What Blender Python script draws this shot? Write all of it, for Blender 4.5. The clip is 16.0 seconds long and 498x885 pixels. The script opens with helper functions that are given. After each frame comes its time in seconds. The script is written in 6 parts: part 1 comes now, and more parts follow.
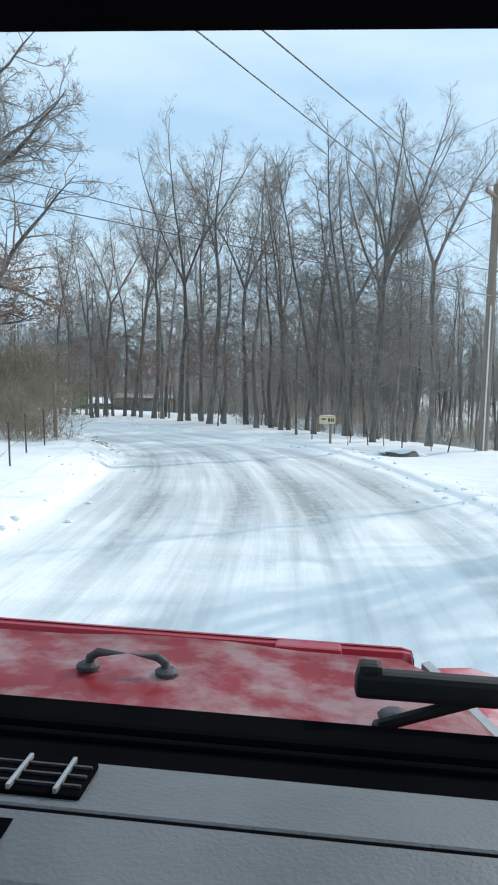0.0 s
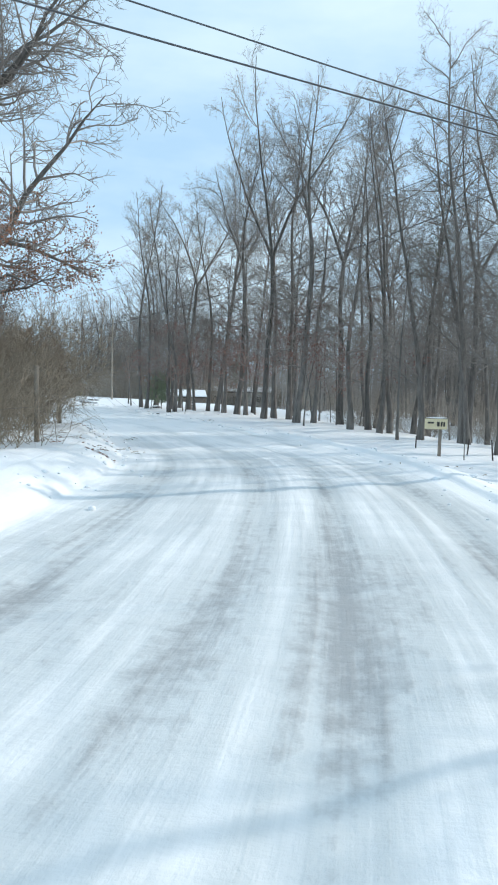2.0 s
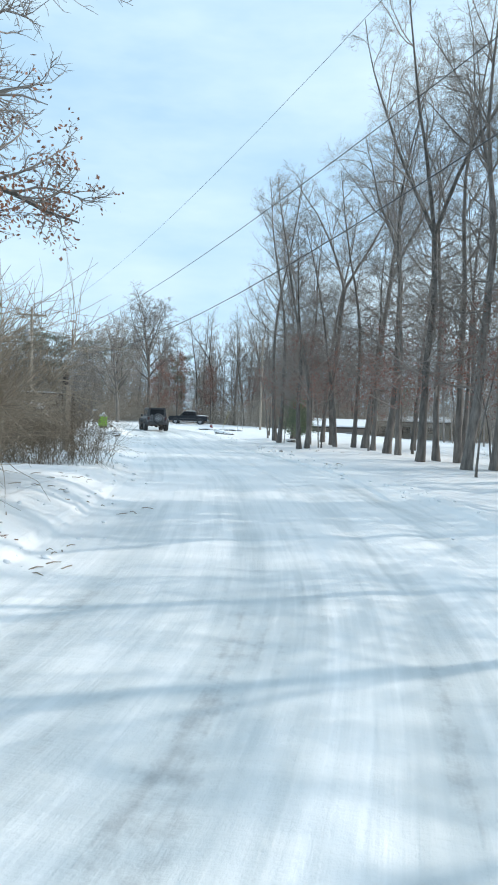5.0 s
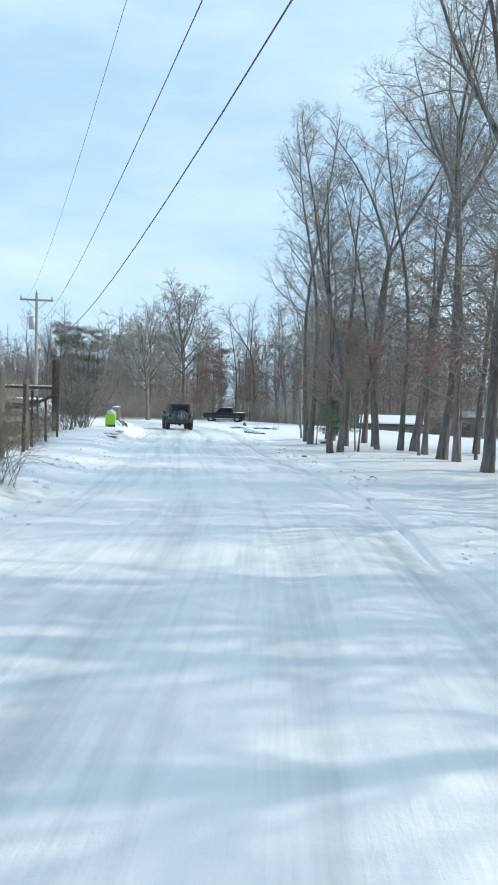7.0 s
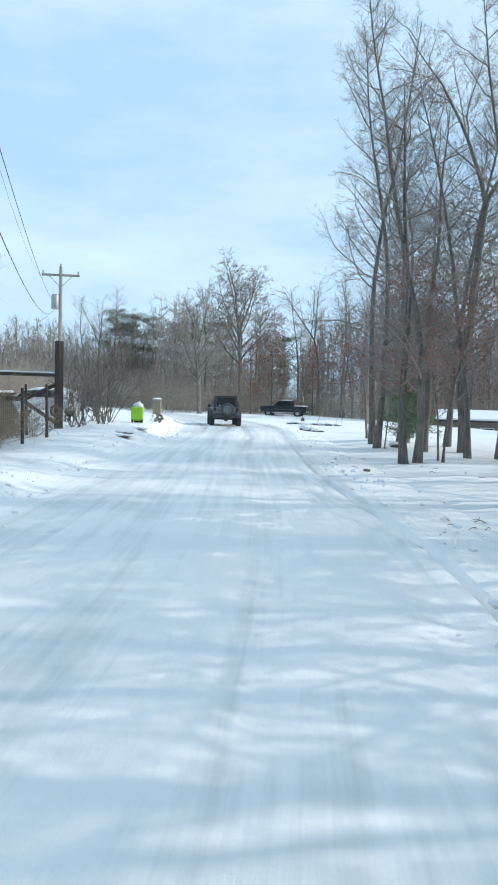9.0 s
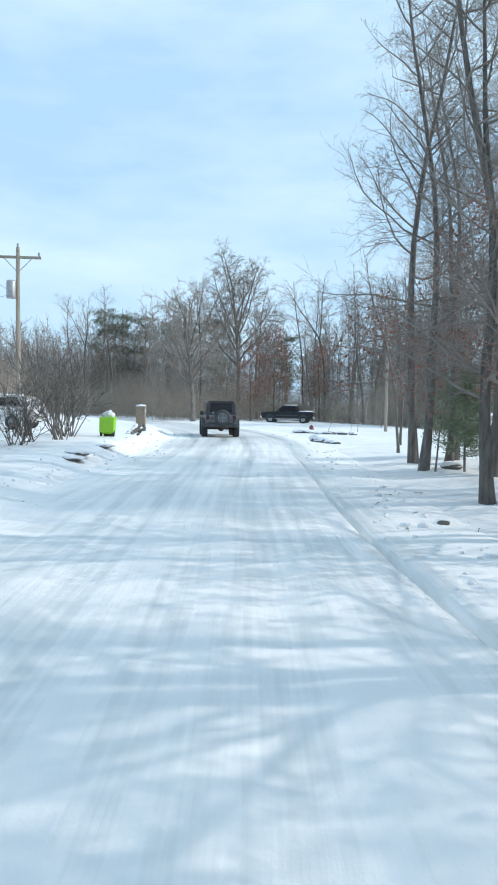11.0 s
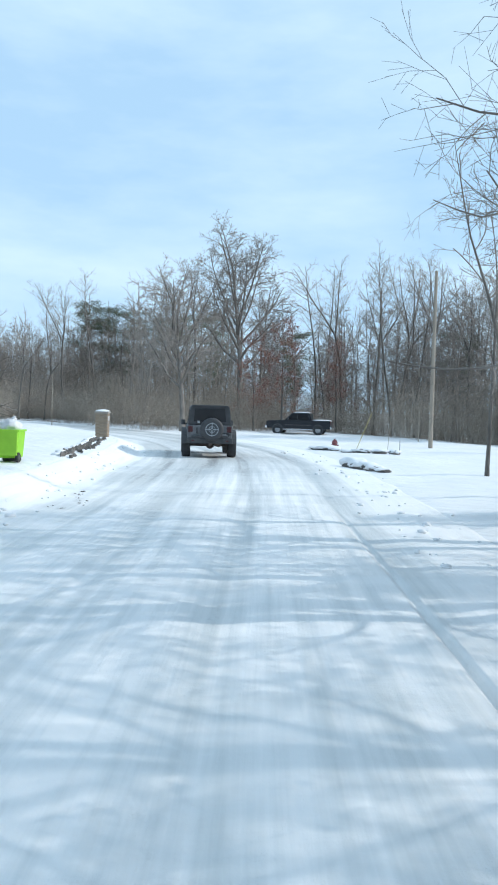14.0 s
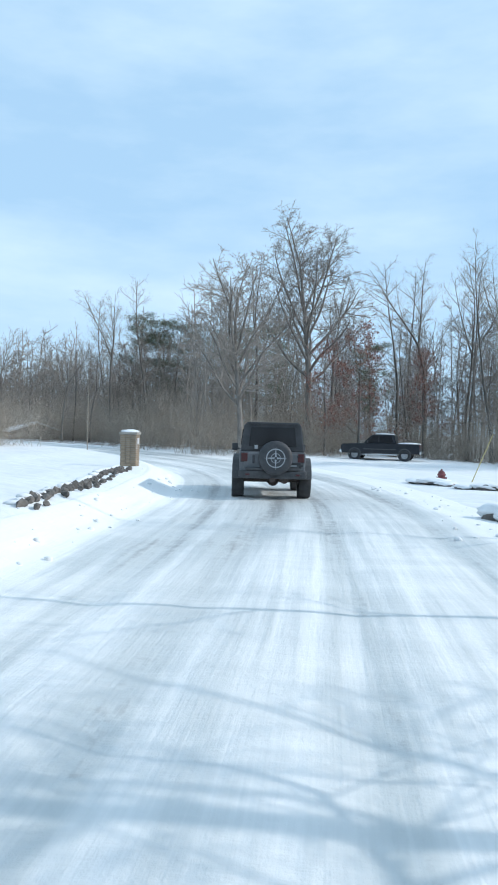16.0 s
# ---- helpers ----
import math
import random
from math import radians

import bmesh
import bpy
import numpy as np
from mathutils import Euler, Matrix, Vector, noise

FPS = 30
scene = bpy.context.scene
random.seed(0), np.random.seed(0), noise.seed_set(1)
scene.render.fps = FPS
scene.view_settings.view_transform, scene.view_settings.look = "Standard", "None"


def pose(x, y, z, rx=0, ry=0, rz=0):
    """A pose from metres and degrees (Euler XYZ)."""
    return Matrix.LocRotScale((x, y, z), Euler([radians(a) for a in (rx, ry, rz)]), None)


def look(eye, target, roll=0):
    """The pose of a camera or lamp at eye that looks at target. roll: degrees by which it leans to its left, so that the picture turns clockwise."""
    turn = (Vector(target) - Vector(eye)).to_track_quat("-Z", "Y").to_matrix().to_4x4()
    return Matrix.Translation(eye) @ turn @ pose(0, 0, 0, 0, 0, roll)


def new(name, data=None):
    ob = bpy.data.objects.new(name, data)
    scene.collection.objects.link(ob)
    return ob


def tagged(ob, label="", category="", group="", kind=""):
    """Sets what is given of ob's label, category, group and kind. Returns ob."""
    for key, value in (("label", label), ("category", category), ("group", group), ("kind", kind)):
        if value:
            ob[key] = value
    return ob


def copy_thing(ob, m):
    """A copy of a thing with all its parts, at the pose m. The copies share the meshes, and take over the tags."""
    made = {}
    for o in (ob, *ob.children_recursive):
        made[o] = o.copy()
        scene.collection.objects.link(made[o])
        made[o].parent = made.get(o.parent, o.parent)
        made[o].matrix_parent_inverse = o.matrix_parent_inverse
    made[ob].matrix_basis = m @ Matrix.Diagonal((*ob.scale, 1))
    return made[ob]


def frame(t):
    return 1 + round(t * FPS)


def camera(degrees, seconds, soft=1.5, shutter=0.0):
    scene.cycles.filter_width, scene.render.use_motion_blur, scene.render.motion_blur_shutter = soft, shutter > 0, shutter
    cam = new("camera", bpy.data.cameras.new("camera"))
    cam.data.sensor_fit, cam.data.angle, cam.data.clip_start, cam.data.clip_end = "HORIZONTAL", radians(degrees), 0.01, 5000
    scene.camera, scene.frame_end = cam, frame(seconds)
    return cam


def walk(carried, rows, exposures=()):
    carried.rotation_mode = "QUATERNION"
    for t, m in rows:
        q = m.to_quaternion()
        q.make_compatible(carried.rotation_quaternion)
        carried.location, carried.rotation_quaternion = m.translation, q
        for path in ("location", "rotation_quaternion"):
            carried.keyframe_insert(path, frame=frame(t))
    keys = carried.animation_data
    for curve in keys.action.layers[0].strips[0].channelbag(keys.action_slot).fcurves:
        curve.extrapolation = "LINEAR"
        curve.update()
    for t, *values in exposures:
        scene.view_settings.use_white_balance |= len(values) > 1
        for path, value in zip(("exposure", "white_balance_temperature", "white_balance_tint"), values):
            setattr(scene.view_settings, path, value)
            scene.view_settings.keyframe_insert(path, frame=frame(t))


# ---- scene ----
cam = camera(38.0, 16.0, soft=2.0)
PATH = [
    (0, (3.391, 6.071, 1.746), (3.193, 8.057, 1.615), 0.5),
    (0.5, (3.501, 7.845, 1.733), (3.244, 9.824, 1.601), 0.4),
    (1, (3.589, 9.573, 1.716), (3.258, 11.54, 1.581), 0.7),
    (1.5, (3.662, 11.309, 1.71), (3.247, 13.26, 1.567), 1.0),
    (2, (3.686, 13.105, 1.682), (3.182, 15.035, 1.532), 1.5),
    (2.5, (3.619, 14.934, 1.721), (3.026, 16.838, 1.569), 1.8),
    (3, (3.468, 16.735, 1.732), (2.792, 18.612, 1.588), 1.9),
    (3.5, (3.208, 18.544, 1.764), (2.456, 20.393, 1.638), 2.0),
    (4, (2.879, 20.359, 1.779), (2.052, 22.177, 1.674), 2.2),
    (4.2, (2.737, 21.069, 1.786), (1.88, 22.874, 1.687), 2.1),
    (6.3, (0.933, 28.29, 1.728), (-0.148, 29.971, 1.646), 1.5),
    (6.5, (0.701, 28.981, 1.726), (-0.388, 30.657, 1.643), 1.5),
    (7, (0.009, 30.72, 1.729), (-1.088, 32.389, 1.632), 1.3),
    (7.5, (-0.786, 32.425, 1.757), (-1.888, 34.09, 1.641), 1.3),
    (8, (-1.613, 34.084, 1.781), (-2.745, 35.728, 1.648), 1.3),
    (8.5, (-2.504, 35.691, 1.797), (-3.69, 37.296, 1.659), 1.2),
    (9, (-3.41, 37.263, 1.756), (-4.66, 38.819, 1.634), 1.6),
    (9.2, (-3.82, 37.862, 1.745), (-5.094, 39.399, 1.639), 1.6),
    (11.3, (-8.62, 43.821, 1.8), (-9.87, 45.378, 1.685), 0.8),
    (11.5, (-9.076, 44.407, 1.807), (-10.324, 45.964, 1.672), 0.8),
    (12, (-10.206, 45.914, 1.805), (-11.452, 47.469, 1.628), 1.0),
    (12.5, (-11.385, 47.43, 1.787), (-12.62, 48.992, 1.594), 1.4),
    (13, (-12.587, 48.944, 1.766), (-13.817, 50.51, 1.587), 1.4),
    (13.5, (-13.824, 50.466, 1.75), (-15.064, 52.029, 1.609), 1.4),
    (14, (-15.117, 51.984, 1.724), (-16.378, 53.534, 1.635), 1.4),
    (14.5, (-16.443, 53.551, 1.706), (-17.733, 55.079, 1.658), 1.4),
    (15, (-17.787, 55.102, 1.696), (-19.113, 56.598, 1.666), 1.5),
    (15.5, (-19.152, 56.584, 1.679), (-20.516, 58.045, 1.648), 1.5),
    (16, (-20.586, 58.041, 1.651), (-21.981, 59.474, 1.619), 1.4),
]
walk(cam, [(t, look(eye, target, roll)) for t, eye, target, roll in PATH], [(0.0, -0.10, 6520, 10), (2.0, -0.04, 6520, 10), (4.0, 0.06, 6620, 10), (7.0, 0.0, 6470, 10), (13.0, -0.03, 6350, 10), (16.0, -0.12, 6200, 10)])

# ---- world ----
SUN_AZ, SUN_EL = 43.0, 31.0          # direction to the sun: degrees from +x towards +y, and above the horizon
world = bpy.data.worlds.new("world")
scene.world = world
world.use_nodes = True
wn, wl = world.node_tree.nodes, world.node_tree.links
sky = wn.new("ShaderNodeTexSky")
sky.sky_type, sky.sun_disc = "NISHITA", False
sky.sun_elevation, sky.sun_rotation = radians(SUN_EL), radians(90.0 - SUN_AZ)
sky.altitude, sky.air_density, sky.dust_density, sky.ozone_density = 200.0, 1.0, 1.2, 1.0
# thin high cloud, drawn over the whole sky
wtc = wn.new("ShaderNodeTexCoord")
wmap = wn.new("ShaderNodeMapping")
wmap.inputs["Scale"].default_value = (1.2, 1.2, 4.0)
wno = wn.new("ShaderNodeTexNoise")
wno.inputs["Scale"].default_value, wno.inputs["Detail"].default_value, wno.inputs["Roughness"].default_value = 1.6, 6.0, 0.55
wra = wn.new("ShaderNodeMapRange")
wra.inputs["From Min"].default_value, wra.inputs["From Max"].default_value = 0.40, 0.68
wra.inputs["To Min"].default_value, wra.inputs["To Max"].default_value = 0.0, 0.80
wmix = wn.new("ShaderNodeMixRGB")
wmix.inputs["Color2"].default_value = (8.3, 10.4, 11.7, 1.0)
wblue = wn.new("ShaderNodeMixRGB")
wblue.inputs["Fac"].default_value, wblue.inputs["Color2"].default_value = 0.78, (5.9, 9.0, 11.9, 1.0)
wl.new(wtc.outputs["Generated"], wmap.inputs["Vector"])
wl.new(wmap.outputs["Vector"], wno.inputs["Vector"])
wl.new(wno.outputs["Fac"], wra.inputs["Value"])
wl.new(wra.outputs["Result"], wmix.inputs["Fac"])
wl.new(sky.outputs["Color"], wblue.inputs["Color1"])
wl.new(wblue.outputs["Color"], wmix.inputs["Color1"])
wl.new(wmix.outputs["Color"], wn["Background"].inputs["Color"])
wn["Background"].inputs["Strength"].default_value = 0.1
sun_data = bpy.data.lights.new("sun", "SUN")
sun_data.energy, sun_data.angle, sun_data.color = 2.8, radians(0.55), (1.0, 0.95, 0.87)
sun = new("sun", sun_data)
SUN_DIR = Vector((math.cos(radians(SUN_EL)) * math.cos(radians(SUN_AZ)), math.cos(radians(SUN_EL)) * math.sin(radians(SUN_AZ)), math.sin(radians(SUN_EL))))
sun.matrix_basis = look(SUN_DIR * 60, (0, 0, 0))


# ---- materials ----
def mat(name, color, rough=0.8, metal=0.0, dark=None, scale=6.0, bump=0.0, bscale=30.0, stretch=(1, 1, 1), coat=0.0, vary=0.0, spec=None):
    """A surface with colour variation at two scales and a fine relief. dark: the second colour."""
    m = bpy.data.materials.new(name)
    m.use_nodes = True
    n, l = m.node_tree.nodes, m.node_tree.links
    b = n["Principled BSDF"]
    b.inputs["Roughness"].default_value, b.inputs["Metallic"].default_value = rough, metal
    b.inputs["Coat Weight"].default_value = coat
    if spec is not None:
        b.inputs["Specular IOR Level"].default_value = spec
    tc = n.new("ShaderNodeTexCoord")
    mp = n.new("ShaderNodeMapping")
    mp.inputs["Scale"].default_value = stretch
    l.new(tc.outputs["Object"], mp.inputs["Vector"])
    no = n.new("ShaderNodeTexNoise")
    no.inputs["Scale"].default_value, no.inputs["Detail"].default_value, no.inputs["Roughness"].default_value = scale, 7.0, 0.65
    l.new(mp.outputs["Vector"], no.inputs["Vector"])
    mr = n.new("ShaderNodeMapRange")
    mr.inputs["From Min"].default_value, mr.inputs["From Max"].default_value = 0.32, 0.68
    l.new(no.outputs["Fac"], mr.inputs["Value"])
    mix = n.new("ShaderNodeMixRGB")
    d = dark or tuple(c * 0.8 for c in color)
    mix.inputs["Color1"].default_value, mix.inputs["Color2"].default_value = (*d, 1), (*color, 1)
    l.new(mr.outputs["Result"], mix.inputs["Fac"])
    out = mix.outputs["Color"]
    if vary:
        oi = n.new("ShaderNodeObjectInfo")
        hs = n.new("ShaderNodeHueSaturation")
        vr = n.new("ShaderNodeMapRange")
        vr.inputs["To Min"].default_value, vr.inputs["To Max"].default_value = 1 - vary, 1 + vary
        l.new(oi.outputs["Random"], vr.inputs["Value"])
        l.new(vr.outputs["Result"], hs.inputs["Value"])
        l.new(out, hs.inputs["Color"])
        out = hs.outputs["Color"]
    l.new(out, b.inputs["Base Color"])
    if bump:
        bn = n.new("ShaderNodeTexNoise")
        bn.inputs["Scale"].default_value, bn.inputs["Detail"].default_value = bscale, 6.0
        l.new(mp.outputs["Vector"], bn.inputs["Vector"])
        bu = n.new("ShaderNodeBump")
        bu.inputs["Strength"].default_value, bu.inputs["Distance"].default_value = bump, 0.02
        l.new(bn.outputs["Fac"], bu.inputs["Height"])
        l.new(bu.outputs["Normal"], b.inputs["Normal"])
    return m


BARK = mat("bark", (0.245, 0.222, 0.20), 0.9, dark=(0.09, 0.081, 0.072), scale=3.0, bump=0.8, bscale=14, stretch=(3, 3, 0.6), vary=0.25)
TWIG = mat("twig", (0.335, 0.30, 0.27), 0.9, dark=(0.205, 0.18, 0.16), scale=2.0, vary=0.25)
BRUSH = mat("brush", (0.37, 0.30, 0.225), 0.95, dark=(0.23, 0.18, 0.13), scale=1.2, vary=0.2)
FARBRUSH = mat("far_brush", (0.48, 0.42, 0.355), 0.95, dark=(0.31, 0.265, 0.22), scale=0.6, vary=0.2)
OAKLEAF = mat("oak_leaf", (0.36, 0.17, 0.10), 0.8, dark=(0.20, 0.095, 0.06), scale=3.0, vary=0.2)
BEECHLEAF = mat("beech_leaf", (0.36, 0.17, 0.13), 0.8, dark=(0.21, 0.10, 0.08), scale=3.0, vary=0.2)
NEEDLE = mat("pine_needle", (0.20, 0.225, 0.16), 0.8, dark=(0.11, 0.13, 0.09), scale=2.0, vary=0.2)
NEEDLE_YOUNG = mat("young_pine_needle", (0.25, 0.30, 0.18), 0.8, dark=(0.14, 0.18, 0.11), scale=2.0)
SNOW = mat("snow_cap", (0.86, 0.87, 0.88), 0.7, dark=(0.80, 0.81, 0.83), scale=4.0, bump=0.4, bscale=12)
WOOD = mat("weathered_wood", (0.30, 0.25, 0.20), 0.85, dark=(0.17, 0.14, 0.11), scale=4.0, bump=0.6, bscale=18, stretch=(4, 4, 0.5))
POLEWOOD = mat("pole_wood", (0.33, 0.26, 0.20), 0.85, dark=(0.20, 0.155, 0.12), scale=4.0, bump=0.5, bscale=20, stretch=(5, 5, 0.25))
PALEPOLE = mat("pale_pole_wood", (0.40, 0.345, 0.285), 0.85, dark=(0.27, 0.23, 0.185), scale=4.0, bump=0.4, bscale=20, stretch=(5, 5, 0.25))
DARKWOOD = mat("dark_wood", (0.085, 0.065, 0.055), 0.85, dark=(0.045, 0.035, 0.03), scale=4.0, bump=0.5, bscale=20, stretch=(4, 4, 0.6))
STEEL = mat("rusty_steel", (0.13, 0.11, 0.10), 0.7, metal=0.4, dark=(0.07, 0.05, 0.045), scale=12)
GALV = mat("galvanised", (0.45, 0.46, 0.47), 0.5, metal=0.7, dark=(0.33, 0.34, 0.35), scale=9)
WIRE = mat("wire_insulation", (0.10, 0.10, 0.105), 0.5, dark=(0.06, 0.06, 0.065), scale=20)
ROCK = mat("field_stone", (0.19, 0.175, 0.16), 0.9, dark=(0.075, 0.068, 0.062), scale=5, bump=0.9, bscale=16, vary=0.25)
CREAM = mat("cream_board", (0.74, 0.64, 0.42), 0.7, dark=(0.62, 0.52, 0.32), scale=6)
INK = mat("dark_lettering", (0.05, 0.04, 0.035), 0.7)
LIME = mat("lime_plastic", (0.30, 0.66, 0.03), 0.45, dark=(0.25, 0.57, 0.025), scale=3, spec=0.4)
LIMELID = mat("lime_lid_plastic", (0.36, 0.70, 0.05), 0.45, dark=(0.29, 0.60, 0.04), scale=3)
BAG = mat("white_bag", (0.80, 0.80, 0.81), 0.45, dark=(0.68, 0.69, 0.71), scale=8, bump=0.8, bscale=14)
RUBBER = mat("tyre_rubber", (0.028, 0.028, 0.03), 0.85, dark=(0.05, 0.05, 0.052), scale=8, bump=0.5, bscale=40)
JEEPPAINT = mat("grey_car_paint", (0.115, 0.125, 0.14), 0.5, dark=(0.19, 0.195, 0.205), scale=3.5, coat=0.2)
BLACKTRIM = mat("black_plastic", (0.04, 0.041, 0.045), 0.65, dark=(0.085, 0.086, 0.09), scale=6, bump=0.2, bscale=60)
HARDTOP = mat("black_hardtop", (0.034, 0.036, 0.041), 0.6, dark=(0.065, 0.067, 0.073), scale=5, bump=0.2, bscale=80)
EMBLEM = mat("grey_print", (0.42, 0.45, 0.48), 0.6)
CARGLASS = mat("dark_car_glass", (0.012, 0.014, 0.018), 0.08, dark=(0.018, 0.02, 0.024), scale=2)
TAILRED = mat("tail_light_red", (0.085, 0.014, 0.016), 0.4, dark=(0.055, 0.011, 0.012), scale=10)
LENS = mat("clear_lens", (0.75, 0.76, 0.78), 0.15, dark=(0.6, 0.62, 0.64), scale=10)
CHROME = mat("chrome", (0.75, 0.76, 0.78), 0.18, metal=1.0)
ALLOY = mat("alloy_rim", (0.42, 0.43, 0.45), 0.4, metal=0.8, scale=8)
PICKPAINT = mat("dark_blue_car_paint", (0.010, 0.013, 0.02), 0.35, dark=(0.022, 0.025, 0.03), scale=2.5, coat=0.1, spec=0.3)
WHITEPAINT = mat("white_car_paint", (0.72, 0.72, 0.73), 0.35, dark=(0.6, 0.6, 0.61), scale=2.5, coat=0.4)
HYDRED = mat("hydrant_red", (0.22, 0.065, 0.068), 0.7, dark=(0.14, 0.045, 0.047), scale=9)
SIDING = mat("brown_siding", (0.29, 0.245, 0.21), 0.8, dark=(0.22, 0.185, 0.155), scale=3, stretch=(0.3, 0.3, 6))
PALESIDING = mat("pale_siding", (0.55, 0.52, 0.47), 0.8, dark=(0.45, 0.42, 0.38), scale=3, stretch=(0.3, 0.3, 6))
PIT = mat("culvert_concrete", (0.13, 0.115, 0.10), 0.9, dark=(0.06, 0.055, 0.05), scale=5, bump=0.6, bscale=14)
ORANGE = mat("yellow_stake", (0.62, 0.52, 0.25), 0.6, dark=(0.5, 0.4, 0.18), scale=10)

DASH = mat("dash_plastic", (0.17, 0.18, 0.19), 0.45, dark=(0.12, 0.127, 0.135), scale=5, bump=0.14, bscale=220)
DASHBLACK = mat("black_dash_edge", (0.004, 0.004, 0.005), 0.95, dark=(0.006, 0.006, 0.007), scale=9, spec=0.0)
WIPERBLACK = mat("wiper_black", (0.010, 0.010, 0.011), 0.55, dark=(0.02, 0.02, 0.021), scale=12, spec=0.3)
SEATCLOTH = mat("dark_seat_cloth", (0.05, 0.05, 0.053), 0.95, dark=(0.035, 0.035, 0.037), scale=30, bump=0.5, bscale=200)
YELLOW = mat("yellow_clear_plastic", (0.85, 0.62, 0.02), 0.2, dark=(0.7, 0.48, 0.02), scale=10)
REDPAINT = mat("red_car_paint", (0.42, 0.020, 0.035), 0.32, dark=(0.36, 0.016, 0.028), scale=3, coat=0.5)


def salt_glare_red():
    """Red paint with pale blotches: dried road salt, and windscreen glare put into the colour."""
    m = mat("salt_glare_red_paint", (0.56, 0.055, 0.075), 0.36, dark=(0.45, 0.035, 0.05), scale=4, coat=0.35)
    n, l = m.node_tree.nodes, m.node_tree.links
    b = n["Principled BSDF"]
    tc, no, mr, mx = n.new("ShaderNodeTexCoord"), n.new("ShaderNodeTexNoise"), n.new("ShaderNodeMapRange"), n.new("ShaderNodeMixRGB")
    no.inputs["Scale"].default_value, no.inputs["Detail"].default_value, no.inputs["Roughness"].default_value = 7.0, 6.0, 0.62
    mr.inputs["From Min"].default_value, mr.inputs["From Max"].default_value, mr.inputs["To Max"].default_value = 0.42, 0.60, 0.8
    mx.inputs["Color2"].default_value = (0.72, 0.50, 0.50, 1)
    l.new(tc.outputs["Object"], no.inputs["Vector"])
    l.new(no.outputs["Fac"], mr.inputs["Value"])
    l.new(mr.outputs["Result"], mx.inputs["Fac"])
    l.new(b.inputs["Base Color"].links[0].from_socket, mx.inputs["Color1"])
    l.new(mx.outputs["Color"], b.inputs["Base Color"])
    return m


SALT_GLARE_RED = salt_glare_red()


def brick_mat():
    m = mat("brick", (0.38, 0.30, 0.22), 0.9, dark=(0.27, 0.21, 0.155), scale=9, bump=0.5, bscale=30, vary=0.2)
    return m


BRICK = brick_mat()
MORTAR = mat("mortar", (0.42, 0.39, 0.35), 0.95, dark=(0.33, 0.30, 0.27), scale=14, bump=0.4, bscale=50)


def snow_ground():
    """Untrodden snow; where the mask 'litter' is high, brown leaves show through it."""
    m = mat("snow_field", (0.865, 0.865, 0.86), 0.75, dark=(0.78, 0.79, 0.80), scale=0.35, bump=0.0)
    n, l = m.node_tree.nodes, m.node_tree.links
    b = n["Principled BSDF"]
    at = n.new("ShaderNodeAttribute")
    at.attribute_name = "litter"
    no = n.new("ShaderNodeTexNoise")
    no.inputs["Scale"].default_value, no.inputs["Detail"].default_value, no.inputs["Roughness"].default_value = 0.9, 9.0, 0.7
    tc = n.new("ShaderNodeTexCoord")
    l.new(tc.outputs["Object"], no.inputs["Vector"])
    ad = n.new("ShaderNodeMath")
    ad.operation = "ADD"
    l.new(at.outputs["Fac"], ad.inputs[0])
    l.new(no.outputs["Fac"], ad.inputs[1])
    mr = n.new("ShaderNodeMapRange")
    mr.inputs["From Min"].default_value, mr.inputs["From Max"].default_value = 0.88, 1.02
    l.new(ad.outputs[0], mr.inputs["Value"])
    lf = n.new("ShaderNodeTexNoise")
    lf.inputs["Scale"].default_value, lf.inputs["Detail"].default_value = 9.0, 5.0
    l.new(tc.outputs["Object"], lf.inputs["Vector"])
    lm = n.new("ShaderNodeMixRGB")
    lm.inputs["Color1"].default_value, lm.inputs["Color2"].default_value = (0.09, 0.06, 0.042, 1), (0.24, 0.165, 0.11, 1)
    l.new(lf.outputs["Fac"], lm.inputs["Fac"])
    mx = n.new("ShaderNodeMixRGB")
    l.new(mr.outputs["Result"], mx.inputs["Fac"])
    l.new(b.inputs["Base Color"].links[0].from_socket, mx.inputs["Color1"])
    l.new(lm.outputs["Color"], mx.inputs["Color2"])
    l.new(mx.outputs["Color"], b.inputs["Base Color"])
    # wind ripples, footmarks and crumbs
    b1 = n.new("ShaderNodeTexNoise")
    b1.inputs["Scale"].default_value, b1.inputs["Detail"].default_value, b1.inputs["Roughness"].default_value = 1.6, 7.0, 0.55
    l.new(tc.outputs["Object"], b1.inputs["Vector"])
    bu = n.new("ShaderNodeBump")
    bu.inputs["Strength"].default_value, bu.inputs["Distance"].default_value = 0.65, 0.12
    # drift ripples that lie across the way
    mp = n.new("ShaderNodeMapping")
    mp.inputs["Rotation"].default_value, mp.inputs["Scale"].default_value = (0, 0, radians(-40)), (0.35, 2.2, 1)
    l.new(tc.outputs["Object"], mp.inputs["Vector"])
    b2 = n.new("ShaderNodeTexNoise")
    b2.inputs["Scale"].default_value, b2.inputs["Detail"].default_value = 1.5, 5.0
    l.new(mp.outputs["Vector"], b2.inputs["Vector"])
    sm = n.new("ShaderNodeMath")
    sm.operation = "MULTIPLY_ADD"
    sm.inputs[1].default_value = 0.7
    l.new(b2.outputs["Fac"], sm.inputs[0])
    l.new(b1.outputs["Fac"], sm.inputs[2])
    l.new(sm.outputs[0], bu.inputs["Height"])
    l.new(bu.outputs["Normal"], b.inputs["Normal"])
    return m


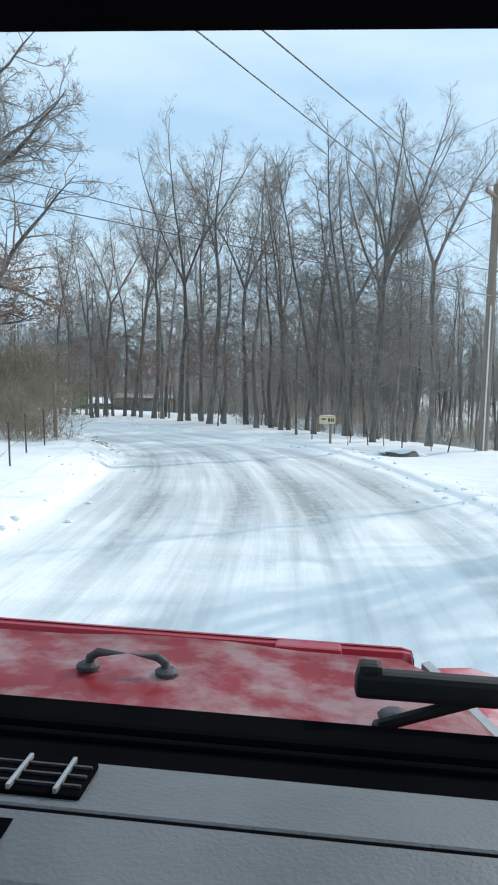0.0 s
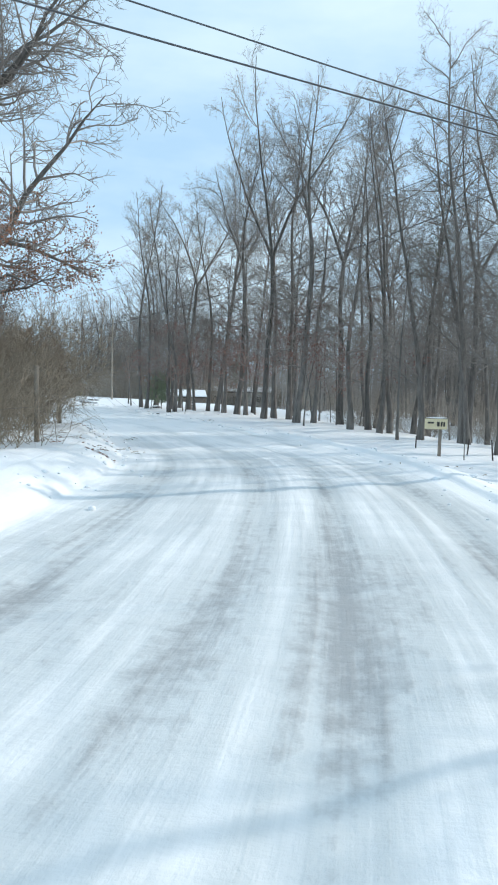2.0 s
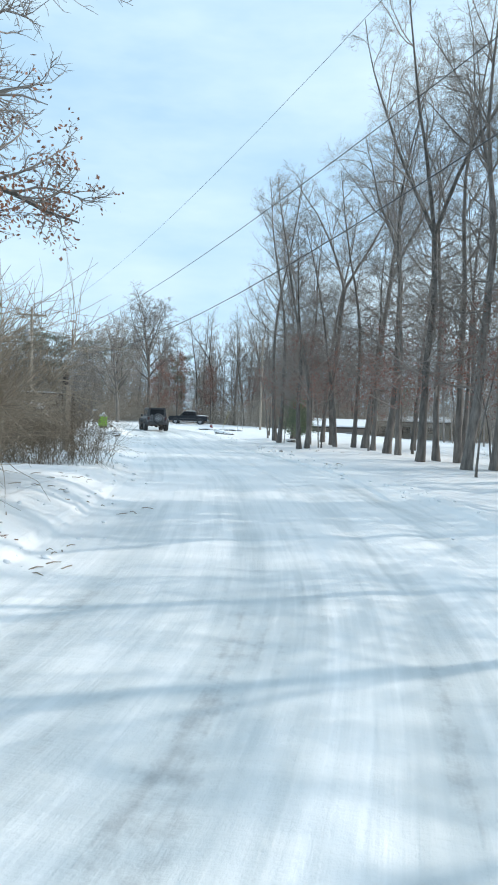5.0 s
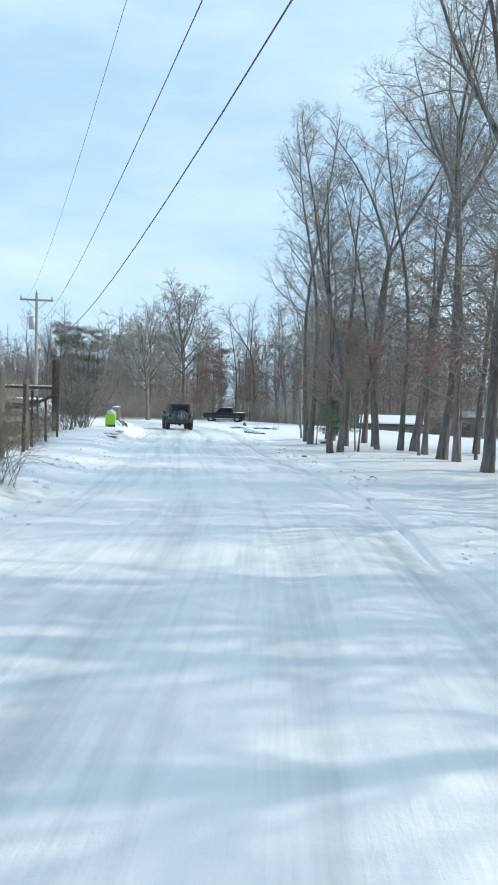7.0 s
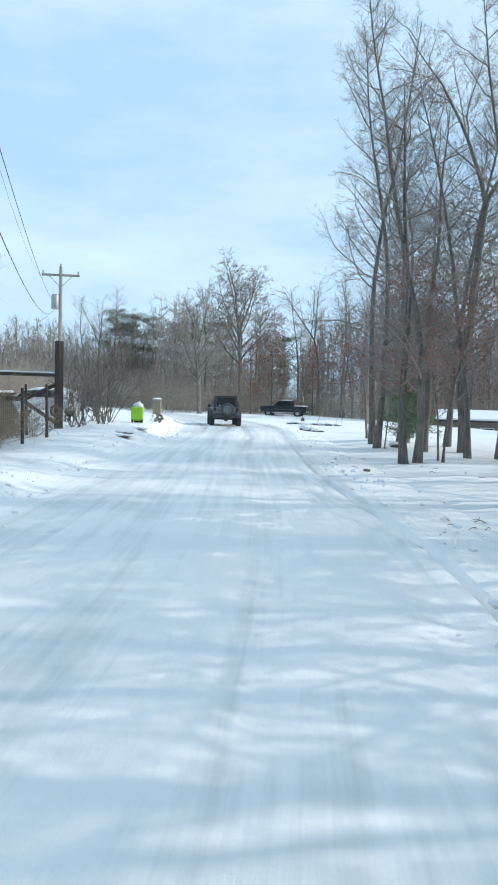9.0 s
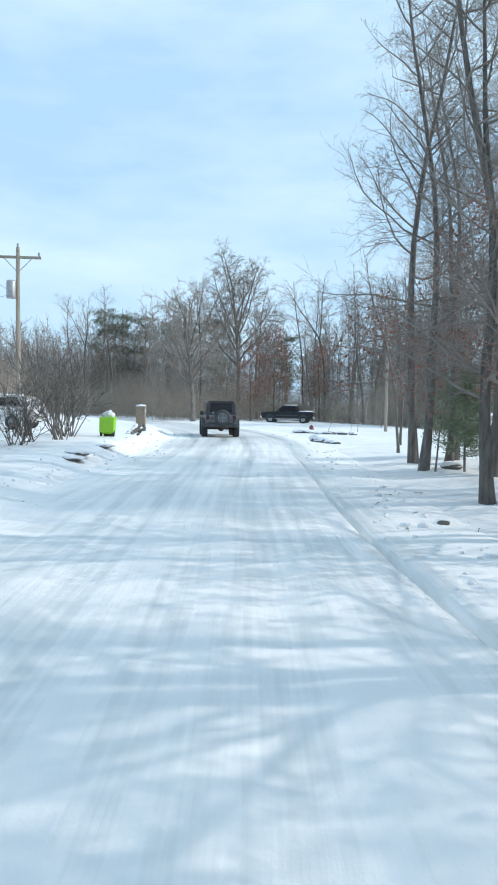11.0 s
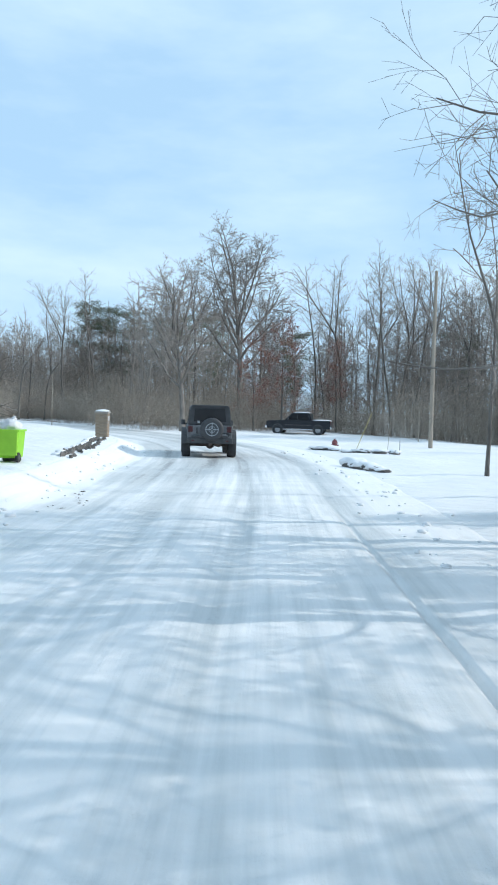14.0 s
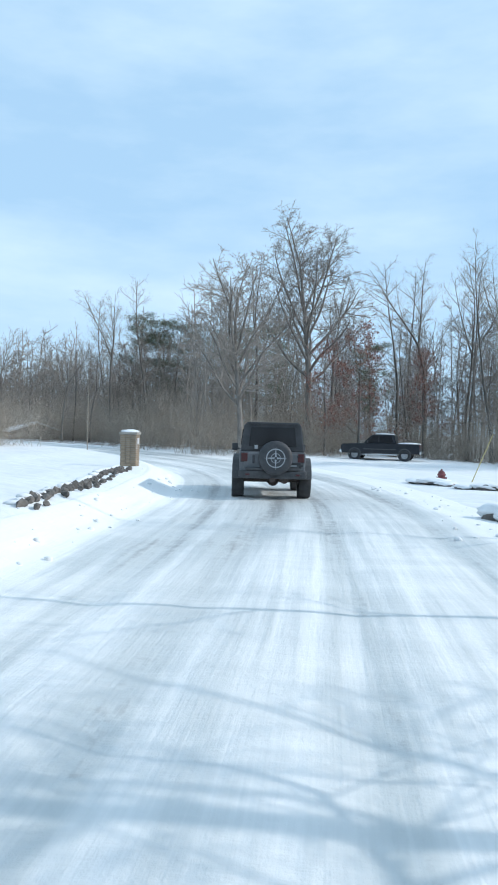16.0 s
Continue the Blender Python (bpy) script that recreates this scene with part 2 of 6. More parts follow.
def packed_snow():
    """Driven snow: streaks along the way, icy grey in the wheel tracks, crumbs and cross ripples; faint tree shadows
    and blue shade are painted into the grey. UV: metres across and along.
    """
    m = bpy.data.materials.new("packed_snow")
    m.use_nodes = True
    n, l = m.node_tree.nodes, m.node_tree.links
    b = n["Principled BSDF"]
    uv = n.new("ShaderNodeUVMap")
    uv.uv_map = "way"

    def noise_at(sx, sy, scale, detail=6.0, rough=0.6):
        mp = n.new("ShaderNodeMapping")
        mp.inputs["Scale"].default_value = (sx, sy, 1)
        l.new(uv.outputs["UV"], mp.inputs["Vector"])
        t = n.new("ShaderNodeTexNoise")
        t.inputs["Scale"].default_value, t.inputs["Detail"].default_value, t.inputs["Roughness"].default_value = scale, detail, rough
        l.new(mp.outputs["Vector"], t.inputs["Vector"])
        return t.outputs["Fac"]

    def ranged(fac, a, z, lo=0.0, hi=1.0):
        r = n.new("ShaderNodeMapRange")
        r.inputs["From Min"].default_value, r.inputs["From Max"].default_value = a, z
        r.inputs["To Min"].default_value, r.inputs["To Max"].default_value = lo, hi
        l.new(fac, r.inputs["Value"])
        return r.outputs["Result"]

    def calc(op, a, c):
        q = n.new("ShaderNodeMath")
        q.operation = op
        l.new(a, q.inputs[0])
        if isinstance(c, float):
            q.inputs[1].default_value = c
        else:
            l.new(c, q.inputs[1])
        return q.outputs[0]

    ice_shade = n.new("ShaderNodeAttribute")
    ice_shade.attribute_name = "ice_shade"
    streak = noise_at(1.0, 0.04, 2.2, 6.0, 0.58)
    broad = noise_at(0.35, 0.16, 0.9, 4.0, 0.55)
    # bands across the way: drift ripples, and faint tree shadows put into the colour
    cross = noise_at(0.16, 1.0, 1.5, 6.0, 0.6)
    crumbs = noise_at(1.0, 0.7, 7.0, 7.0, 0.7)
    fine = noise_at(1.0, 0.03, 6.0, 4.0, 0.6)
    mask = calc("ADD", calc("MULTIPLY", streak, 0.40), calc("MULTIPLY", broad, 0.50))
    mask = calc("ADD", mask, calc("MULTIPLY", fine, 0.50))
    mask = calc("ADD", mask, calc("MULTIPLY", cross, 0.26))
    mask = calc("ADD", mask, calc("MULTIPLY", ice_shade.outputs["Fac"], 0.42))
    grey = ranged(mask, 0.82, 1.04)
    bare = ranged(calc("ADD", mask, calc("MULTIPLY", crumbs, 0.45)), 1.30, 1.48)
    c1 = n.new("ShaderNodeMixRGB")
    c1.inputs["Color1"].default_value, c1.inputs["Color2"].default_value = (0.885, 0.88, 0.87, 1), (0.64, 0.66, 0.655, 1)
    l.new(grey, c1.inputs["Fac"])
    c2 = n.new("ShaderNodeMixRGB")
    c2.inputs["Color2"].default_value = (0.38, 0.385, 0.385, 1)
    l.new(bare, c2.inputs["Fac"])
    l.new(c1.outputs["Color"], c2.inputs["Color1"])
    l.new(c2.outputs["Color"], b.inputs["Base Color"])
    l.new(ranged(grey, 0.0, 1.0, 0.72, 0.42), b.inputs["Roughness"])
    hgt = calc("ADD", calc("ADD", calc("MULTIPLY", streak, 0.5), calc("MULTIPLY", fine, 0.4)), calc("ADD", calc("MULTIPLY", crumbs, 0.35), calc("MULTIPLY", cross, 0.9)))
    bu = n.new("ShaderNodeBump")
    bu.inputs["Strength"].default_value, bu.inputs["Distance"].default_value = 0.65, 0.06
    l.new(hgt, bu.inputs["Height"])
    l.new(bu.outputs["Normal"], b.inputs["Normal"])
    return m


SNOWFIELD, PACKED = snow_ground(), packed_snow()


# ---- mesh helpers ----
def mesh_of(name, bm, material, smooth=False):
    me = bpy.data.meshes.new(name)
    bm.to_mesh(me)
    bm.free()
    for mm in (material if isinstance(material, (list, tuple)) else [material]):
        me.materials.append(mm)
    if smooth:
        me.shade_smooth()
    return me


def part(name, bm, material, parent, label="", smooth=False):
    """Links a bmesh as one mesh object under a thing or a part."""
    ob = new(name, mesh_of(name, bm, material, smooth))
    ob.parent = parent
    return tagged(ob, label)


def thing(name, x=0.0, y=0.0, z=0.0, rz=0.0, label="", category="", group="", kind=""):
    ob = new(name)
    ob.empty_display_size = 0.2
    ob.matrix_basis = pose(x, y, z, 0, 0, rz)
    return tagged(ob, label, category, group, kind)


def box(bm, cx, cy, cz, sx, sy, sz, bevel=0.0, rot=None, taper=None):
    """A box by centre and sizes, with bevelled edges; taper: scale of the top in x and y."""
    r = bmesh.ops.create_cube(bm, size=1.0)
    vs = r["verts"]
    for v in vs:
        if taper and v.co.z > 0:
            v.co.x *= taper[0]
            v.co.y *= taper[1]
        v.co = Vector((v.co.x * sx, v.co.y * sy, v.co.z * sz))
    if rot is not None:
        bmesh.ops.rotate(bm, verts=vs, cent=(0, 0, 0), matrix=rot)
    bmesh.ops.translate(bm, verts=vs, vec=(cx, cy, cz))
    if bevel:
        es = list({e for v in vs for e in v.link_edges})
        bmesh.ops.bevel(bm, geom=es, offset=bevel, segments=2, affect="EDGES", profile=0.6)
    return bm


def cyl(bm, p, q, r0, r1=None, seg=12, caps=True):
    """A tapered round bar from p to q."""
    p, q = Vector(p), Vector(q)
    r1 = r0 if r1 is None else r1
    m = Matrix.Translation((p + q) / 2) @ (q - p).to_track_quat("Z", "Y").to_matrix().to_4x4()
    bmesh.ops.create_cone(bm, cap_ends=caps, segments=seg, radius1=r0, radius2=r1, depth=(q - p).length, matrix=m)
    return bm


def lathe(bm, profile, axis="z", seg=24, at=(0, 0, 0)):
    """A turned body from (radius, height) pairs, about z or y."""
    rings = []
    for r, h in profile:
        ring = []
        for i in range(seg):
            a = 2 * math.pi * i / seg
            c = (r * math.cos(a), r * math.sin(a), h) if axis == "z" else ((r * math.cos(a), h, r * math.sin(a)) if axis == "y" else (h, r * math.cos(a), r * math.sin(a)))
            ring.append(bm.verts.new((c[0] + at[0], c[1] + at[1], c[2] + at[2])))
        rings.append(ring)
    for a, c in zip(rings, rings[1:]):
        for i in range(seg):
            bm.faces.new((a[i], a[(i + 1) % seg], c[(i + 1) % seg], c[i]))
    for ring in () if profile[0] == profile[-1] else (rings[0], rings[-1]):
        if len(set(v.co.to_tuple(4) for v in ring)) > 2:
            bm.faces.new(ring)
    bmesh.ops.recalc_face_normals(bm, faces=bm.faces[:])
    return bm


def prism(bm, outline, y0, y1, bevel=0.0):
    """A solid from an outline of (x, z) pairs, from y0 to y1."""
    a = [bm.verts.new((x, y0, z)) for x, z in outline]
    c = [bm.verts.new((x, y1, z)) for x, z in outline]
    fs = [bm.faces.new(a), bm.faces.new(c[::-1])]
    for i in range(len(a)):
        j = (i + 1) % len(a)
        fs.append(bm.faces.new((a[j], a[i], c[i], c[j])))
    bmesh.ops.recalc_face_normals(bm, faces=fs)
    if bevel:
        es = list({e for f in fs[:2] for e in f.edges})
        bmesh.ops.bevel(bm, geom=es, offset=bevel, segments=2, affect="EDGES", profile=0.6)
    return bm


def lump(bm, cx, cy, cz, rx, ry, rz, seed, rough=0.25, sub=2):
    """An uneven stone or snow lump."""
    r = bmesh.ops.create_icosphere(bm, subdivisions=sub, radius=1.0)
    for v in r["verts"]:
        k = 1 + rough * (noise.noise(v.co * 1.7 + Vector((seed * 3.1, seed, 0))) + 0.5 * noise.noise(v.co * 4.1 + Vector((seed, 0, seed))))
        v.co = Vector((v.co.x * rx * k + cx, v.co.y * ry * k + cy, v.co.z * rz * k + cz))
    return bm


# ---- ground ----
CENTRE = [(3.0, -90), (3.0, -30), (3.0, 0), (3.0, 12), (2.2, 20), (0.1, 28.5), (-3.9, 35.8), (-7.8, 41.6), (-12.2, 47.2),
          (-17.1, 53.1), (-21.9, 59.2), (-26.5, 65.0), (-31.6, 71.0), (-37.3, 76.2), (-44.0, 80.0), (-53, 82.6), (-66, 84), (-86, 85), (-125, 86)]
HALF = 3.2
RUT = [(-1.9, 37.2), (-2.9, 38.9), (-4.7, 42.2), (-6.1, 44.3), (-7.5, 45.9), (-9.4, 47.9), (-11.42, 50.0), (-12.9, 51.65), (-13.95, 52.95), (-15.7, 55.2), (-17.75, 57.7), (-20.4, 61.0), (-24.7, 66.1)]


def spline(points, step=1.0):
    """A smooth curve through the points, resampled in even steps."""
    p = np.array(points, float)
    ext = np.vstack([2 * p[0] - p[1], p, 2 * p[-1] - p[-2]])
    out = []
    for i in range(len(p) - 1):
        a, b, c, d = ext[i:i + 4]
        for k in range(20):
            t = k / 20
            out.append(0.5 * (2 * b + (c - a) * t + (2 * a - 5 * b + 4 * c - d) * t * t + (3 * b - a - 3 * c + d) * t ** 3))
    out = np.array(out + [p[-1]])
    s = np.r_[0, np.cumsum(np.linalg.norm(np.diff(out, axis=0), axis=1))]
    q = np.arange(0, s[-1], step)
    return np.c_[np.interp(q, s, out[:, 0]), np.interp(q, s, out[:, 1])]


WAY = spline(CENTRE, 1.0)
TAN = np.gradient(WAY, axis=0)
TAN /= np.linalg.norm(TAN, axis=1)[:, None]
LEFT = np.c_[-TAN[:, 1], TAN[:, 0]]
S0 = int(np.argmin(np.abs(WAY[:, 1])))     # arc length 0 is at y = 0


def smooth(a, b, v):
    t = np.clip((np.asarray(v, float) - a) / (b - a), 0, 1)
    return t * t * (3 - 2 * t)


def along(x, y):
    """Arc length along the road's middle, and the distance to its left."""
    x, y = np.atleast_1d(x).astype(float), np.atleast_1d(y).astype(float)
    s, d = np.empty(len(x)), np.empty(len(x))
    for i in range(0, len(x), 4000):
        px, py = x[i:i + 4000], y[i:i + 4000]
        k = np.argmin((px[:, None] - WAY[:, 0]) ** 2 + (py[:, None] - WAY[:, 1]) ** 2, axis=1)
        rx, ry = px - WAY[k, 0], py - WAY[k, 1]
        d[i:i + 4000] = rx * LEFT[k, 0] + ry * LEFT[k, 1]
        far = np.hypot(rx, ry)
        d[i:i + 4000] = np.sign(d[i:i + 4000] + 1e-9) * np.maximum(np.abs(d[i:i + 4000]), far * 0.98)
        s[i:i + 4000] = k - S0
    return s, d


def waves(x, y):
    return (np.sin(x * 0.83 + 1.3 * np.sin(y * 0.41)) * np.sin(y * 0.67 + 0.9 * np.sin(x * 0.37)) * 0.5
            + 0.3 * np.sin(x * 2.1 + y * 1.3 + np.sin(y * 1.9)) * np.sin(y * 2.3 - x * 0.7))


def height(x, y):
    """The lie of the land: a level road, a bank on its left, a hollow with woods on the right of its first part."""
    x, y = np.atleast_1d(x).astype(float), np.atleast_1d(y).astype(float)
    s, d = along(x, y)
    a = np.abs(d)
    z = (0.42 - 0.2 * smooth(38, 46, s) * (1 - smooth(56, 68, s))) * smooth(HALF - 0.1, HALF + 1.2, d) * smooth(8, 24, s)
    z = z + 0.06 * smooth(HALF + 0.5, HALF + 3, -d) * smooth(40, 60, s)
    z = z - 0.15 * smooth(HALF, HALF + 3, -d) * (1 - smooth(35, 50, s))
    z = z - 2.2 * smooth(8.5, 26, -d) * (1 - smooth(46, 66, s))
    z = z - 1.0 * smooth(14, 34, -d) * smooth(46, 66, s) * (1 - smooth(90, 120, s))
    z = z + 0.6 * smooth(50, 150, a) + 0.35 * smooth(85, 130, s)
    z = z + 0.09 * smooth(HALF - 0.02, HALF + 0.17, d) * smooth(9, 14, s) * (1 - smooth(34, 44, s))
    z = z + 0.06 * smooth(HALF - 0.02, HALF + 0.17, -d) * (1 - smooth(HALF + 0.3, HALF + 1.1, -d)) * smooth(9, 14, s) * (1 - smooth(34, 44, s))
    z = z + (0.07 - 0.06 * smooth(30, 46, s) * (d < 0)) * np.exp(-((a - HALF - 0.35) / 0.45) ** 2) * (0.7 + 0.6 * waves(x * 0.7, y * 0.7))
    z = z + 0.09 * waves(x, y) * smooth(HALF, HALF + 2, a)
    return z


def ground_z(x, y):
    return float(height(x, y)[0])


def ticks(lo, hi, step, far):
    inner = np.arange(lo, hi, step)
    grow, v, w = [], step, 0.0
    while w < far:
        v *= 1.25
        w += v
        grow.append(w)
    g = np.array(grow)
    return np.r_[(lo - g)[::-1], inner, hi + g]


def build_ground():
    xs, ys = ticks(-62, 24, 0.42, 1800), ticks(-4, 106, 0.42, 1800)
    X, Y = np.meshgrid(xs, ys)
    x, y = X.ravel(), Y.ravel()
    z = height(x, y)
    s, d = along(x, y)
    z = z - 0.13 * (1 - smooth(HALF + 0.25, HALF + 0.75, np.abs(d)))
    nx, ny = len(xs), len(ys)
    i = np.arange(nx * ny).reshape(ny, nx)
    f = np.c_[i[:-1, :-1].ravel(), i[:-1, 1:].ravel(), i[1:, 1:].ravel(), i[1:, :-1].ravel()]
    me = bpy.data.meshes.new("ground")
    me.from_pydata(np.c_[x, y, z].tolist(), [], f.tolist())
    me.materials.append(SNOWFIELD)
    wood = smooth(9.0, 24, -d) * (1 - smooth(46, 58, s)) * 0.43
    wood = np.maximum(wood, smooth(7, 12, d) * smooth(14, 24, s) * (1 - smooth(40, 50, s)) * 0.35)
    wood = np.maximum(wood, smooth(95, 110, np.hypot(x + 5, y - 0)) * 0.45)
    at = me.attributes.new("litter", "FLOAT", "POINT")
    at.data.foreach_set("value", wood.astype(np.float32))
    me.shade_smooth()
    tagged(new("ground", me), "snow-covered ground with brown leaf litter showing under the trees", "ground", kind="structure")


def build_road():
    across = np.r_[np.linspace(-HALF - 1.1, -3.36, 22), np.linspace(-3.33, -1.9, 72), np.linspace(-1.86, HALF + 1.1, 142)]
    step = 0.5
    line = spline(CENTRE, step)
    tan = np.gradient(line, axis=0)
    tan /= np.linalg.norm(tan, axis=1)[:, None]
    lef = np.c_[-tan[:, 1], tan[:, 0]]
    n, k = len(line), len(across)
    P = line[:, None, :] + lef[:, None, :] * across[None, :, None]
    x, y = P[..., 0].ravel(), P[..., 1].ravel()
    z = height(x, y).reshape(n, k)
    v = np.arange(n) * step
    # two lanes of wheel tracks that wander a little
    ice_shade = np.zeros((n, k))
    for c, wd, dep in ((-2.3, 0.26, 0.028), (-0.75, 0.28, 0.028), (0.65, 0.28, 0.02), (2.1, 0.26, 0.018)):
        w = c + 0.22 * np.sin(v * 0.09 + c) + 0.1 * np.sin(v * 0.31 + 2 * c)
        g = np.exp(-((across[None, :] - w[:, None]) / wd) ** 2)
        z -= dep * g
        ice_shade += g * 0.75
    # one deep single wheel rut near the right edge
    rs, rd = along(*np.array(RUT).T)
    sv = v - S0
    w = np.interp(sv, rs, rd)
    w = np.convolve(np.pad(w, 7, mode="edge"), np.ones(15) / 15, mode="valid")
    far = smooth(56, 68, sv)
    rut = np.exp(-((across[None, :] - w[:, None]) / (0.052 - 0.01 * far)[:, None]) ** 4)
    lip = np.exp(-((across[None, :] - w[:, None] + 0.24) / 0.10) ** 2) + np.exp(-((across[None, :] - w[:, None] - 0.24) / 0.10) ** 2)
    rag = 1 + 0.18 * np.sin(v * 9.1) * np.sin(v * 5.3 + 1.0)
    z += (0.014 * lip - 0.12 * rut * rag[:, None]) * (smooth(37, 43, sv) * (1 - 0.7 * smooth(56, 66, sv)) * (1 - smooth(66, 72, sv)))[:, None]
    crust = np.abs(np.sin(x * 5.3 + 2.1 * np.sin(y * 3.1)) * np.sin(y * 4.7 + 1.7 * np.sin(x * 2.9))).reshape(n, k) ** 3
    z += np.where(across > 0, 0.04, 0.012)[None, :] * crust * np.exp(-((np.abs(across) - HALF - 0.2) / 0.35) ** 2)[None, :]
    edge = smooth(HALF - 0.45, HALF + 0.1, np.abs(across))
    z += 0.014 - 0.09 * smooth(HALF + 0.78, HALF + 1.1, np.abs(across))[None, :]
    z += 0.012 * np.sin(x * 3.1 + y * 1.7).reshape(n, k) * np.sin(y * 2.3 - x * 1.1).reshape(n, k)
    s = v - (S0 * 1.0)
    mid = smooth(12, 18, s) * (1 - smooth(24, 36, s))
    ice_shade = ice_shade * (1 - edge)[None, :] * (0.45 + 0.05 * mid - 0.27 * smooth(30, 42, s) * (1 - smooth(60, 70, s)))[:, None] - 0.45 * edge[None, :] + 0.34 * mid[:, None] * (1 - smooth(2.85, 3.2, np.abs(across)[None, :] + 0.12 * np.sin(v * 0.5)[:, None]))
    # last stretch: more grey, for dark wheel streaks and painted-in blue shade
    ice_shade = ice_shade + 0.34 * smooth(66, 76, s)[:, None] * (1 - edge)[None, :]
    i = np.arange(n * k).reshape(n, k)
    f = np.c_[i[:-1, 1:].ravel(), i[:-1, :-1].ravel(), i[1:, :-1].ravel(), i[1:, 1:].ravel()]
    me = bpy.data.meshes.new("road")
    me.from_pydata(np.c_[x, y, z.ravel()].tolist(), [], f.tolist())
    uv = me.uv_layers.new(name="way")
    co = np.c_[np.tile(across, n), np.repeat(v, k)][f.ravel()]
    uv.data.foreach_set("uv", co.astype(np.float32).ravel())
    at = me.attributes.new("ice_shade", "FLOAT", "POINT")
    at.data.foreach_set("value", np.clip(ice_shade, -1, 1).astype(np.float32).ravel())
    me.materials.append(PACKED)
    me.shade_smooth()
    tagged(new("road", me), "narrow road of packed snow with icy grey wheel tracks", "road", kind="structure")


build_ground()
build_road()


# ---- trees and brush ----
class Tubes:
    """Collects tapered bent tubes and loose leaf quads, and makes one mesh of them."""

    def __init__(self):
        self.v, self.f, self.count = [], [], 0

    def tube(self, pts, radii, sides):
        pts = np.asarray(pts, float)
        n = len(pts)
        t = np.gradient(pts, axis=0)
        t /= np.linalg.norm(t, axis=1)[:, None] + 1e-9
        ref = np.array([0.0, 0.0, 1.0]) if abs(t[0, 2]) < 0.8 else np.array([1.0, 0.0, 0.0])
        u = np.cross(t, ref)
        u /= np.linalg.norm(u, axis=1)[:, None] + 1e-9
        w = np.cross(t, u)
        a = np.arange(sides) * 2 * np.pi / sides
        ring = np.cos(a)[None, :, None] * u[:, None, :] + np.sin(a)[None, :, None] * w[:, None, :]
        self.v.append((pts[:, None, :] + ring * np.asarray(radii)[:, None, None]).reshape(-1, 3))
        i = self.count + np.arange(n * sides).reshape(n, sides)
        j = np.roll(i, -1, axis=1)
        self.f.append(np.stack([i[:-1], j[:-1], j[1:], i[1:]], -1).reshape(-1, 4))
        self.count += n * sides

    def quads(self, centres, size, rng, flat=0.0, slim=0.55):
        c = np.asarray(centres, float)
        n = len(c)
        if not n:
            return
        u = rng.normal(size=(n, 3))
        u /= np.linalg.norm(u, axis=1)[:, None]
        w = np.cross(u, rng.normal(size=(n, 3)))
        w /= np.linalg.norm(w, axis=1)[:, None]
        if flat:
            u[:, 2] *= 1 - flat
            w[:, 2] *= 1 - flat
        sz = size * rng.uniform(0.6, 1.3, n)[:, None]
        q = np.stack([c - u * sz, c + w * sz * slim, c + u * sz, c - w * sz * slim], 1)
        self.v.append(q.reshape(-1, 3))
        self.f.append(self.count + np.arange(n * 4).reshape(n, 4))
        self.count += n * 4

    def mesh(self, name, material):
        v, f = np.vstack(self.v), np.vstack(self.f)
        me = bpy.data.meshes.new(name)
        me.from_pydata(v.tolist(), [], f.tolist())
        me.materials.append(material)
        me.shade_smooth()
        return me


def unit(v):
    return v / (np.linalg.norm(v) + 1e-9)


def bent(start, way, length, n, rng, wobble, lift):
    """A wandering line that starts along way and bends upward by lift."""
    pts, d = [np.array(start, float)], unit(np.array(way, float))
    for _ in range(n):
        d = unit(d + rng.normal(size=3) * wobble + np.array([0, 0, lift]))
        pts.append(pts[-1] + d * length / n)
    return np.array(pts)


def turned(d, angle, spin):
    """A way that leaves d by angle, turned about d by spin."""
    ref = np.array([0, 0, 1.0]) if abs(d[2]) < 0.9 else np.array([1.0, 0, 0])
    u = unit(np.cross(d, ref))
    w = np.cross(d, u)
    return unit(d * math.cos(angle) + (u * math.cos(spin) + w * math.sin(spin)) * math.sin(angle))


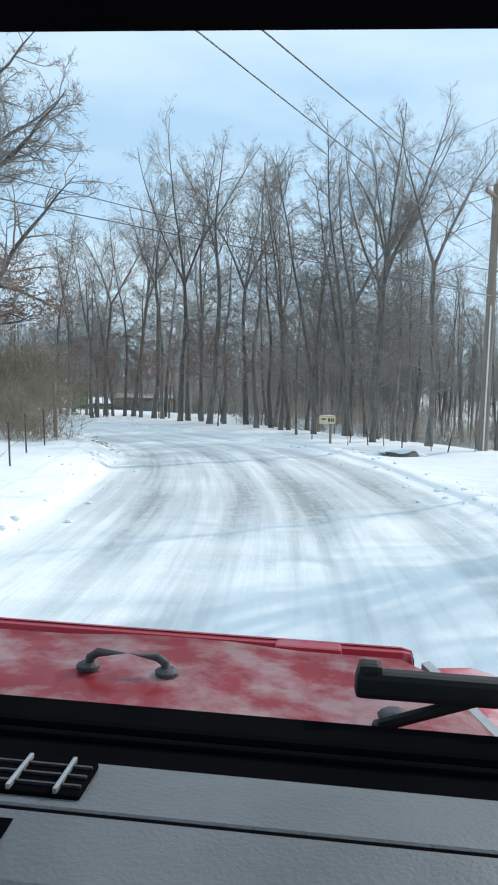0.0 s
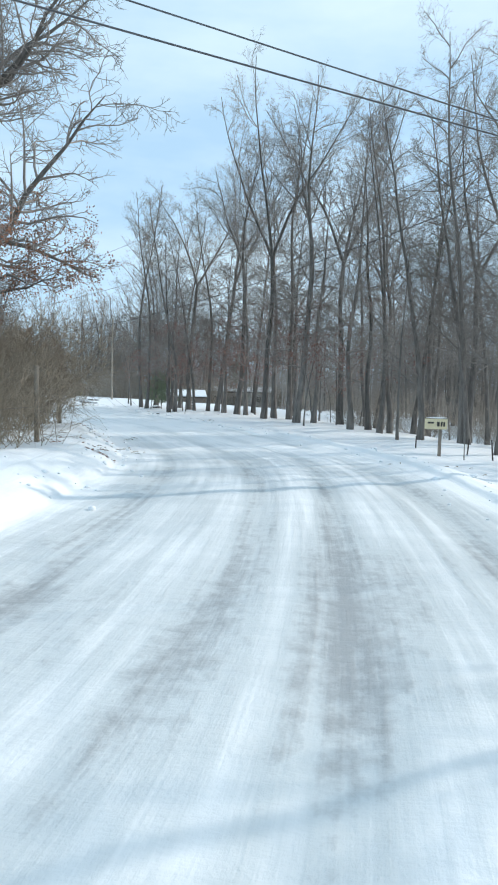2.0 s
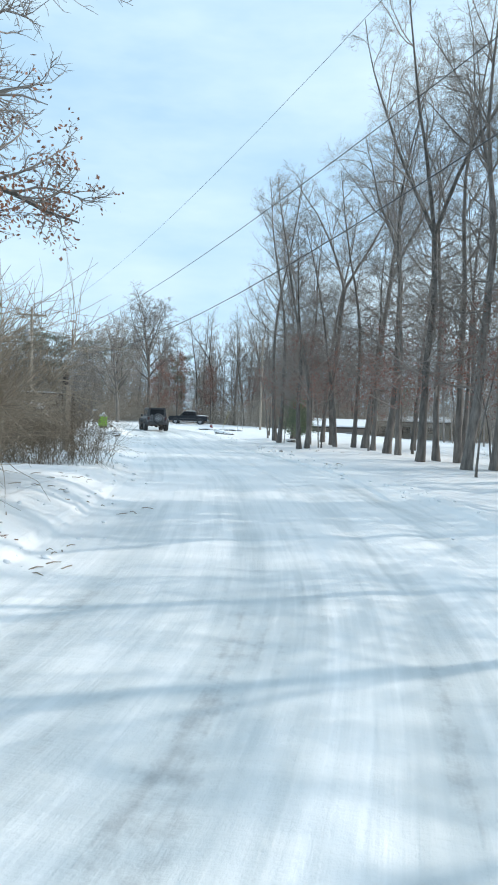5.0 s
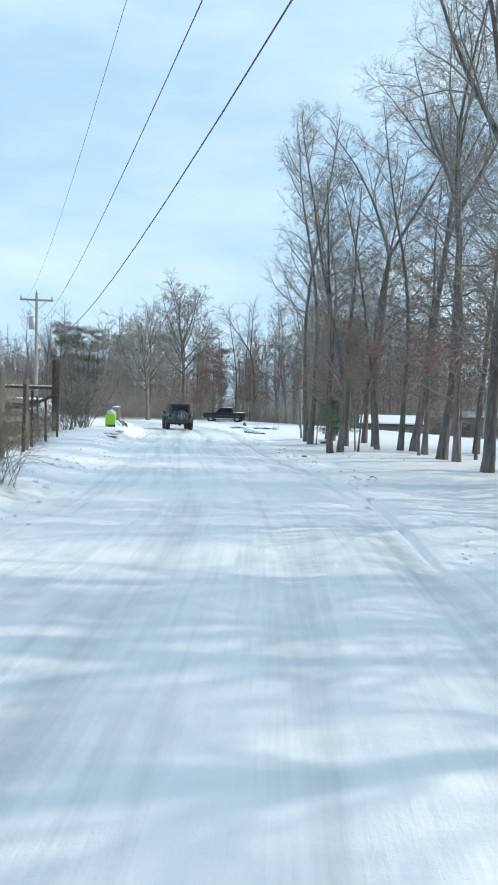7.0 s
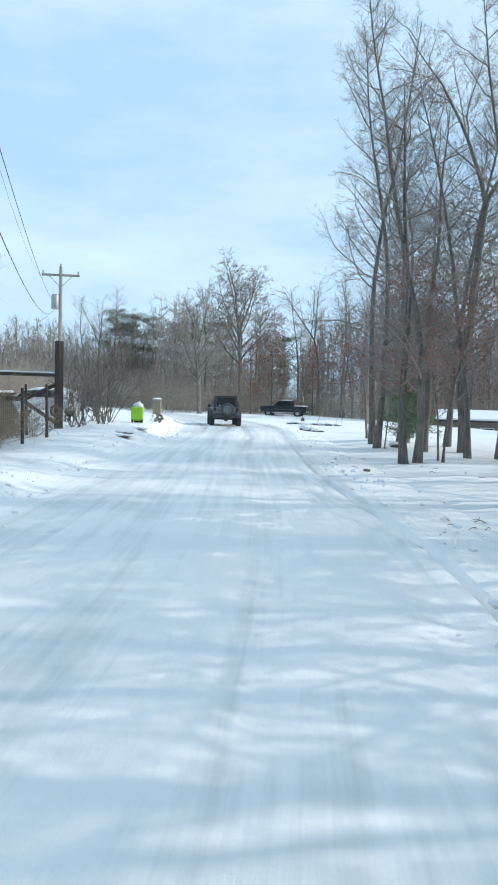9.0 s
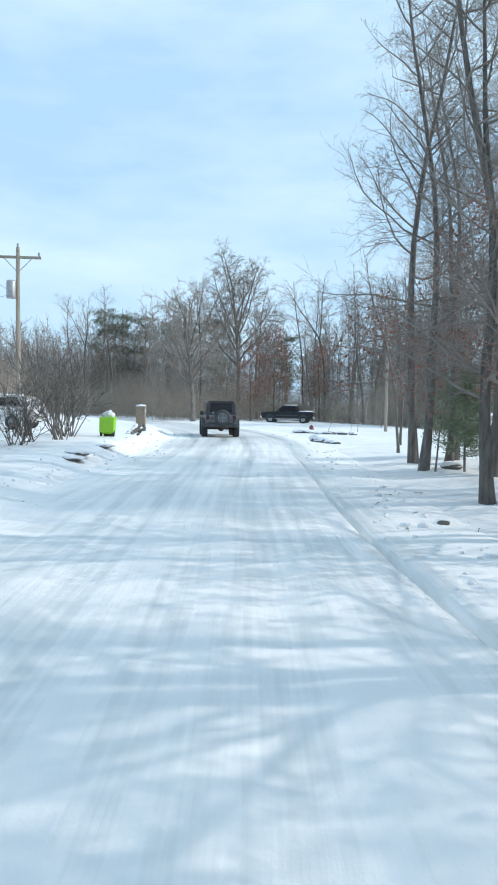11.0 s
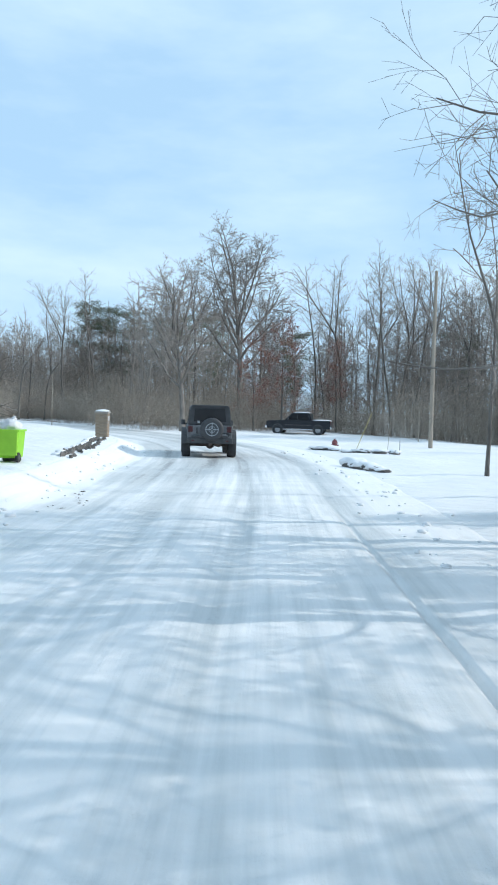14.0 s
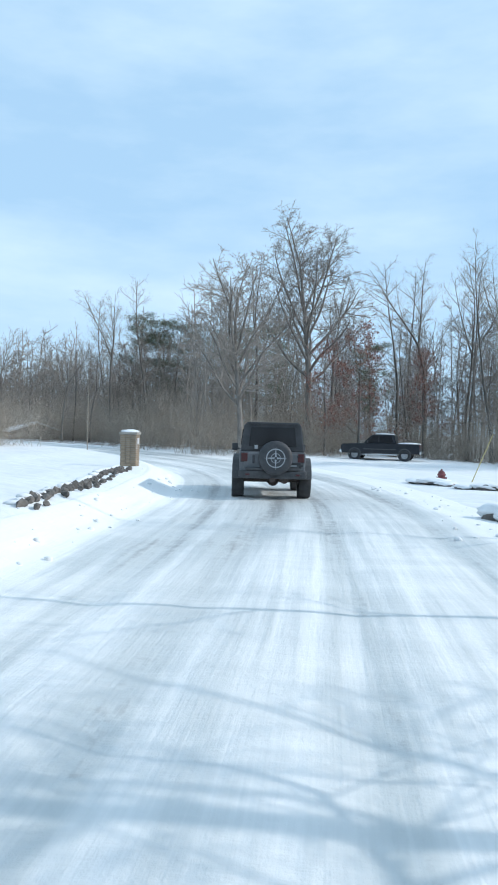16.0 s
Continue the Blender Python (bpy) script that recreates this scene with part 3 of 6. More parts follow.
def grow(seed, tall, girth, clear, limbs, spread, reach, forks=0, depth=3, twigs=4, lean=0.0, leaves=0, leaf_low=0.6, fine=1.0, thick=1.0, open_=1.0, wob=0.10, lift=0.035, dome=False):
    """Trunk, crown and leaves of a bare tree. clear: share of the trunk without limbs; spread: degrees between limb and trunk;
    reach: length of the longest limb as a share of the height; forks: upright leaders into which the trunk parts."""
    rng = np.random.default_rng(seed)
    trunk, crown, leaf = Tubes(), Tubes(), []
    split = rng.uniform(0.46, 0.58) if forks else 0.64 if dome else 0.97
    top = tall * split
    stem = bent((0, 0, -0.3), (lean, 0.3 * lean, 1), top, 12, rng, 0.055, 0.10)
    h = np.linspace(0, 1, 13)
    rad = girth * (1 - (0.36 if forks else 0.90) * h) + girth * 0.5 * np.exp(-h * (12 if forks else 24))
    trunk.tube(stem, rad, 9)

    def twig(p, d, length, r, level):
        n = (0, 3, 2, 1)[level] if depth > 2 else (0, 3, 1)[level]
        pts = bent(p, d, length, n, rng, wob * 1.3, 0.03)
        crown.tube(pts, np.linspace(r, max(r * 0.4, 0.0023), n + 1) * thick, 4 if level == 1 and depth > 2 else 3)
        if leaves and pts[-1][2] < tall * leaf_low and level >= 2:
            for _ in range(leaves):
                leaf.append(pts[-1] + rng.normal(size=3) * 0.10)
        if level >= depth:
            return
        count = twigs if level == 1 else max(3, twigs - 1)
        for k in range(count):
            g = 0.2 + 0.8 * (k + rng.random()) / count
            i = min(n - 1, int(g * n))
            q = pts[i] + (pts[i + 1] - pts[i]) * min(1.0, g * n - i)
            dd = turned(unit(pts[i + 1] - pts[i]), radians(rng.uniform(24, 62)), rng.uniform(0, 6.28))
            twig(q, dd, length * rng.uniform(0.35, 0.68) * (1.15 - 0.4 * g), r * 0.58, level + 1)

    def limb(p, d, length, r):
        n = 7
        pts = bent(p, d, length, n, rng, wob, lift)
        rr = np.linspace(r, max(0.008, r * 0.16), n + 1)
        crown.tube(pts, rr * (0.5 + 0.5 * thick), 5)
        count = int((5 + length * 2.1) * fine)
        for k in range(count):
            g = 0.10 + 0.89 * (k + rng.random()) / count
            i = min(n - 1, int(g * n))
            q = pts[i] + (pts[i + 1] - pts[i]) * (g * n - i)
            dd = turned(unit(pts[i + 1] - pts[i]), radians(rng.uniform(28, 64)), rng.uniform(0, 6.28))
            twig(q, dd, 0.22 + length * rng.uniform(0.15, 0.36) * (1.3 - 0.7 * g), max(0.0048, rr[i] * 0.36), 1)

    for k in range(limbs):
        g = clear + (0.97 - clear) * ((k + rng.random()) / limbs) ** 0.9
        if forks:
            g = min(0.98, g * 0.9 + 0.1)
        i = min(11, int(g * 12))
        p = stem[i] + (stem[i + 1] - stem[i]) * (g * 12 - i)
        a = radians(spread * rng.uniform(0.75, 1.25) * (1.1 - (0.35 * g if not forks else 0)))
        length = tall * reach * rng.uniform(0.55, 1.0) * ((1.0 - 0.6 * max(0, g - clear) / (1 - clear)) if not forks else 0.8)
        if dome:
            u = max(0.0, g - clear) / (1 - clear)
            a, length = radians(spread * (1.08 - 0.62 * u) * rng.uniform(0.85, 1.15)), tall * reach * rng.uniform(0.72, 1.0) * (0.85 + 0.2 * u)
        limb(p, turned(np.array([0, 0, 1.0]), a, 2.4 * k + rng.uniform(0, 1.2)), length, girth * 0.30 * (1.1 - 0.6 * g))
    for k in range(forks):
        a = radians(rng.uniform(13, 28) * open_)
        p, d = stem[-1], turned(unit(stem[-1] - stem[-2]), a, 6.28 * k / forks + rng.uniform(-0.5, 0.5))
        length = (tall - top) * rng.uniform(0.85, 1.08)
        pts = bent(p, d, length, 9, rng, 0.06, 0.025)
        rr = girth * 0.46 * (1 - np.linspace(0, 1, 10)) ** 1.25 + 0.014
        trunk.tube(pts, rr, 7)
        n = int(6 + length * 0.5)
        for j in range(n):
            i = min(8, 1 + int(8 * (j + rng.random()) / n))
            dd = turned(unit(pts[min(9, i + 1)] - pts[i]), radians(rng.uniform(24, 46)), rng.uniform(0, 6.28))
            limb(pts[i], dd, tall * reach * rng.uniform(0.45, 0.95) * (1.15 - 0.08 * i), rr[i] * 0.42 + 0.006)
    lf = Tubes()
    if leaf:
        lf.quads(leaf, 0.044, rng)
    return trunk.mesh("trunk", BARK), crown.mesh("crown", TWIG), (lf if leaf else None)


def tree_thing(meshes, label, leaf_material=None, name="bare_tree", category="tree"):
    ob = thing(name, label=label, category=category)
    for nm, me in zip(("trunk", "crown"), meshes[:2]):
        new(nm, me).parent = ob
    if meshes[2] is not None and leaf_material is not None:
        new("dead_leaves", meshes[2].mesh("dead_leaves", leaf_material)).parent = ob
    return ob


def stand(ob, x, y, rz=0.0, size=1.0, lean=(0, 0), first=False, dz=0.0, group="", label=""):
    m = pose(x, y, ground_z(x, y) + dz, lean[0], lean[1], rz)
    if first:
        ob.matrix_basis = m
        made = ob
    else:
        made = copy_thing(ob, m)
    made.scale = (size, size, size)
    return tagged(made, label, "", group)


KINDS = ((15.5, 0.130, 0.22, 30, 62, 0.25, 0, "tall bare grey forest tree with a straight trunk"),
         (16.5, 0.145, 0.28, 18, 64, 0.24, 3, "tall bare forest tree parted into upright leaders"),
         (14.5, 0.110, 0.20, 28, 60, 0.24, 0, "slim bare tree with a rounded crown"),
         (15.0, 0.125, 0.14, 34, 66, 0.25, 0, "bare grey tree with many fine side limbs"),
         (16.0, 0.155, 0.24, 20, 66, 0.26, 2, "large bare forest tree with a fan of limbs"))
FOREST = [tree_thing(grow(11 + i, *k[:7], 3, 5, fine=1.35, wob=0.15, lift=0.03), k[7]) for i, k in enumerate(KINDS)]
DEEP = [tree_thing(grow(21 + i, k[0], k[1], k[2] + 0.10, *k[3:7], 2, 6, fine=1.25, thick=0.85, wob=0.14, lift=0.03), k[7]) for i, k in enumerate(KINDS)]
FAR = [tree_thing(grow(41 + i, k[0], k[1], k[2] * 0.7, *k[3:7], 2, 6, fine=0.85, thick=1.1, wob=0.06, lift=0.02), k[7]) for i, k in enumerate(KINDS)]
SAPLING = [tree_thing(grow(31 + i, h, g, 0.25, 9, 46, 0.24, 0, 2, 4), "thin bare sapling in the snow", name="sapling") for i, (h, g) in enumerate(((7.5, 0.05), (9.5, 0.065), (5.5, 0.04)))]
ROADSIDE = tree_thing(grow(59, 17.0, 0.13, 0.16, 28, 72, 0.27, 0, 3, 4, lift=0.03, wob=0.15), "tall tree with long bare limbs reaching over the snow", name="bare_tree")


def oak_meshes(seed, stem_high, girth, limbs, leafy, curl, finest=0.003, crook=1.0, bushy=1.0):
    """A spreading tree: crooked heavy limbs, given by height, compass angle, rise, length, girth and twigginess, and what grows from them."""
    rng = np.random.default_rng(seed)
    trunk, crown, leaf = Tubes(), Tubes(), []
    stem = bent((0, 0, -0.4), (0.06, 0.02, 1), stem_high, 12, rng, 0.05, 0.08)
    h = np.linspace(0, 1, 13)
    trunk.tube(stem, girth * (1 - 0.62 * h) + girth * 0.5 * np.exp(-h * 16), 12)

    def branch(p, d, length, r, level, busy):
        n = (9, 6, 4, 2)[level]
        pts = bent(p, d, length, n, rng, (0.17, 0.22, 0.24, 0.22)[level] * crook, (curl, 0.015 + curl, 0.02, 0.02)[level])
        (trunk if level == 0 else crown).tube(pts, r * (1 - np.linspace(0, 1, n + 1)) ** 0.8 + (0.014, 0.007, 0.0045, 0.003)[level] * finest / 0.003, (8, 6, 4, 3)[level])
        if level == 3:
            if leafy and pts[-1][2] < 6.4 and rng.random() < 0.75 * (1.0 - pts[-1][2] / 9.5):
                leaf.extend(pts[-1] + rng.normal(size=(5, 3)) * 0.11)
            return
        for k in range(int(round((4 + length * 1.5, 3 + length * 2.4, 2 + length * 3.4)[level] * busy * bushy))):
            g = 0.16 + 0.82 * rng.random() ** 0.8
            i = min(n - 1, int(g * n))
            q = pts[i] + (pts[i + 1] - pts[i]) * (g * n - i)
            dd = turned(unit(pts[i + 1] - pts[i]), radians(rng.uniform(32, 72)), rng.uniform(0, 6.28))
            dd = unit(dd * np.array([1, 1, 0.75]))
            branch(q, dd, length * rng.uniform((0.24, 0.28, 0.3)[level], (0.46, 0.55, 0.6)[level]) * (1.15 - 0.55 * g), max(0.004, r * (1 - g) ** 0.6 * 0.46), level + 1, min(1.0, busy + 0.25))

    for z, a, rise, length, r, busy in limbs:
        g = min(0.999, (z + 0.4) / (stem_high + 0.1))
        i = min(11, int(g * 12))
        p = stem[i] + (stem[i + 1] - stem[i]) * (g * 12 - i)
        e, c = radians(rise), radians(a)
        branch(p, np.array([math.cos(c) * math.cos(e), math.sin(c) * math.cos(e), math.sin(e)]), length, r, 0, busy)
    lf = Tubes()
    if leafy:
        lf.quads(leaf, 0.042, rng)
    return trunk.mesh("trunk", BARK), crown.mesh("crown", TWIG), (lf if leafy else None)


OAK_LIMBS = ((3.2, 2, 42, 8.0, 0.12, 1.0), (4.3, -8, 8, 4.8, 0.05, 0.30), (5.0, 22, 24, 4.9, 0.085, 1.0), (5.9, -28, 42, 7.0, 0.10, 1.0),
             (6.8, 6, 30, 6.0, 0.085, 1.0), (7.8, -14, 52, 6.6, 0.09, 1.0), (8.7, 34, 50, 6.0, 0.085, 1.0), (9.0, -50, 62, 6.0, 0.085, 1.0), (9.1, 10, 70, 6.0, 0.085, 1.0),
             (3.7, 12, 4, 3.9, 0.05, 1.0), (4.0, -34, 12, 4.2, 0.055, 1.0), (5.3, -4, 18, 4.4, 0.06, 1.0),
             (4.6, 150, 26, 6.0, 0.09, 0.7), (6.2, -120, 34, 6.2, 0.09, 0.7), (7.4, 90, 40, 6.2, 0.09, 0.8), (8.4, 200, 55, 6.0, 0.09, 0.7), (3.6, -70, 20, 5.0, 0.07, 1.0))
OAK = tree_thing(oak_meshes(61, 9.5, 0.30, OAK_LIMBS, True, 0.0, 0.003, 1.0, 1.25), "oak with long crooked limbs and rust-brown leaves held low down", OAKLEAF, "oak_tree")


def dome_limbs(count, low, high, rise0, rise1, long0, long1, r):
    """Limbs set spirally from low to high on the trunk, the upper ones steeper."""
    return [(low + (high - low) * k / (count - 1), 137.5 * k, rise0 + (rise1 - rise0) * k / (count - 1), long0 + (long1 - long0) * k / (count - 1), r * (1.1 - 0.3 * k / count), 0.9) for k in range(count)]


BROAD = tree_thing(oak_meshes(54, 9.6, 0.26, dome_limbs(15, 4.4, 9.2, 36, 76, 5.4, 6.0, 0.075), False, 0.035, 0.0036, 0.42, 1.25), "broad bare shade tree at the edge of the woods", name="shade_tree")
BROAD2 = tree_thing(oak_meshes(66, 7.4, 0.22, dome_limbs(13, 3.2, 7.2, 38, 76, 5.0, 5.6, 0.07), False, 0.035, 0.0036, 0.45, 1.25), "spreading bare tree with a forked trunk", name="shade_tree")
BEECH = tree_thing(grow(71, 6.5, 0.07, 0.12, 14, 60, 0.34, 0, 3, 4, leaves=2, leaf_low=0.95), "young beech still holding its red-brown leaves", BEECHLEAF, "beech_sapling")
LEAFY = tree_thing(grow(73, 12.5, 0.13, 0.16, 22, 68, 0.28, 0, 3, 4, leaves=2, leaf_low=0.48), "tall tree with tufts of red-brown dead leaves", BEECHLEAF, "bare_tree")


def pine_meshes(seed, tall, girth, clear, reach, needle, tuft, dense, flat=False):
    rng = np.random.default_rng(seed)
    trunk, need = Tubes(), Tubes()
    stem = bent((0, 0, -0.2), (0, 0, 1), tall, 10, rng, 0.02, 0.1)
    trunk.tube(stem, np.linspace(girth, 0.02, 11), 8)
    z = clear * tall
    while z < tall * 0.98:
        g = z / tall
        k = min(9, int(g * 10))
        p = stem[k] + (stem[k + 1] - stem[k]) * (g * 10 - k)
        u = (g - clear) / (1.0 - clear)
        if flat:
            width = reach * tall * (0.55 + 0.75 * u - 0.75 * u ** 5) * (0.6 + 0.55 * rng.random())
        else:
            width = reach * tall * (1.0 - u ** 1.6) * (0.5 + 0.6 * rng.random()) + 0.25
        for j in range(rng.integers(3, 6)):
            d = turned(np.array([0, 0, 1.0]), radians(rng.uniform(50, 95)), rng.uniform(0, 6.28))
            pts = bent(p, d, width, 5, rng, 0.12, 0.05)
            trunk.tube(pts, np.linspace(girth * 0.22, 0.008, 6), 4)
            if flat:
                for c in range(int(width * 1.3) + 1):
                    hub = pts[rng.integers(2, 6)] + rng.normal(size=3) * np.array([0.35, 0.35, 0.14])
                    need.quads(hub + rng.normal(size=(dense, 3)) * np.array([0.40, 0.40, 0.15]), tuft, rng, 0.25, 0.11)
                continue
            n = int(dense * width) + 6
            q = pts[1] + (pts[-1] - pts[1]) * rng.uniform(0, 1.06, n)[:, None] + rng.normal(size=(n, 3)) * np.array([1, 1, 0.45]) * tuft * 2.2
            need.quads(q, tuft, rng, 0.25, 0.2)
        z += tall * rng.uniform(0.045, 0.085) * (1.25 if flat else 1.0)
    return trunk.mesh("trunk", BARK), need.mesh("needles", needle)


def pine_thing(meshes, label, name):
    ob = thing(name, label=label, category="pine tree")
    new("trunk", meshes[0]).parent = ob
    new("needles", meshes[1]).parent = ob
    return ob


PINE = pine_thing(pine_meshes(81, 13.5, 0.19, 0.40, 0.19, NEEDLE, 0.17, 110, True), "tall pine with a ragged dark green crown", "pine_tree")
PINE2 = pine_thing(pine_meshes(84, 12.0, 0.16, 0.36, 0.17, NEEDLE, 0.17, 130, True), "dense dark green pine among bare trees", "pine_tree")
LAYERPINE = pine_thing(pine_meshes(85, 13.6, 0.16, 0.62, 0.13, NEEDLE, 0.12, 42), "slim pine with thin layered boughs among bare trees", "pine_tree")
YOUNGPINE = pine_thing(pine_meshes(83, 3.1, 0.04, 0.20, 0.34, NEEDLE_YOUNG, 0.075, 120), "young yellow-green pine beside bare trunks", "young_pine")


def thicket_mesh(seed, lx, ly, tall, stems, r, material, fine=4, arch=0.35, low=1):
    """A tangle of thin arching stems."""
    rng = np.random.default_rng(seed)
    t = Tubes()
    for _ in range(stems):
        p = (rng.uniform(-lx, lx) / 2, rng.uniform(-ly, ly) / 2, -0.1)
        h = tall * rng.uniform(0.55, 1.0)
        d = (rng.normal() * arch, rng.normal() * arch, 1)
        pts = bent(p, d, h, 5, rng, 0.14 + 0.25 * (arch - 0.35), -0.02 - 0.12 * (arch - 0.35))
        t.tube(pts, np.linspace(r, r * 0.3, 6), 3)
        for k in range(fine):
            i = rng.integers(low, 5)
            dd = turned(unit(pts[i + 1] - pts[i]), radians(rng.uniform(25, 75)), rng.uniform(0, 6.28))
            q = bent(pts[i], dd, h * rng.uniform(0.2, 0.45), 3, rng, 0.2, 0.0)
            t.tube(q, np.linspace(r * 0.55, r * 0.2, 4), 3)
    return t.mesh("thicket", material)


THICK = [thicket_mesh(91 + i, 4.0, 3.0, 3.3, 260, 0.0085, BRUSH, 9, 0.38) for i in range(2)]
ARCHING = [thicket_mesh(98 + i, 0.9, 0.7, 3.9, 36, 0.012, BRUSH, 26, 0.42, 2) for i in range(3)]
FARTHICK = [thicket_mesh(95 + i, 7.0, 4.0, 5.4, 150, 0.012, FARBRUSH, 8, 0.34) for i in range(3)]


def thicket(meshes, places, name, label):
    for k, (x, y, size, hgt) in enumerate(places):
        ob = new(name, meshes[k % len(meshes)])
        ob.matrix_basis = pose(x, y, ground_z(x, y), 0, 0, 67.0 * k % 360)
        ob.scale = (size, size, hgt)
        tagged(ob, label, "brush", kind="stuff")


# -- trees with places of their own: x, y, which, size, turn
used = set()


def plant(kinds, which, x, y, size=1.0, rz=0.0, lean=(0, 0), group="trees beside the road", label=""):
    ob = kinds[which] if isinstance(kinds, list) else kinds
    first = ob.name not in used
    used.add(ob.name)
    return stand(ob, x, y, rz, size, lean, first, group=group, label=label)


for x, y, k, sz, rz in ((5.5, 36.3, 1, 0.86, 20), (6.9, 37.6, 2, 0.80, 70), (7.6, 35.0, 4, 0.86, 130), (10.6, 36.6, 0, 0.9, 200), (3.0, 42.6, 3, 0.9, 15),
                        (4.6, 42.3, 0, 0.92, 80), (6.0, 41.0, 4, 0.88, 250), (1.2, 45.0, 2, 0.98, 140), (-0.2, 46.2, 3, 0.95, 310), (-1.2, 50.4, 1, 0.98, 95),
                        (-3.4, 49.6, 4, 1.0, 30), (-4.4, 52.8, 0, 1.02, 160), (-5.6, 51.6, 1, 1.0, 285), (-8.2, 55.4, 4, 0.98, 55),
                        (-10.7, 59.4, 1, 1.0, 40), (-13.6, 62.2, 4, 0.95, 300)):
    plant(FOREST, k, x, y, sz * (1.1 if y > 40 else 0.97), rz, (2.6 * math.sin(7 * x), 2.6 * math.sin(5 * y)))
for x, y, k, sz, rz in ((-16.7, 63.2, 2, 1.0, 140), (-15.2, 64.4, 0, 1.0, 260), (-12.5, 56.2, 3, 0.92, 75), (-12.1, 58.9, 2, 0.9, 185), (-17.2, 64.9, 0, 0.9, 12)):
    plant(FOREST, k, x, y, sz, rz, group="trees at the bend")
plant(ROADSIDE, 0, -17.5, 62.6, 1.0, 25, group="trees at the bend")
plant(ROADSIDE, 0, -16.4, 60.9, 0.92, 250, group="trees at the bend")
plant(ROADSIDE, 0, -11.6, 60.2, 0.92, 200, group="trees at the bend")
plant(LEAFY, 0, -12.7, 55.8, 0.9, 40)
plant(LEAFY, 0, -15.4, 62.6, 0.8, 190)
plant(LEAFY, 0, -14.4, 60.6, 1.0, 300)
for x, y, sz, rz in ((-5.2, 52.6, 1.05, 10), (-7.4, 54.6, 0.95, 120), (-2.6, 50.2, 1.0, 230), (0.6, 46.6, 1.0, 60), (-9.8, 58.2, 0.9, 310)):
    plant(LEAFY, 0, x, y, sz, rz)
for x, y, k, sz in ((-12.3, 57.2, 2, 0.9), (-11.9, 56.6, 0, 0.8), (-20.3, 67.1, 2, 1.5), (-22.65, 71.8, 2, 1.6), (-16.0, 60.8, 2, 0.7), (4.4, 33.4, 2, 0.4), (7.2, 31.6, 2, 0.4), (8.6, 31.2, 2, 0.35), (5.8, 34.2, 2, 0.5), (-2.4, 46.4, 0, 0.8), (2.2, 41.2, 1, 0.9), (-7.4, 56.8, 1, 0.9), (-9.6, 57.0, 0, 1.0)):
    plant(SAPLING, k, x, y, sz, 40 * x, group="saplings")
plant(OAK, 0, -10.5, 31.0, 0.99, 0, (0, 0), "trees on the left bank")
plant(BROAD, 0, -51.8, 95.6, 1.08, 70, group="trees at the far side")
plant(BROAD2, 0, -49.6, 87.2, 0.92, 200, group="trees at the far side")
plant(BROAD2, 0, -30.0, 97.0, 0.95, 120, group="trees at the far side")
plant(BEECH, 0, -47.4, 95.4, 1.35, 0, group="young beeches")
plant(BEECH, 0, -45.6, 100.2, 1.15, 130, group="young beeches")
plant(BEECH, 0, -49.4, 94.6, 1.2, 60, group="young beeches")
plant(YOUNGPINE, 0, -15.4, 61.3, 0.95, 0, group="young pines")
plant(YOUNGPINE, 0, -17.4, 65.6, 1.0, 90, group="young pines")
for x, y, sz, rz in ((-82, 104, 1.05, 0), (-77, 107, 0.98, 80), (-79.6, 106.2, 1.0, 210), (-74.6, 108.6, 0.92, 20), (-73, 112, 0.95, 150)):
    plant(PINE, 0, x, y, sz, rz, group="far pines")
plant(LAYERPINE, 0, 3.2, 51.5, 1.0, 200, group="far pines")
for x, y, sz, rz in ((-66, 108, 0.95, 30), (-36, 112, 0.85, 200), (-40, 110, 0.75, 120), (-26, 118, 0.8, 60), (-58, 112, 0.8, 300)):
    plant(PINE2, 0, x, y, sz, rz, group="far pines")

for x, y, k, sz, rz in ((11.8, 20.2, 3, 0.9, 40), (13.4, 18.6, 0, 0.95, 130), (15.6, 23.4, 4, 0.9, 220), (12.6, 24.4, 2, 0.9, 300), (17.4, 25.2, 3, 1.0, 75)):
    plant(DEEP, k, x, y, sz, rz, group="wood on the right of the road")

# -- the wood on the right, and the far wood behind the field
rng = random.Random(5)


def scatter(count, inside, kinds, gap, size, group, taken):
    got, tries = 0, 0
    while got < count and tries < count * 80:
        tries += 1
        p = inside()
        if p is None or any((p[0] - q[0]) ** 2 + (p[1] - q[1]) ** 2 < gap * gap for q in taken):
            continue
        taken.append(p)
        plant(kinds, rng.randrange(len(kinds)), p[0], p[1], rng.uniform(*size), rng.uniform(0, 360), (rng.uniform(-3, 3), rng.uniform(-3, 3)), group)
        got += 1


taken = [(5.5, 36), (7.6, 35), (-0.2, 46), (-8, 55)]


def right_wood():
    s, d = rng.uniform(14, 76), -rng.uniform(8.5, 46)
    i = S0 + int(s)
    x, y = WAY[i] + LEFT[i] * d
    if math.hypot(x - 10.0, y - 31.0) < 3.5:
        return None
    if (9 if s < 36 else 13) < -d < 33 and rng.random() < (0.96 if s < 36 else 0.88):
        return None
    lim = 10.0 + max(0.0, s - 58) * 1.1
    if 23.0 < y - 0.93 * x < 34.5 and x > 9.5 or x > 7.0 + 0.30 * (y - 6) and not 6 < y - 0.93 * x < 19:
        return None
    return (x, y) if -d > lim - rng.random() * 1.5 else None


def far_wood():
    x, y = rng.uniform(-150, 25), rng.uniform(84, 140)
    if y < 99 + 0.16 * (x + 45) or math.hypot(x + 26.5, y - 95.6) < 6.5:
        return None
    return (x, y)


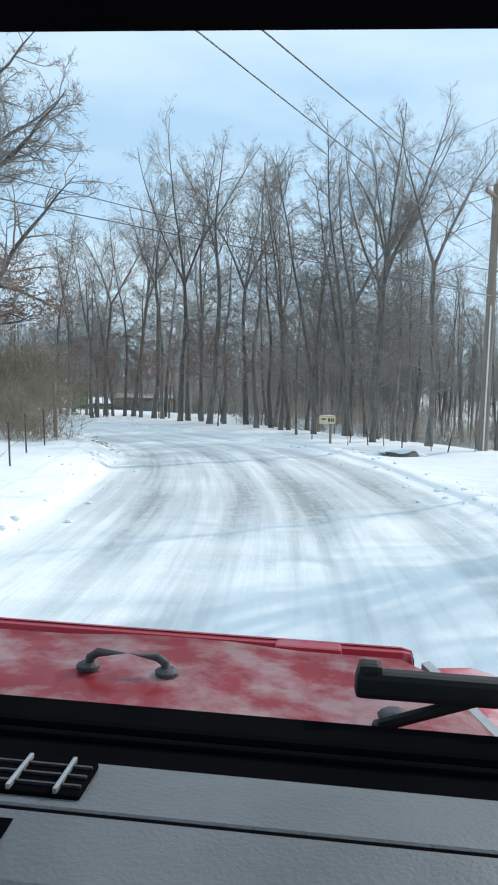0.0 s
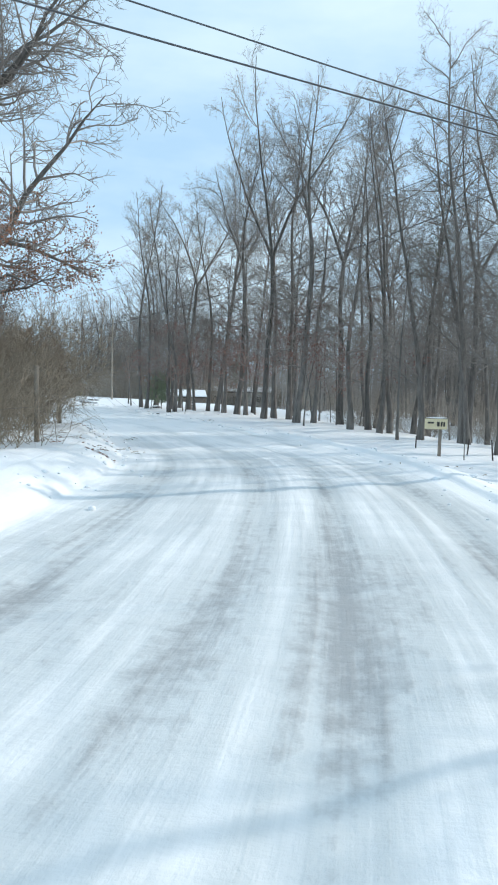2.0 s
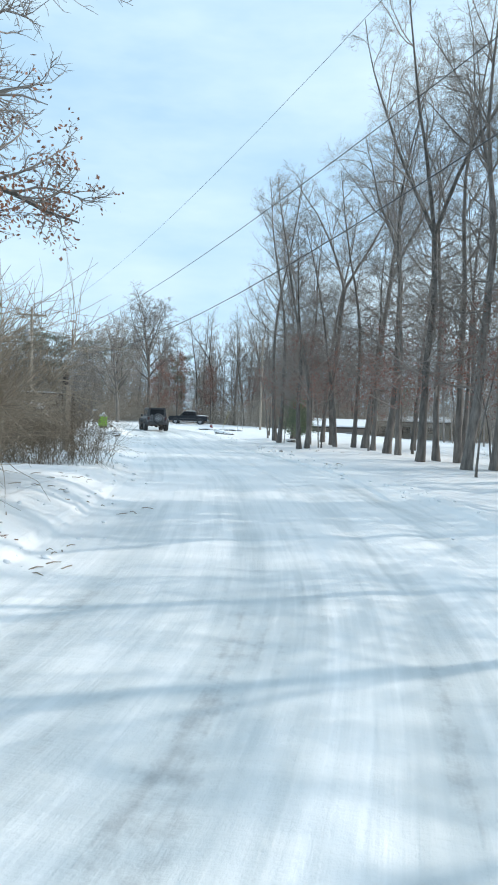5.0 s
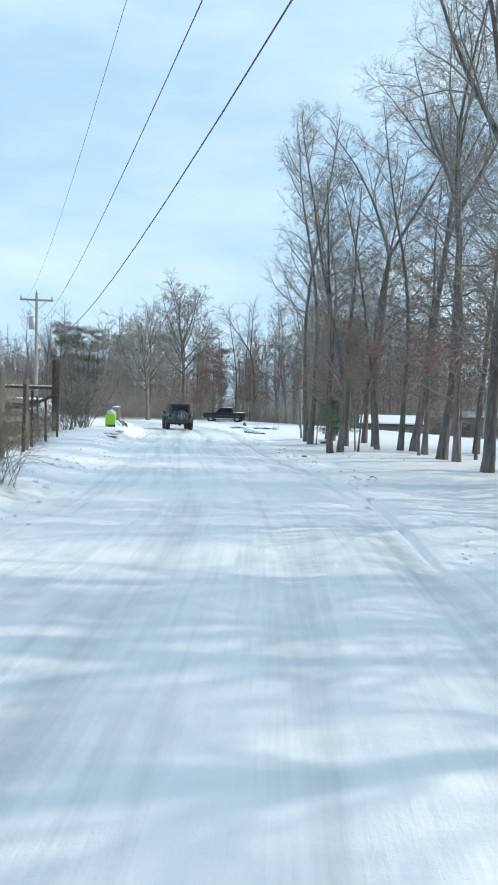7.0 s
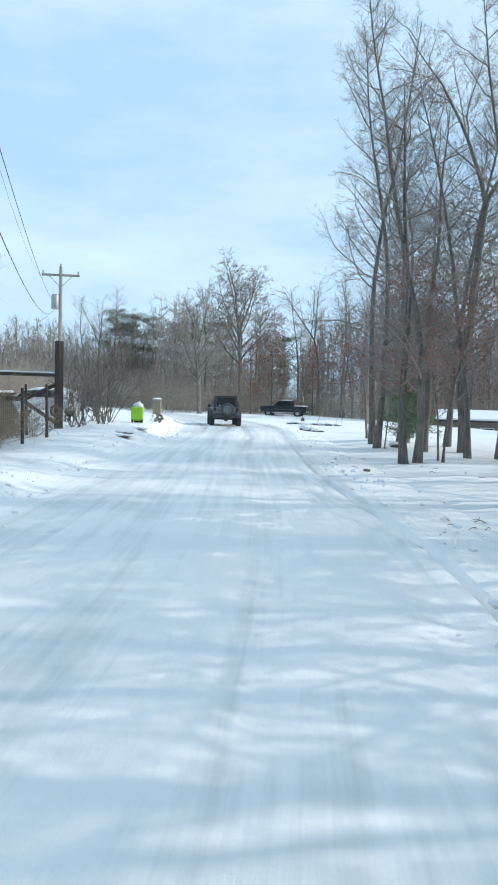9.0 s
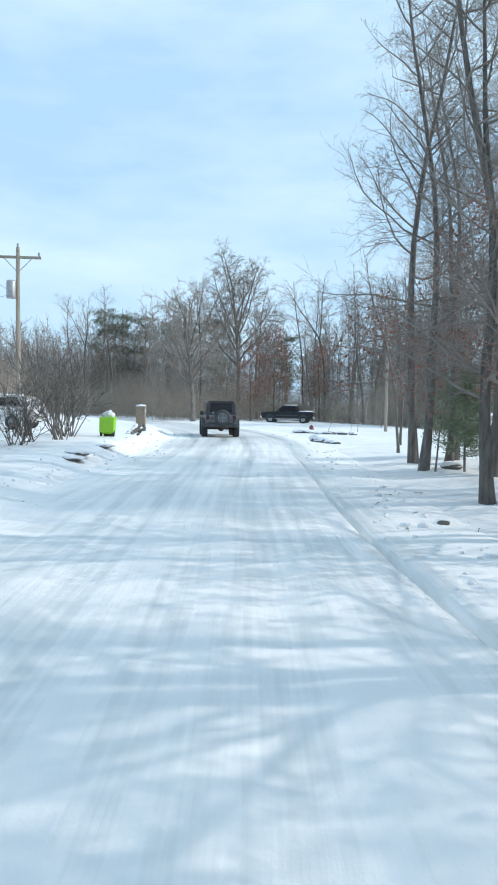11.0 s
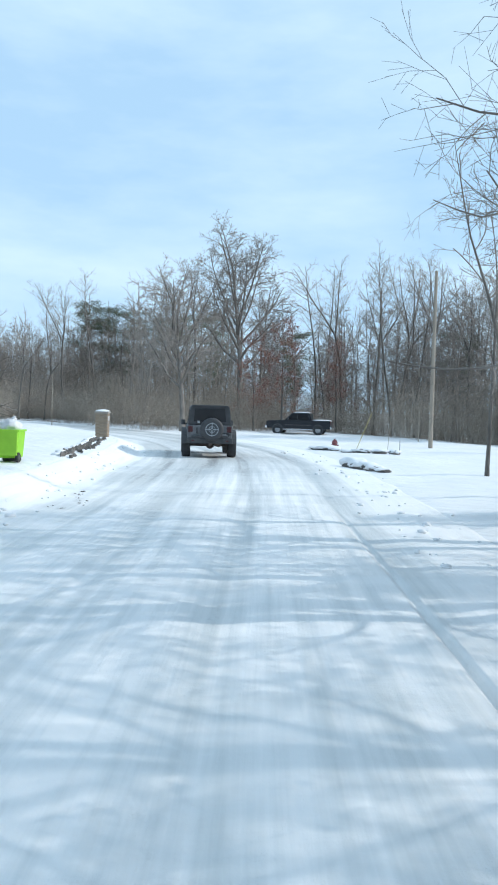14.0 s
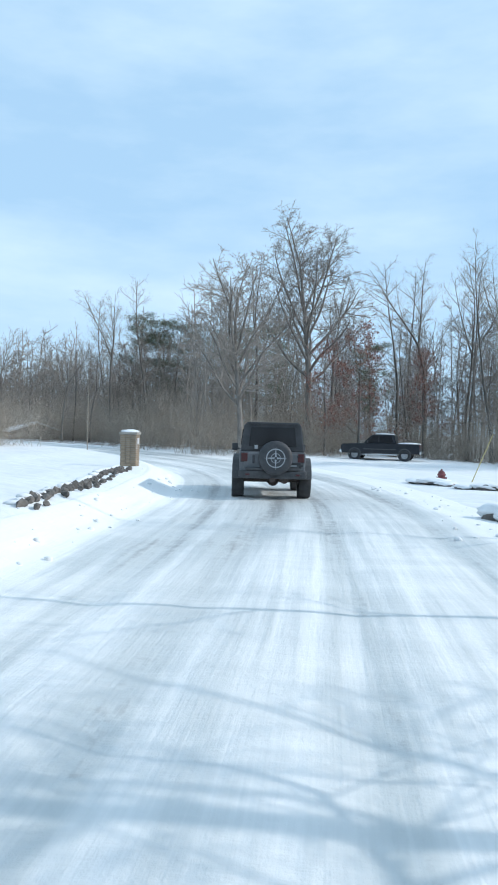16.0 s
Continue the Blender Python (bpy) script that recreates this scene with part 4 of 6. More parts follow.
def left_wood():
    x, y = rng.uniform(-120, -30), rng.uniform(50, 112)
    s, d = along(x, y)
    return (x, y) if d[0] > 12 and math.hypot(x + 37.7, y - 62.6) > 3 and (x < -58 or y < 66 and x < -48) else None


scatter(78, right_wood, DEEP, 1.5, (0.82, 1.05), "wood on the right of the road", taken)
scatter(56, right_wood, SAPLING, 1.0, (0.7, 1.2), "saplings in the wood", taken)
scatter(96, far_wood, FAR, 1.7, (0.75, 1.08), "far wood behind the field", taken)
scatter(24, lambda: (rng.uniform(-50, -26), rng.uniform(101, 117)), FAR, 1.7, (0.68, 0.98), "far wood behind the field", taken)
scatter(50, left_wood, FAR, 2.2, (0.62, 0.92), "wood on the far left", taken)
scatter(16, lambda: (rng.uniform(-105, -52), rng.uniform(90, 102)), FAR, 2.5, (0.34, 0.6), "small trees before the far wood", taken)
scatter(30, left_wood, SAPLING, 1.5, (0.7, 1.0), "saplings on the far left", taken)


def woods_mesh(seed, lx, ly, count, tall):
    """A stand of slim far trees in one mesh."""
    g = np.random.default_rng(seed)
    t = Tubes()
    for _ in range(count):
        h = tall * g.uniform(0.55, 1.0)
        r = 0.0075 * h * g.uniform(0.8, 1.3)
        stem = bent((g.uniform(-lx, lx) / 2, g.uniform(-ly, ly) / 2, -0.3), (g.normal() * 0.05, g.normal() * 0.05, 1), h, 7, g, 0.05, 0.08)
        t.tube(stem, np.linspace(r, 0.02, 8), 6)
        for k in range(15):
            u = 0.22 + 0.76 * (k + g.random()) / 15
            i = min(6, int(u * 7))
            ln = h * g.uniform(0.12, 0.24) * (1.25 - 0.6 * u)
            b = bent(stem[i] + (stem[i + 1] - stem[i]) * (u * 7 - i), turned(np.array([0, 0, 1.0]), radians(g.uniform(38, 80)), g.uniform(0, 6.28)), ln, 4, g, 0.13, 0.02)
            t.tube(b, np.linspace(r * 0.36, 0.012, 5), 4)
            for _k in range(9):
                j = g.integers(0, 4)
                t.tube(bent(b[j], turned(unit(b[j + 1] - b[j]), radians(g.uniform(30, 65)), g.uniform(0, 6.28)), ln * g.uniform(0.3, 0.6), 1, g, 0.15, 0.02), [0.014, 0.008], 3)
    return t.mesh("far_woods", TWIG)


WOODS = [woods_mesh(160 + i, 15, 9, 26, 12.0) for i in range(3)]
stands = [(-150 + 11.5 * k + rng.uniform(-2, 2), 112 + 0.12 * (-105 + 11.5 * k) + 5 * (k % 2)) for k in range(16)]
stands += [(-146 + 11.5 * k, 126 + 0.12 * (-101 + 11.5 * k)) for k in range(17)]
stands += [(-62 - 11 * k, 99 + 2.0 * k) for k in range(6)] + [(-60 - 10 * k, 50 + 3 * k) for k in range(5)]
stands += [(-33, 104), (-8, 106), (2, 98), (6, 86), (12, 74), (0, 92), (-10, 96)]
for k, (x, y) in enumerate(stands):
    ob = new("far_woods", WOODS[k % 3])
    ob.matrix_basis = pose(x, y, ground_z(x, y), 0, 0, 37.0 * k % 360)
    ob.scale = (1, 1, rng.uniform(0.9, 1.25))
    tagged(ob, "far stand of slim bare grey trees", "woods", kind="stuff")

# thickets: the left bank, the far edge of the field, undergrowth in the wood
bank = []
for k in range(38):
    u = k / 37
    i = S0 + int(27 + 40 * u)
    d = 6.7 + 2.8 * (k % 3) + rng.uniform(-0.5, 0.5) + 4.5 * smooth(0.30, 0.6, u)
    x, y = WAY[i] + LEFT[i] * d
    bank.append((float(x), float(y), rng.uniform(0.8, 1.1), rng.uniform(0.78, 1.1) * (0.6 if k < 3 else 1.0)))
bank += [(-20.5 - 1.5 * k, 45.2 + 1.7 * k, 0.9, 0.42 + 0.1 * (k % 2)) for k in range(4)] + [(-10.0, 35.4, 0.75, 0.82), (-11.8, 38.2, 0.75, 0.75), (-9.4, 34.2, 0.6, 0.6)]
bank = [b for b in bank if math.hypot(b[0] + 7.6, b[1] - 31.5) > 5.0]
thicket(ARCHING, [(-6.5, 28.9, 0.95, 0.88), (-7.0, 31.0, 1.05, 0.97), (-7.8, 31.9, 0.95, 1.0), (-8.9, 30.0, 1.0, 0.95), (-9.5, 32.6, 1.05, 1.0)],
        "brush", "brown leafless shrubs arching out from clumps of bare stems")
thicket(THICK, bank, "brush", "brown leafless brush along the bank")
edge = []
for k in range(78):
    u = k / 77
    x = -128 + 140 * u
    y = 97 + 0.10 * (x + 45) + (k % 3) * 3.6 + rng.uniform(-1, 1) + (9 if x > -26 else 0) + (4 if x < -60 else 0)
    edge.append((x, y, rng.uniform(0.9, 1.25), rng.uniform(0.5, 1.15)))
for k in range(30):
    u = k / 29
    x, y = -51 - 62 * u, 88 + rng.uniform(0, 8) + 6 * u
    edge.append((x, y, rng.uniform(0.8, 1.1), rng.uniform(0.4, 0.95)))
for k in range(20):
    u = k / 19
    x, y = -44 - 12 * u + rng.uniform(-2, 2), 48 + 26 * u
    edge.append((x, y, rng.uniform(0.8, 1.0), rng.uniform(0.6, 0.85)))
edge = [e for e in edge if math.hypot(e[0] + 44.3, e[1] - 93.4) > 5.6]
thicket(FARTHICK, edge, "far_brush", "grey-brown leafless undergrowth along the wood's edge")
under = []
for k in range(15):
    i = S0 + int(rng.uniform(26, 70))
    x, y = WAY[i] + LEFT[i] * -rng.uniform(14, 44)
    under.append((float(x), float(y), rng.uniform(0.7, 1.1), rng.uniform(0.4, 0.75)))
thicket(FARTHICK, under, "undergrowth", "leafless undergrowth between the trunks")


# ---- vehicles ----
def wheel(parent, x, y, r, w, side, rim=ALLOY):
    """A wheel with its axle along x; side: which way the rim faces."""
    wh = thing("wheel", x, y, r)
    wh.parent = parent
    k = 0.72
    part("tyre", lathe(bmesh.new(), [(r * 0.60, -w * 0.46), (r * 0.93, -w * 0.5), (r, -w * 0.36), (r, w * 0.36), (r * 0.93, w * 0.5), (r * 0.60, w * 0.46), (r * 0.58, 0), (r * 0.60, -w * 0.46)], "x", 28), RUBBER, wh, smooth=True)
    bm = bmesh.new()
    lathe(bm, [(r * 0.59, -w * 0.30), (r * 0.60, side * w * 0.40), (r * 0.50, side * w * 0.36), (r * 0.47, side * w * 0.18), (r * 0.12, side * w * 0.24), (r * 0.10, side * w * 0.34), (0.001, side * w * 0.34)], "x", 24)
    for i in range(5):
        a = 2 * math.pi * i / 5
        cyl(bm, (side * w * 0.27, 0.1 * r * math.cos(a), 0.1 * r * math.sin(a)), (side * w * 0.33, 0.5 * r * math.cos(a), 0.5 * r * math.sin(a)), r * 0.10, r * 0.085, 6)
    part("rim", bm, rim, wh, smooth=False)
    return wh


def build_offroader(x, y, rz):
    """A lifted four-door off-road vehicle; its back is at y = 0 and its nose points along +y."""
    z = ground_z(x, y)
    car = thing("off_road_vehicle", x, y, z, rz, "dark grey lifted off-road vehicle with a black hardtop on snow", "vehicle")
    W = 1.58                                         # body width without the flares
    bm = bmesh.new()
    prism(bm, [(-W / 2, 0.66), (W / 2, 0.66), (W / 2 + 0.01, 1.10), (W / 2 - 0.02, 1.16), (-W / 2 + 0.02, 1.16), (-W / 2 - 0.01, 1.10)], 0.10, 2.70, 0.025)
    box(bm, 0, 3.25, 0.90, 1.42, 1.15, 0.46, 0.06, taper=(0.94, 0.98))
    part("body", bm, JEEPPAINT, car)
    bm = bmesh.new()
    box(bm, 0, 0.085, 0.90, W - 0.20, 0.05, 0.46, 0.02)
    gate = part("tailgate", bm, JEEPPAINT, car)
    part("handle", box(bmesh.new(), -0.46, 0.05, 0.98, 0.055, 0.04, 0.20, 0.012), BLACKTRIM, gate)
    part("hinge", box(bmesh.new(), 0.66, 0.05, 1.06, 0.16, 0.03, 0.05, 0.01), BLACKTRIM, gate)
    hinge = part("hinge", box(bmesh.new(), 0.66, 0.05, 0.84, 0.16, 0.03, 0.05, 0.01), BLACKTRIM, gate)
    plate = part("number_plate", box(bmesh.new(), 0.53, 0.052, 0.83, 0.30, 0.02, 0.15, 0.006), BLACKTRIM, car, "dark number plate with a plain bar")
    part("plate_bar", box(bmesh.new(), 0.53, 0.040, 0.83, 0.20, 0.006, 0.05), EMBLEM, plate)
    # hardtop: walls that lean in, back wall with window
    bm = bmesh.new()
    prism(bm, [(-W / 2 + 0.02, 1.165), (W / 2 - 0.02, 1.165), (W / 2 - 0.10, 1.80), (W / 2 - 0.17, 1.87), (-W / 2 + 0.17, 1.87), (-W / 2 + 0.10, 1.80)], 0.14, 2.40, 0.03)
    top = part("hardtop", bm, HARDTOP, car)
    part("rear_window", box(bmesh.new(), 0, 0.128, 1.52, 1.14, 0.02, 0.46, 0.008, taper=(0.92, 1)), CARGLASS, car)
    part("roof_lip", box(bmesh.new(), 0, 0.16, 1.845, 1.22, 0.16, 0.05, 0.015), HARDTOP, top)
    part("wiper_motor", box(bmesh.new(), -0.40, 0.10, 1.27, 0.08, 0.05, 0.09, 0.01), EMBLEM, car)
    for sx in (-1, 1):
        bm = bmesh.new()
        for y0, y1 in ((0.35, 1.00), (1.12, 1.72), (1.82, 2.30)):
            box(bm, sx * (W / 2 - 0.055), (y0 + y1) / 2, 1.50, 0.03, y1 - y0, 0.40, 0.01, rot=Matrix.Rotation(-sx * 0.12, 3, "Y"))
        part("side_window", bm, CARGLASS, car)
        bm = bmesh.new()
        box(bm, sx * 0.68, 0.07, 1.02, 0.155, 0.07, 0.20, 0.015)
        tl = part("tail_light", bm, TAILRED, car, "red tail light in a black housing")
        part("light_housing", box(bmesh.new(), sx * 0.68, 0.095, 1.02, 0.19, 0.06, 0.235, 0.015), BLACKTRIM, tl)
        for yy, tag in ((0.72, "rear"), (3.18, "front")):
            bm = bmesh.new()
            r = 0.53
            for i in range(9):
                a0, a1 = math.pi * (0.04 + 0.92 * i / 9), math.pi * (0.04 + 0.92 * (i + 1) / 9)
                p = [(yy + rr * math.cos(a), 0.44 + rr * math.sin(a) * 0.98) for a in (a0, a1) for rr in (r, r + 0.055)]
                v = [bm.verts.new((sx * xx, p[k][0], p[k][1])) for xx in (W / 2 - 0.06, W / 2 + 0.17) for k in (0, 1, 3, 2)]
                for q in ((0, 1, 2, 3), (7, 6, 5, 4), (0, 4, 5, 1), (1, 5, 6, 2), (2, 6, 7, 3), (3, 7, 4, 0)):
                    bm.faces.new([v[j] for j in q])
            bmesh.ops.remove_doubles(bm, verts=bm.verts[:], dist=0.001)
            bmesh.ops.recalc_face_normals(bm, faces=bm.faces[:])
            part("fender_flare", bm, BLACKTRIM, car)
            wheel(car, sx * (W / 2 + 0.03), yy, 0.43, 0.30, sx)
        bm = bmesh.new()
        box(bm, sx * 0.92, 2.42, 1.22, 0.16, 0.10, 0.20, 0.03)
        cyl(bm, (sx * 0.76, 2.44, 1.16), (sx * 0.88, 2.42, 1.18), 0.02, seg=8)
        part("side_mirror", bm, BLACKTRIM, car)
        bm = bmesh.new()
        cyl(bm, (sx * 0.74, 1.15, 0.60), (sx * 0.74, 2.70, 0.60), 0.035, seg=10)
        part("rock_rail", bm, BLACKTRIM, car)
    bm = bmesh.new()
    box(bm, 0, -0.02, 0.62, 1.62, 0.20, 0.20, 0.045)
    box(bm, 0, -0.05, 0.755, 1.30, 0.16, 0.06, 0.02)
    bump = part("rear_bumper", bm, BLACKTRIM, car)
    part("reflector", box(bmesh.new(), -0.60, -0.125, 0.62, 0.10, 0.012, 0.04, 0.004), TAILRED, bump)
    part("reflector", box(bmesh.new(), 0.60, -0.125, 0.62, 0.10, 0.012, 0.04, 0.004), TAILRED, bump)
    part("front_bumper", box(bmesh.new(), 0, 3.98, 0.66, 1.60, 0.22, 0.20, 0.05), BLACKTRIM, car)
    part("bonnet", box(bmesh.new(), 0, 3.22, 1.145, 1.36, 1.20, 0.10, 0.04, taper=(0.9, 0.98)), JEEPPAINT, car)
    part("windscreen", box(bmesh.new(), 0, 2.52, 1.47, 1.30, 0.05, 0.60, 0.02, rot=Matrix.Rotation(0.22, 3, "X")), CARGLASS, car)
    # spare wheel with a soft cover
    sp = thing("spare_wheel", 0.06, 0.0, 1.02)
    sp.parent = car
    part("cover", lathe(bmesh.new(), [(0.001, -0.24), (0.30, -0.245), (0.375, -0.235), (0.405, -0.19), (0.41, -0.02), (0.36, 0.03), (0.001, 0.03)], "y", 36), HARDTOP, sp, "black vinyl tyre cover", True)
    bm = bmesh.new()
    lathe(bm, [(0.205, -0.252), (0.228, -0.252), (0.228, -0.244), (0.205, -0.244), (0.205, -0.252)], "y", 36)
    lathe(bm, [(0.105, -0.252), (0.118, -0.252), (0.118, -0.246), (0.105, -0.246), (0.105, -0.252)], "y", 28)
    for i in range(4):
        a = math.pi / 2 * i
        c, s_ = math.cos(a), math.sin(a)
        tri = [bm.verts.new((c * rr - s_ * ww, yy, s_ * rr + c * ww)) for yy in (-0.252, -0.245) for rr, ww in ((0.03, -0.022), (0.275, 0.0), (0.03, 0.022))]
        for q in ((0, 1, 2), (5, 4, 3), (0, 3, 4, 1), (1, 4, 5, 2), (2, 5, 3, 0)):
            bm.faces.new([tri[j] for j in q])
    bmesh.ops.recalc_face_normals(bm, faces=bm.faces[:])
    part("printed_star", bm, EMBLEM, sp, "pale grey four-pointed star in a ring")
    part("wheel_mount", box(bmesh.new(), 0, 0.05, 0, 0.25, 0.10, 0.25, 0.02), BLACKTRIM, sp)
    # underbody: axles, frame rails, diff, exhaust
    bm = bmesh.new()
    for yy in (0.72, 3.18):
        cyl(bm, (-0.74, yy, 0.44), (0.74, yy, 0.44), 0.05, seg=10)
        lump(bm, 0.05, yy, 0.44, 0.15, 0.15, 0.15, 2, 0.05)
    for sx in (-0.42, 0.42):
        box(bm, sx, 2.0, 0.60, 0.09, 3.7, 0.12)
    part("axles", bm, STEEL, car)
    part("exhaust", lathe(bmesh.new(), [(0.001, 0.12), (0.10, 0.13), (0.11, 0.18), (0.11, 0.50), (0.001, 0.52)], "y", 14, (0.30, 0.0, 0.50)), STEEL, car, smooth=True)
    part("tow_hitch", box(bmesh.new(), 0, -0.10, 0.50, 0.12, 0.18, 0.09, 0.01), STEEL, car)
    return car


def build_pickup(x, y, rz, size):
    """A crew-cab pickup along +x: nose at +x."""
    car = thing("pickup_truck", x, y, ground_z(x, y) - 0.02, rz, "dark crew-cab pickup with snow on its roof, parked before the trees", "vehicle")
    car.scale = (size, size, size)
    L, W = 5.6, 1.85
    bm = bmesh.new()
    low = [(-2.78, 0.50), (2.70, 0.50), (2.80, 0.70), (2.78, 1.05), (2.66, 1.14), (1.32, 1.20), (0.9, 1.22), (-2.76, 1.22), (-2.80, 0.75)]
    prism(bm, low, -W / 2, W / 2, 0.05)
    part("body", bm, PICKPAINT, car)
    bm = bmesh.new()
    prism(bm, [(1.15, 1.21), (0.55, 1.80), (0.40, 1.86), (-0.85, 1.86), (-1.02, 1.80), (-1.15, 1.21)], -0.80, 0.80, 0.05)
    part("cab", bm, PICKPAINT, car)
    for sy in (-1, 1):
        bm = bmesh.new()
        prism(bm, [(0.92, 1.27), (0.52, 1.72), (0.12, 1.74), (0.12, 1.27)], sy * 0.80, sy * 0.815)
        part("side_window", bm, CARGLASS, car)
        bm = bmesh.new()
        prism(bm, [(0.04, 1.27), (0.04, 1.74), (-0.78, 1.74), (-0.98, 1.27)], sy * 0.80, sy * 0.815)
        part("side_window", bm, CARGLASS, car)
        part("door_trim", box(bmesh.new(), 0.0, sy * (W / 2 + 0.012), 0.80, 2.3, 0.03, 0.07, 0.01), BLACKTRIM, car)
        part("running_board", box(bmesh.new(), 0.0, sy * 0.90, 0.42, 2.5, 0.16, 0.06, 0.02), CHROME, car)
        part("tail_light", box(bmesh.new(), -2.76, sy * 0.80, 1.02, 0.08, 0.20, 0.34, 0.02), TAILRED, car)
        part("headlight", box(bmesh.new(), 2.74, sy * 0.70, 0.97, 0.10, 0.36, 0.20, 0.03), LENS, car)
        bm = bmesh.new()
        box(bm, 0.86, sy * 1.02, 1.32, 0.10, 0.20, 0.18, 0.03)
        cyl(bm, (0.84, sy * 0.82, 1.28), (0.86, sy * 0.95, 1.30), 0.02, seg=8)
        part("side_mirror", bm, BLACKTRIM, car)
        for xx in (-1.75, 1.78):
            wh = wheel(car, 0, 0, 0.39, 0.27, 1)
            wh.matrix_basis = pose(xx, sy * 0.80, 0.39, 0, 0, 90 * sy)
            bm = bmesh.new()
            lathe(bm, [(0.47, sy * 0.918), (0.47, sy * 0.932), (0.40, sy * 0.932), (0.40, sy * 0.918), (0.47, sy * 0.918)], "y", 28, (xx, 0, 0.42))
            part("wheel_arch", bm, BLACKTRIM, car)
    part("front_bumper", box(bmesh.new(), 2.80, 0, 0.62, 0.18, 1.86, 0.22, 0.05), CHROME, car)
    part("rear_bumper", box(bmesh.new(), -2.84, 0, 0.62, 0.16, 1.80, 0.20, 0.05), CHROME, car)
    bm = bmesh.new()
    box(bm, 2.78, 0, 0.94, 0.06, 1.02, 0.32, 0.02)
    grille = part("grille", bm, BLACKTRIM, car)
    for zz in (0.86, 0.96, 1.05):
        part("grille_bar", box(bmesh.new(), 2.815, 0, zz, 0.02, 1.0, 0.035, 0.006), CHROME, grille)
    bm = bmesh.new()
    prism(bm, [(1.13, 1.25), (0.56, 1.79), (0.60, 1.80), (1.18, 1.26)], -0.70, 0.70)
    part("windscreen", bm, CARGLASS, car)
    part("roof_snow", lump(bmesh.new(), -0.22, 0, 1.87, 0.72, 0.76, 0.07, 3, 0.12, 3), SNOW, car, "white snow on the roof", True)
    part("bed_snow", lump(bmesh.new(), -1.98, 0, 1.21, 0.86, 0.86, 0.10, 4, 0.12, 3), SNOW, car, "white snow over the bed", True)
    return car


def build_suv(x, y, rz, label):
    car = thing("parked_car", x, y, ground_z(x, y), rz, label, "vehicle")
    bm = bmesh.new()
    prism(bm, [(-2.2, 0.35), (2.2, 0.35), (2.25, 0.70), (2.1, 0.92), (1.25, 1.02), (0.55, 1.50), (-1.75, 1.55), (-2.15, 1.05), (-2.25, 0.7)], -0.88, 0.88, 0.07)
    part("body", bm, WHITEPAINT, car)
    for sy in (-1, 1):
        bm = bmesh.new()
        prism(bm, [(1.05, 1.06), (0.50, 1.44), (-1.62, 1.48), (-1.90, 1.08)], sy * 0.885, sy * 0.895)
        part("side_window", bm, CARGLASS, car)
        for xx in (-1.4, 1.4):
            wh = wheel(car, 0, 0, 0.34, 0.22, 1)
            wh.matrix_basis = pose(xx, sy * 0.80, 0.34, 0, 0, 90 * sy)
    part("roof_snow", lump(bmesh.new(), -0.55, 0, 1.54, 1.1, 0.8, 0.10, 6, 0.1, 3), SNOW, car, "snow on the roof", True)
    part("bonnet_snow", lump(bmesh.new(), 1.6, 0, 0.98, 0.55, 0.75, 0.08, 7, 0.1, 3), SNOW, car, "snow on the bonnet", True)
    return car


def slab(bm, corners, z0, z1, bevel=0.0):
    """A flat solid over an outline of (x, y) pairs; z0, z1: its underside and top, or functions of x and y."""
    low = [bm.verts.new((x, y, z0(x, y) if callable(z0) else z0)) for x, y in corners]
    top = [bm.verts.new((x, y, z1(x, y) if callable(z1) else z1)) for x, y in corners]
    fs = [bm.faces.new(low[::-1]), bm.faces.new(top)]
    for i in range(len(low)):
        j = (i + 1) % len(low)
        fs.append(bm.faces.new((low[i], low[j], top[j], top[i])))
    bmesh.ops.recalc_face_normals(bm, faces=fs)
    if bevel:
        bmesh.ops.bevel(bm, geom=list({e for e in fs[1].edges}), offset=bevel, segments=3, affect="EDGES", profile=0.6)
    return bm


def bar(p, q, r, seg=8):
    return cyl(bmesh.new(), p, q, r, seg=seg)


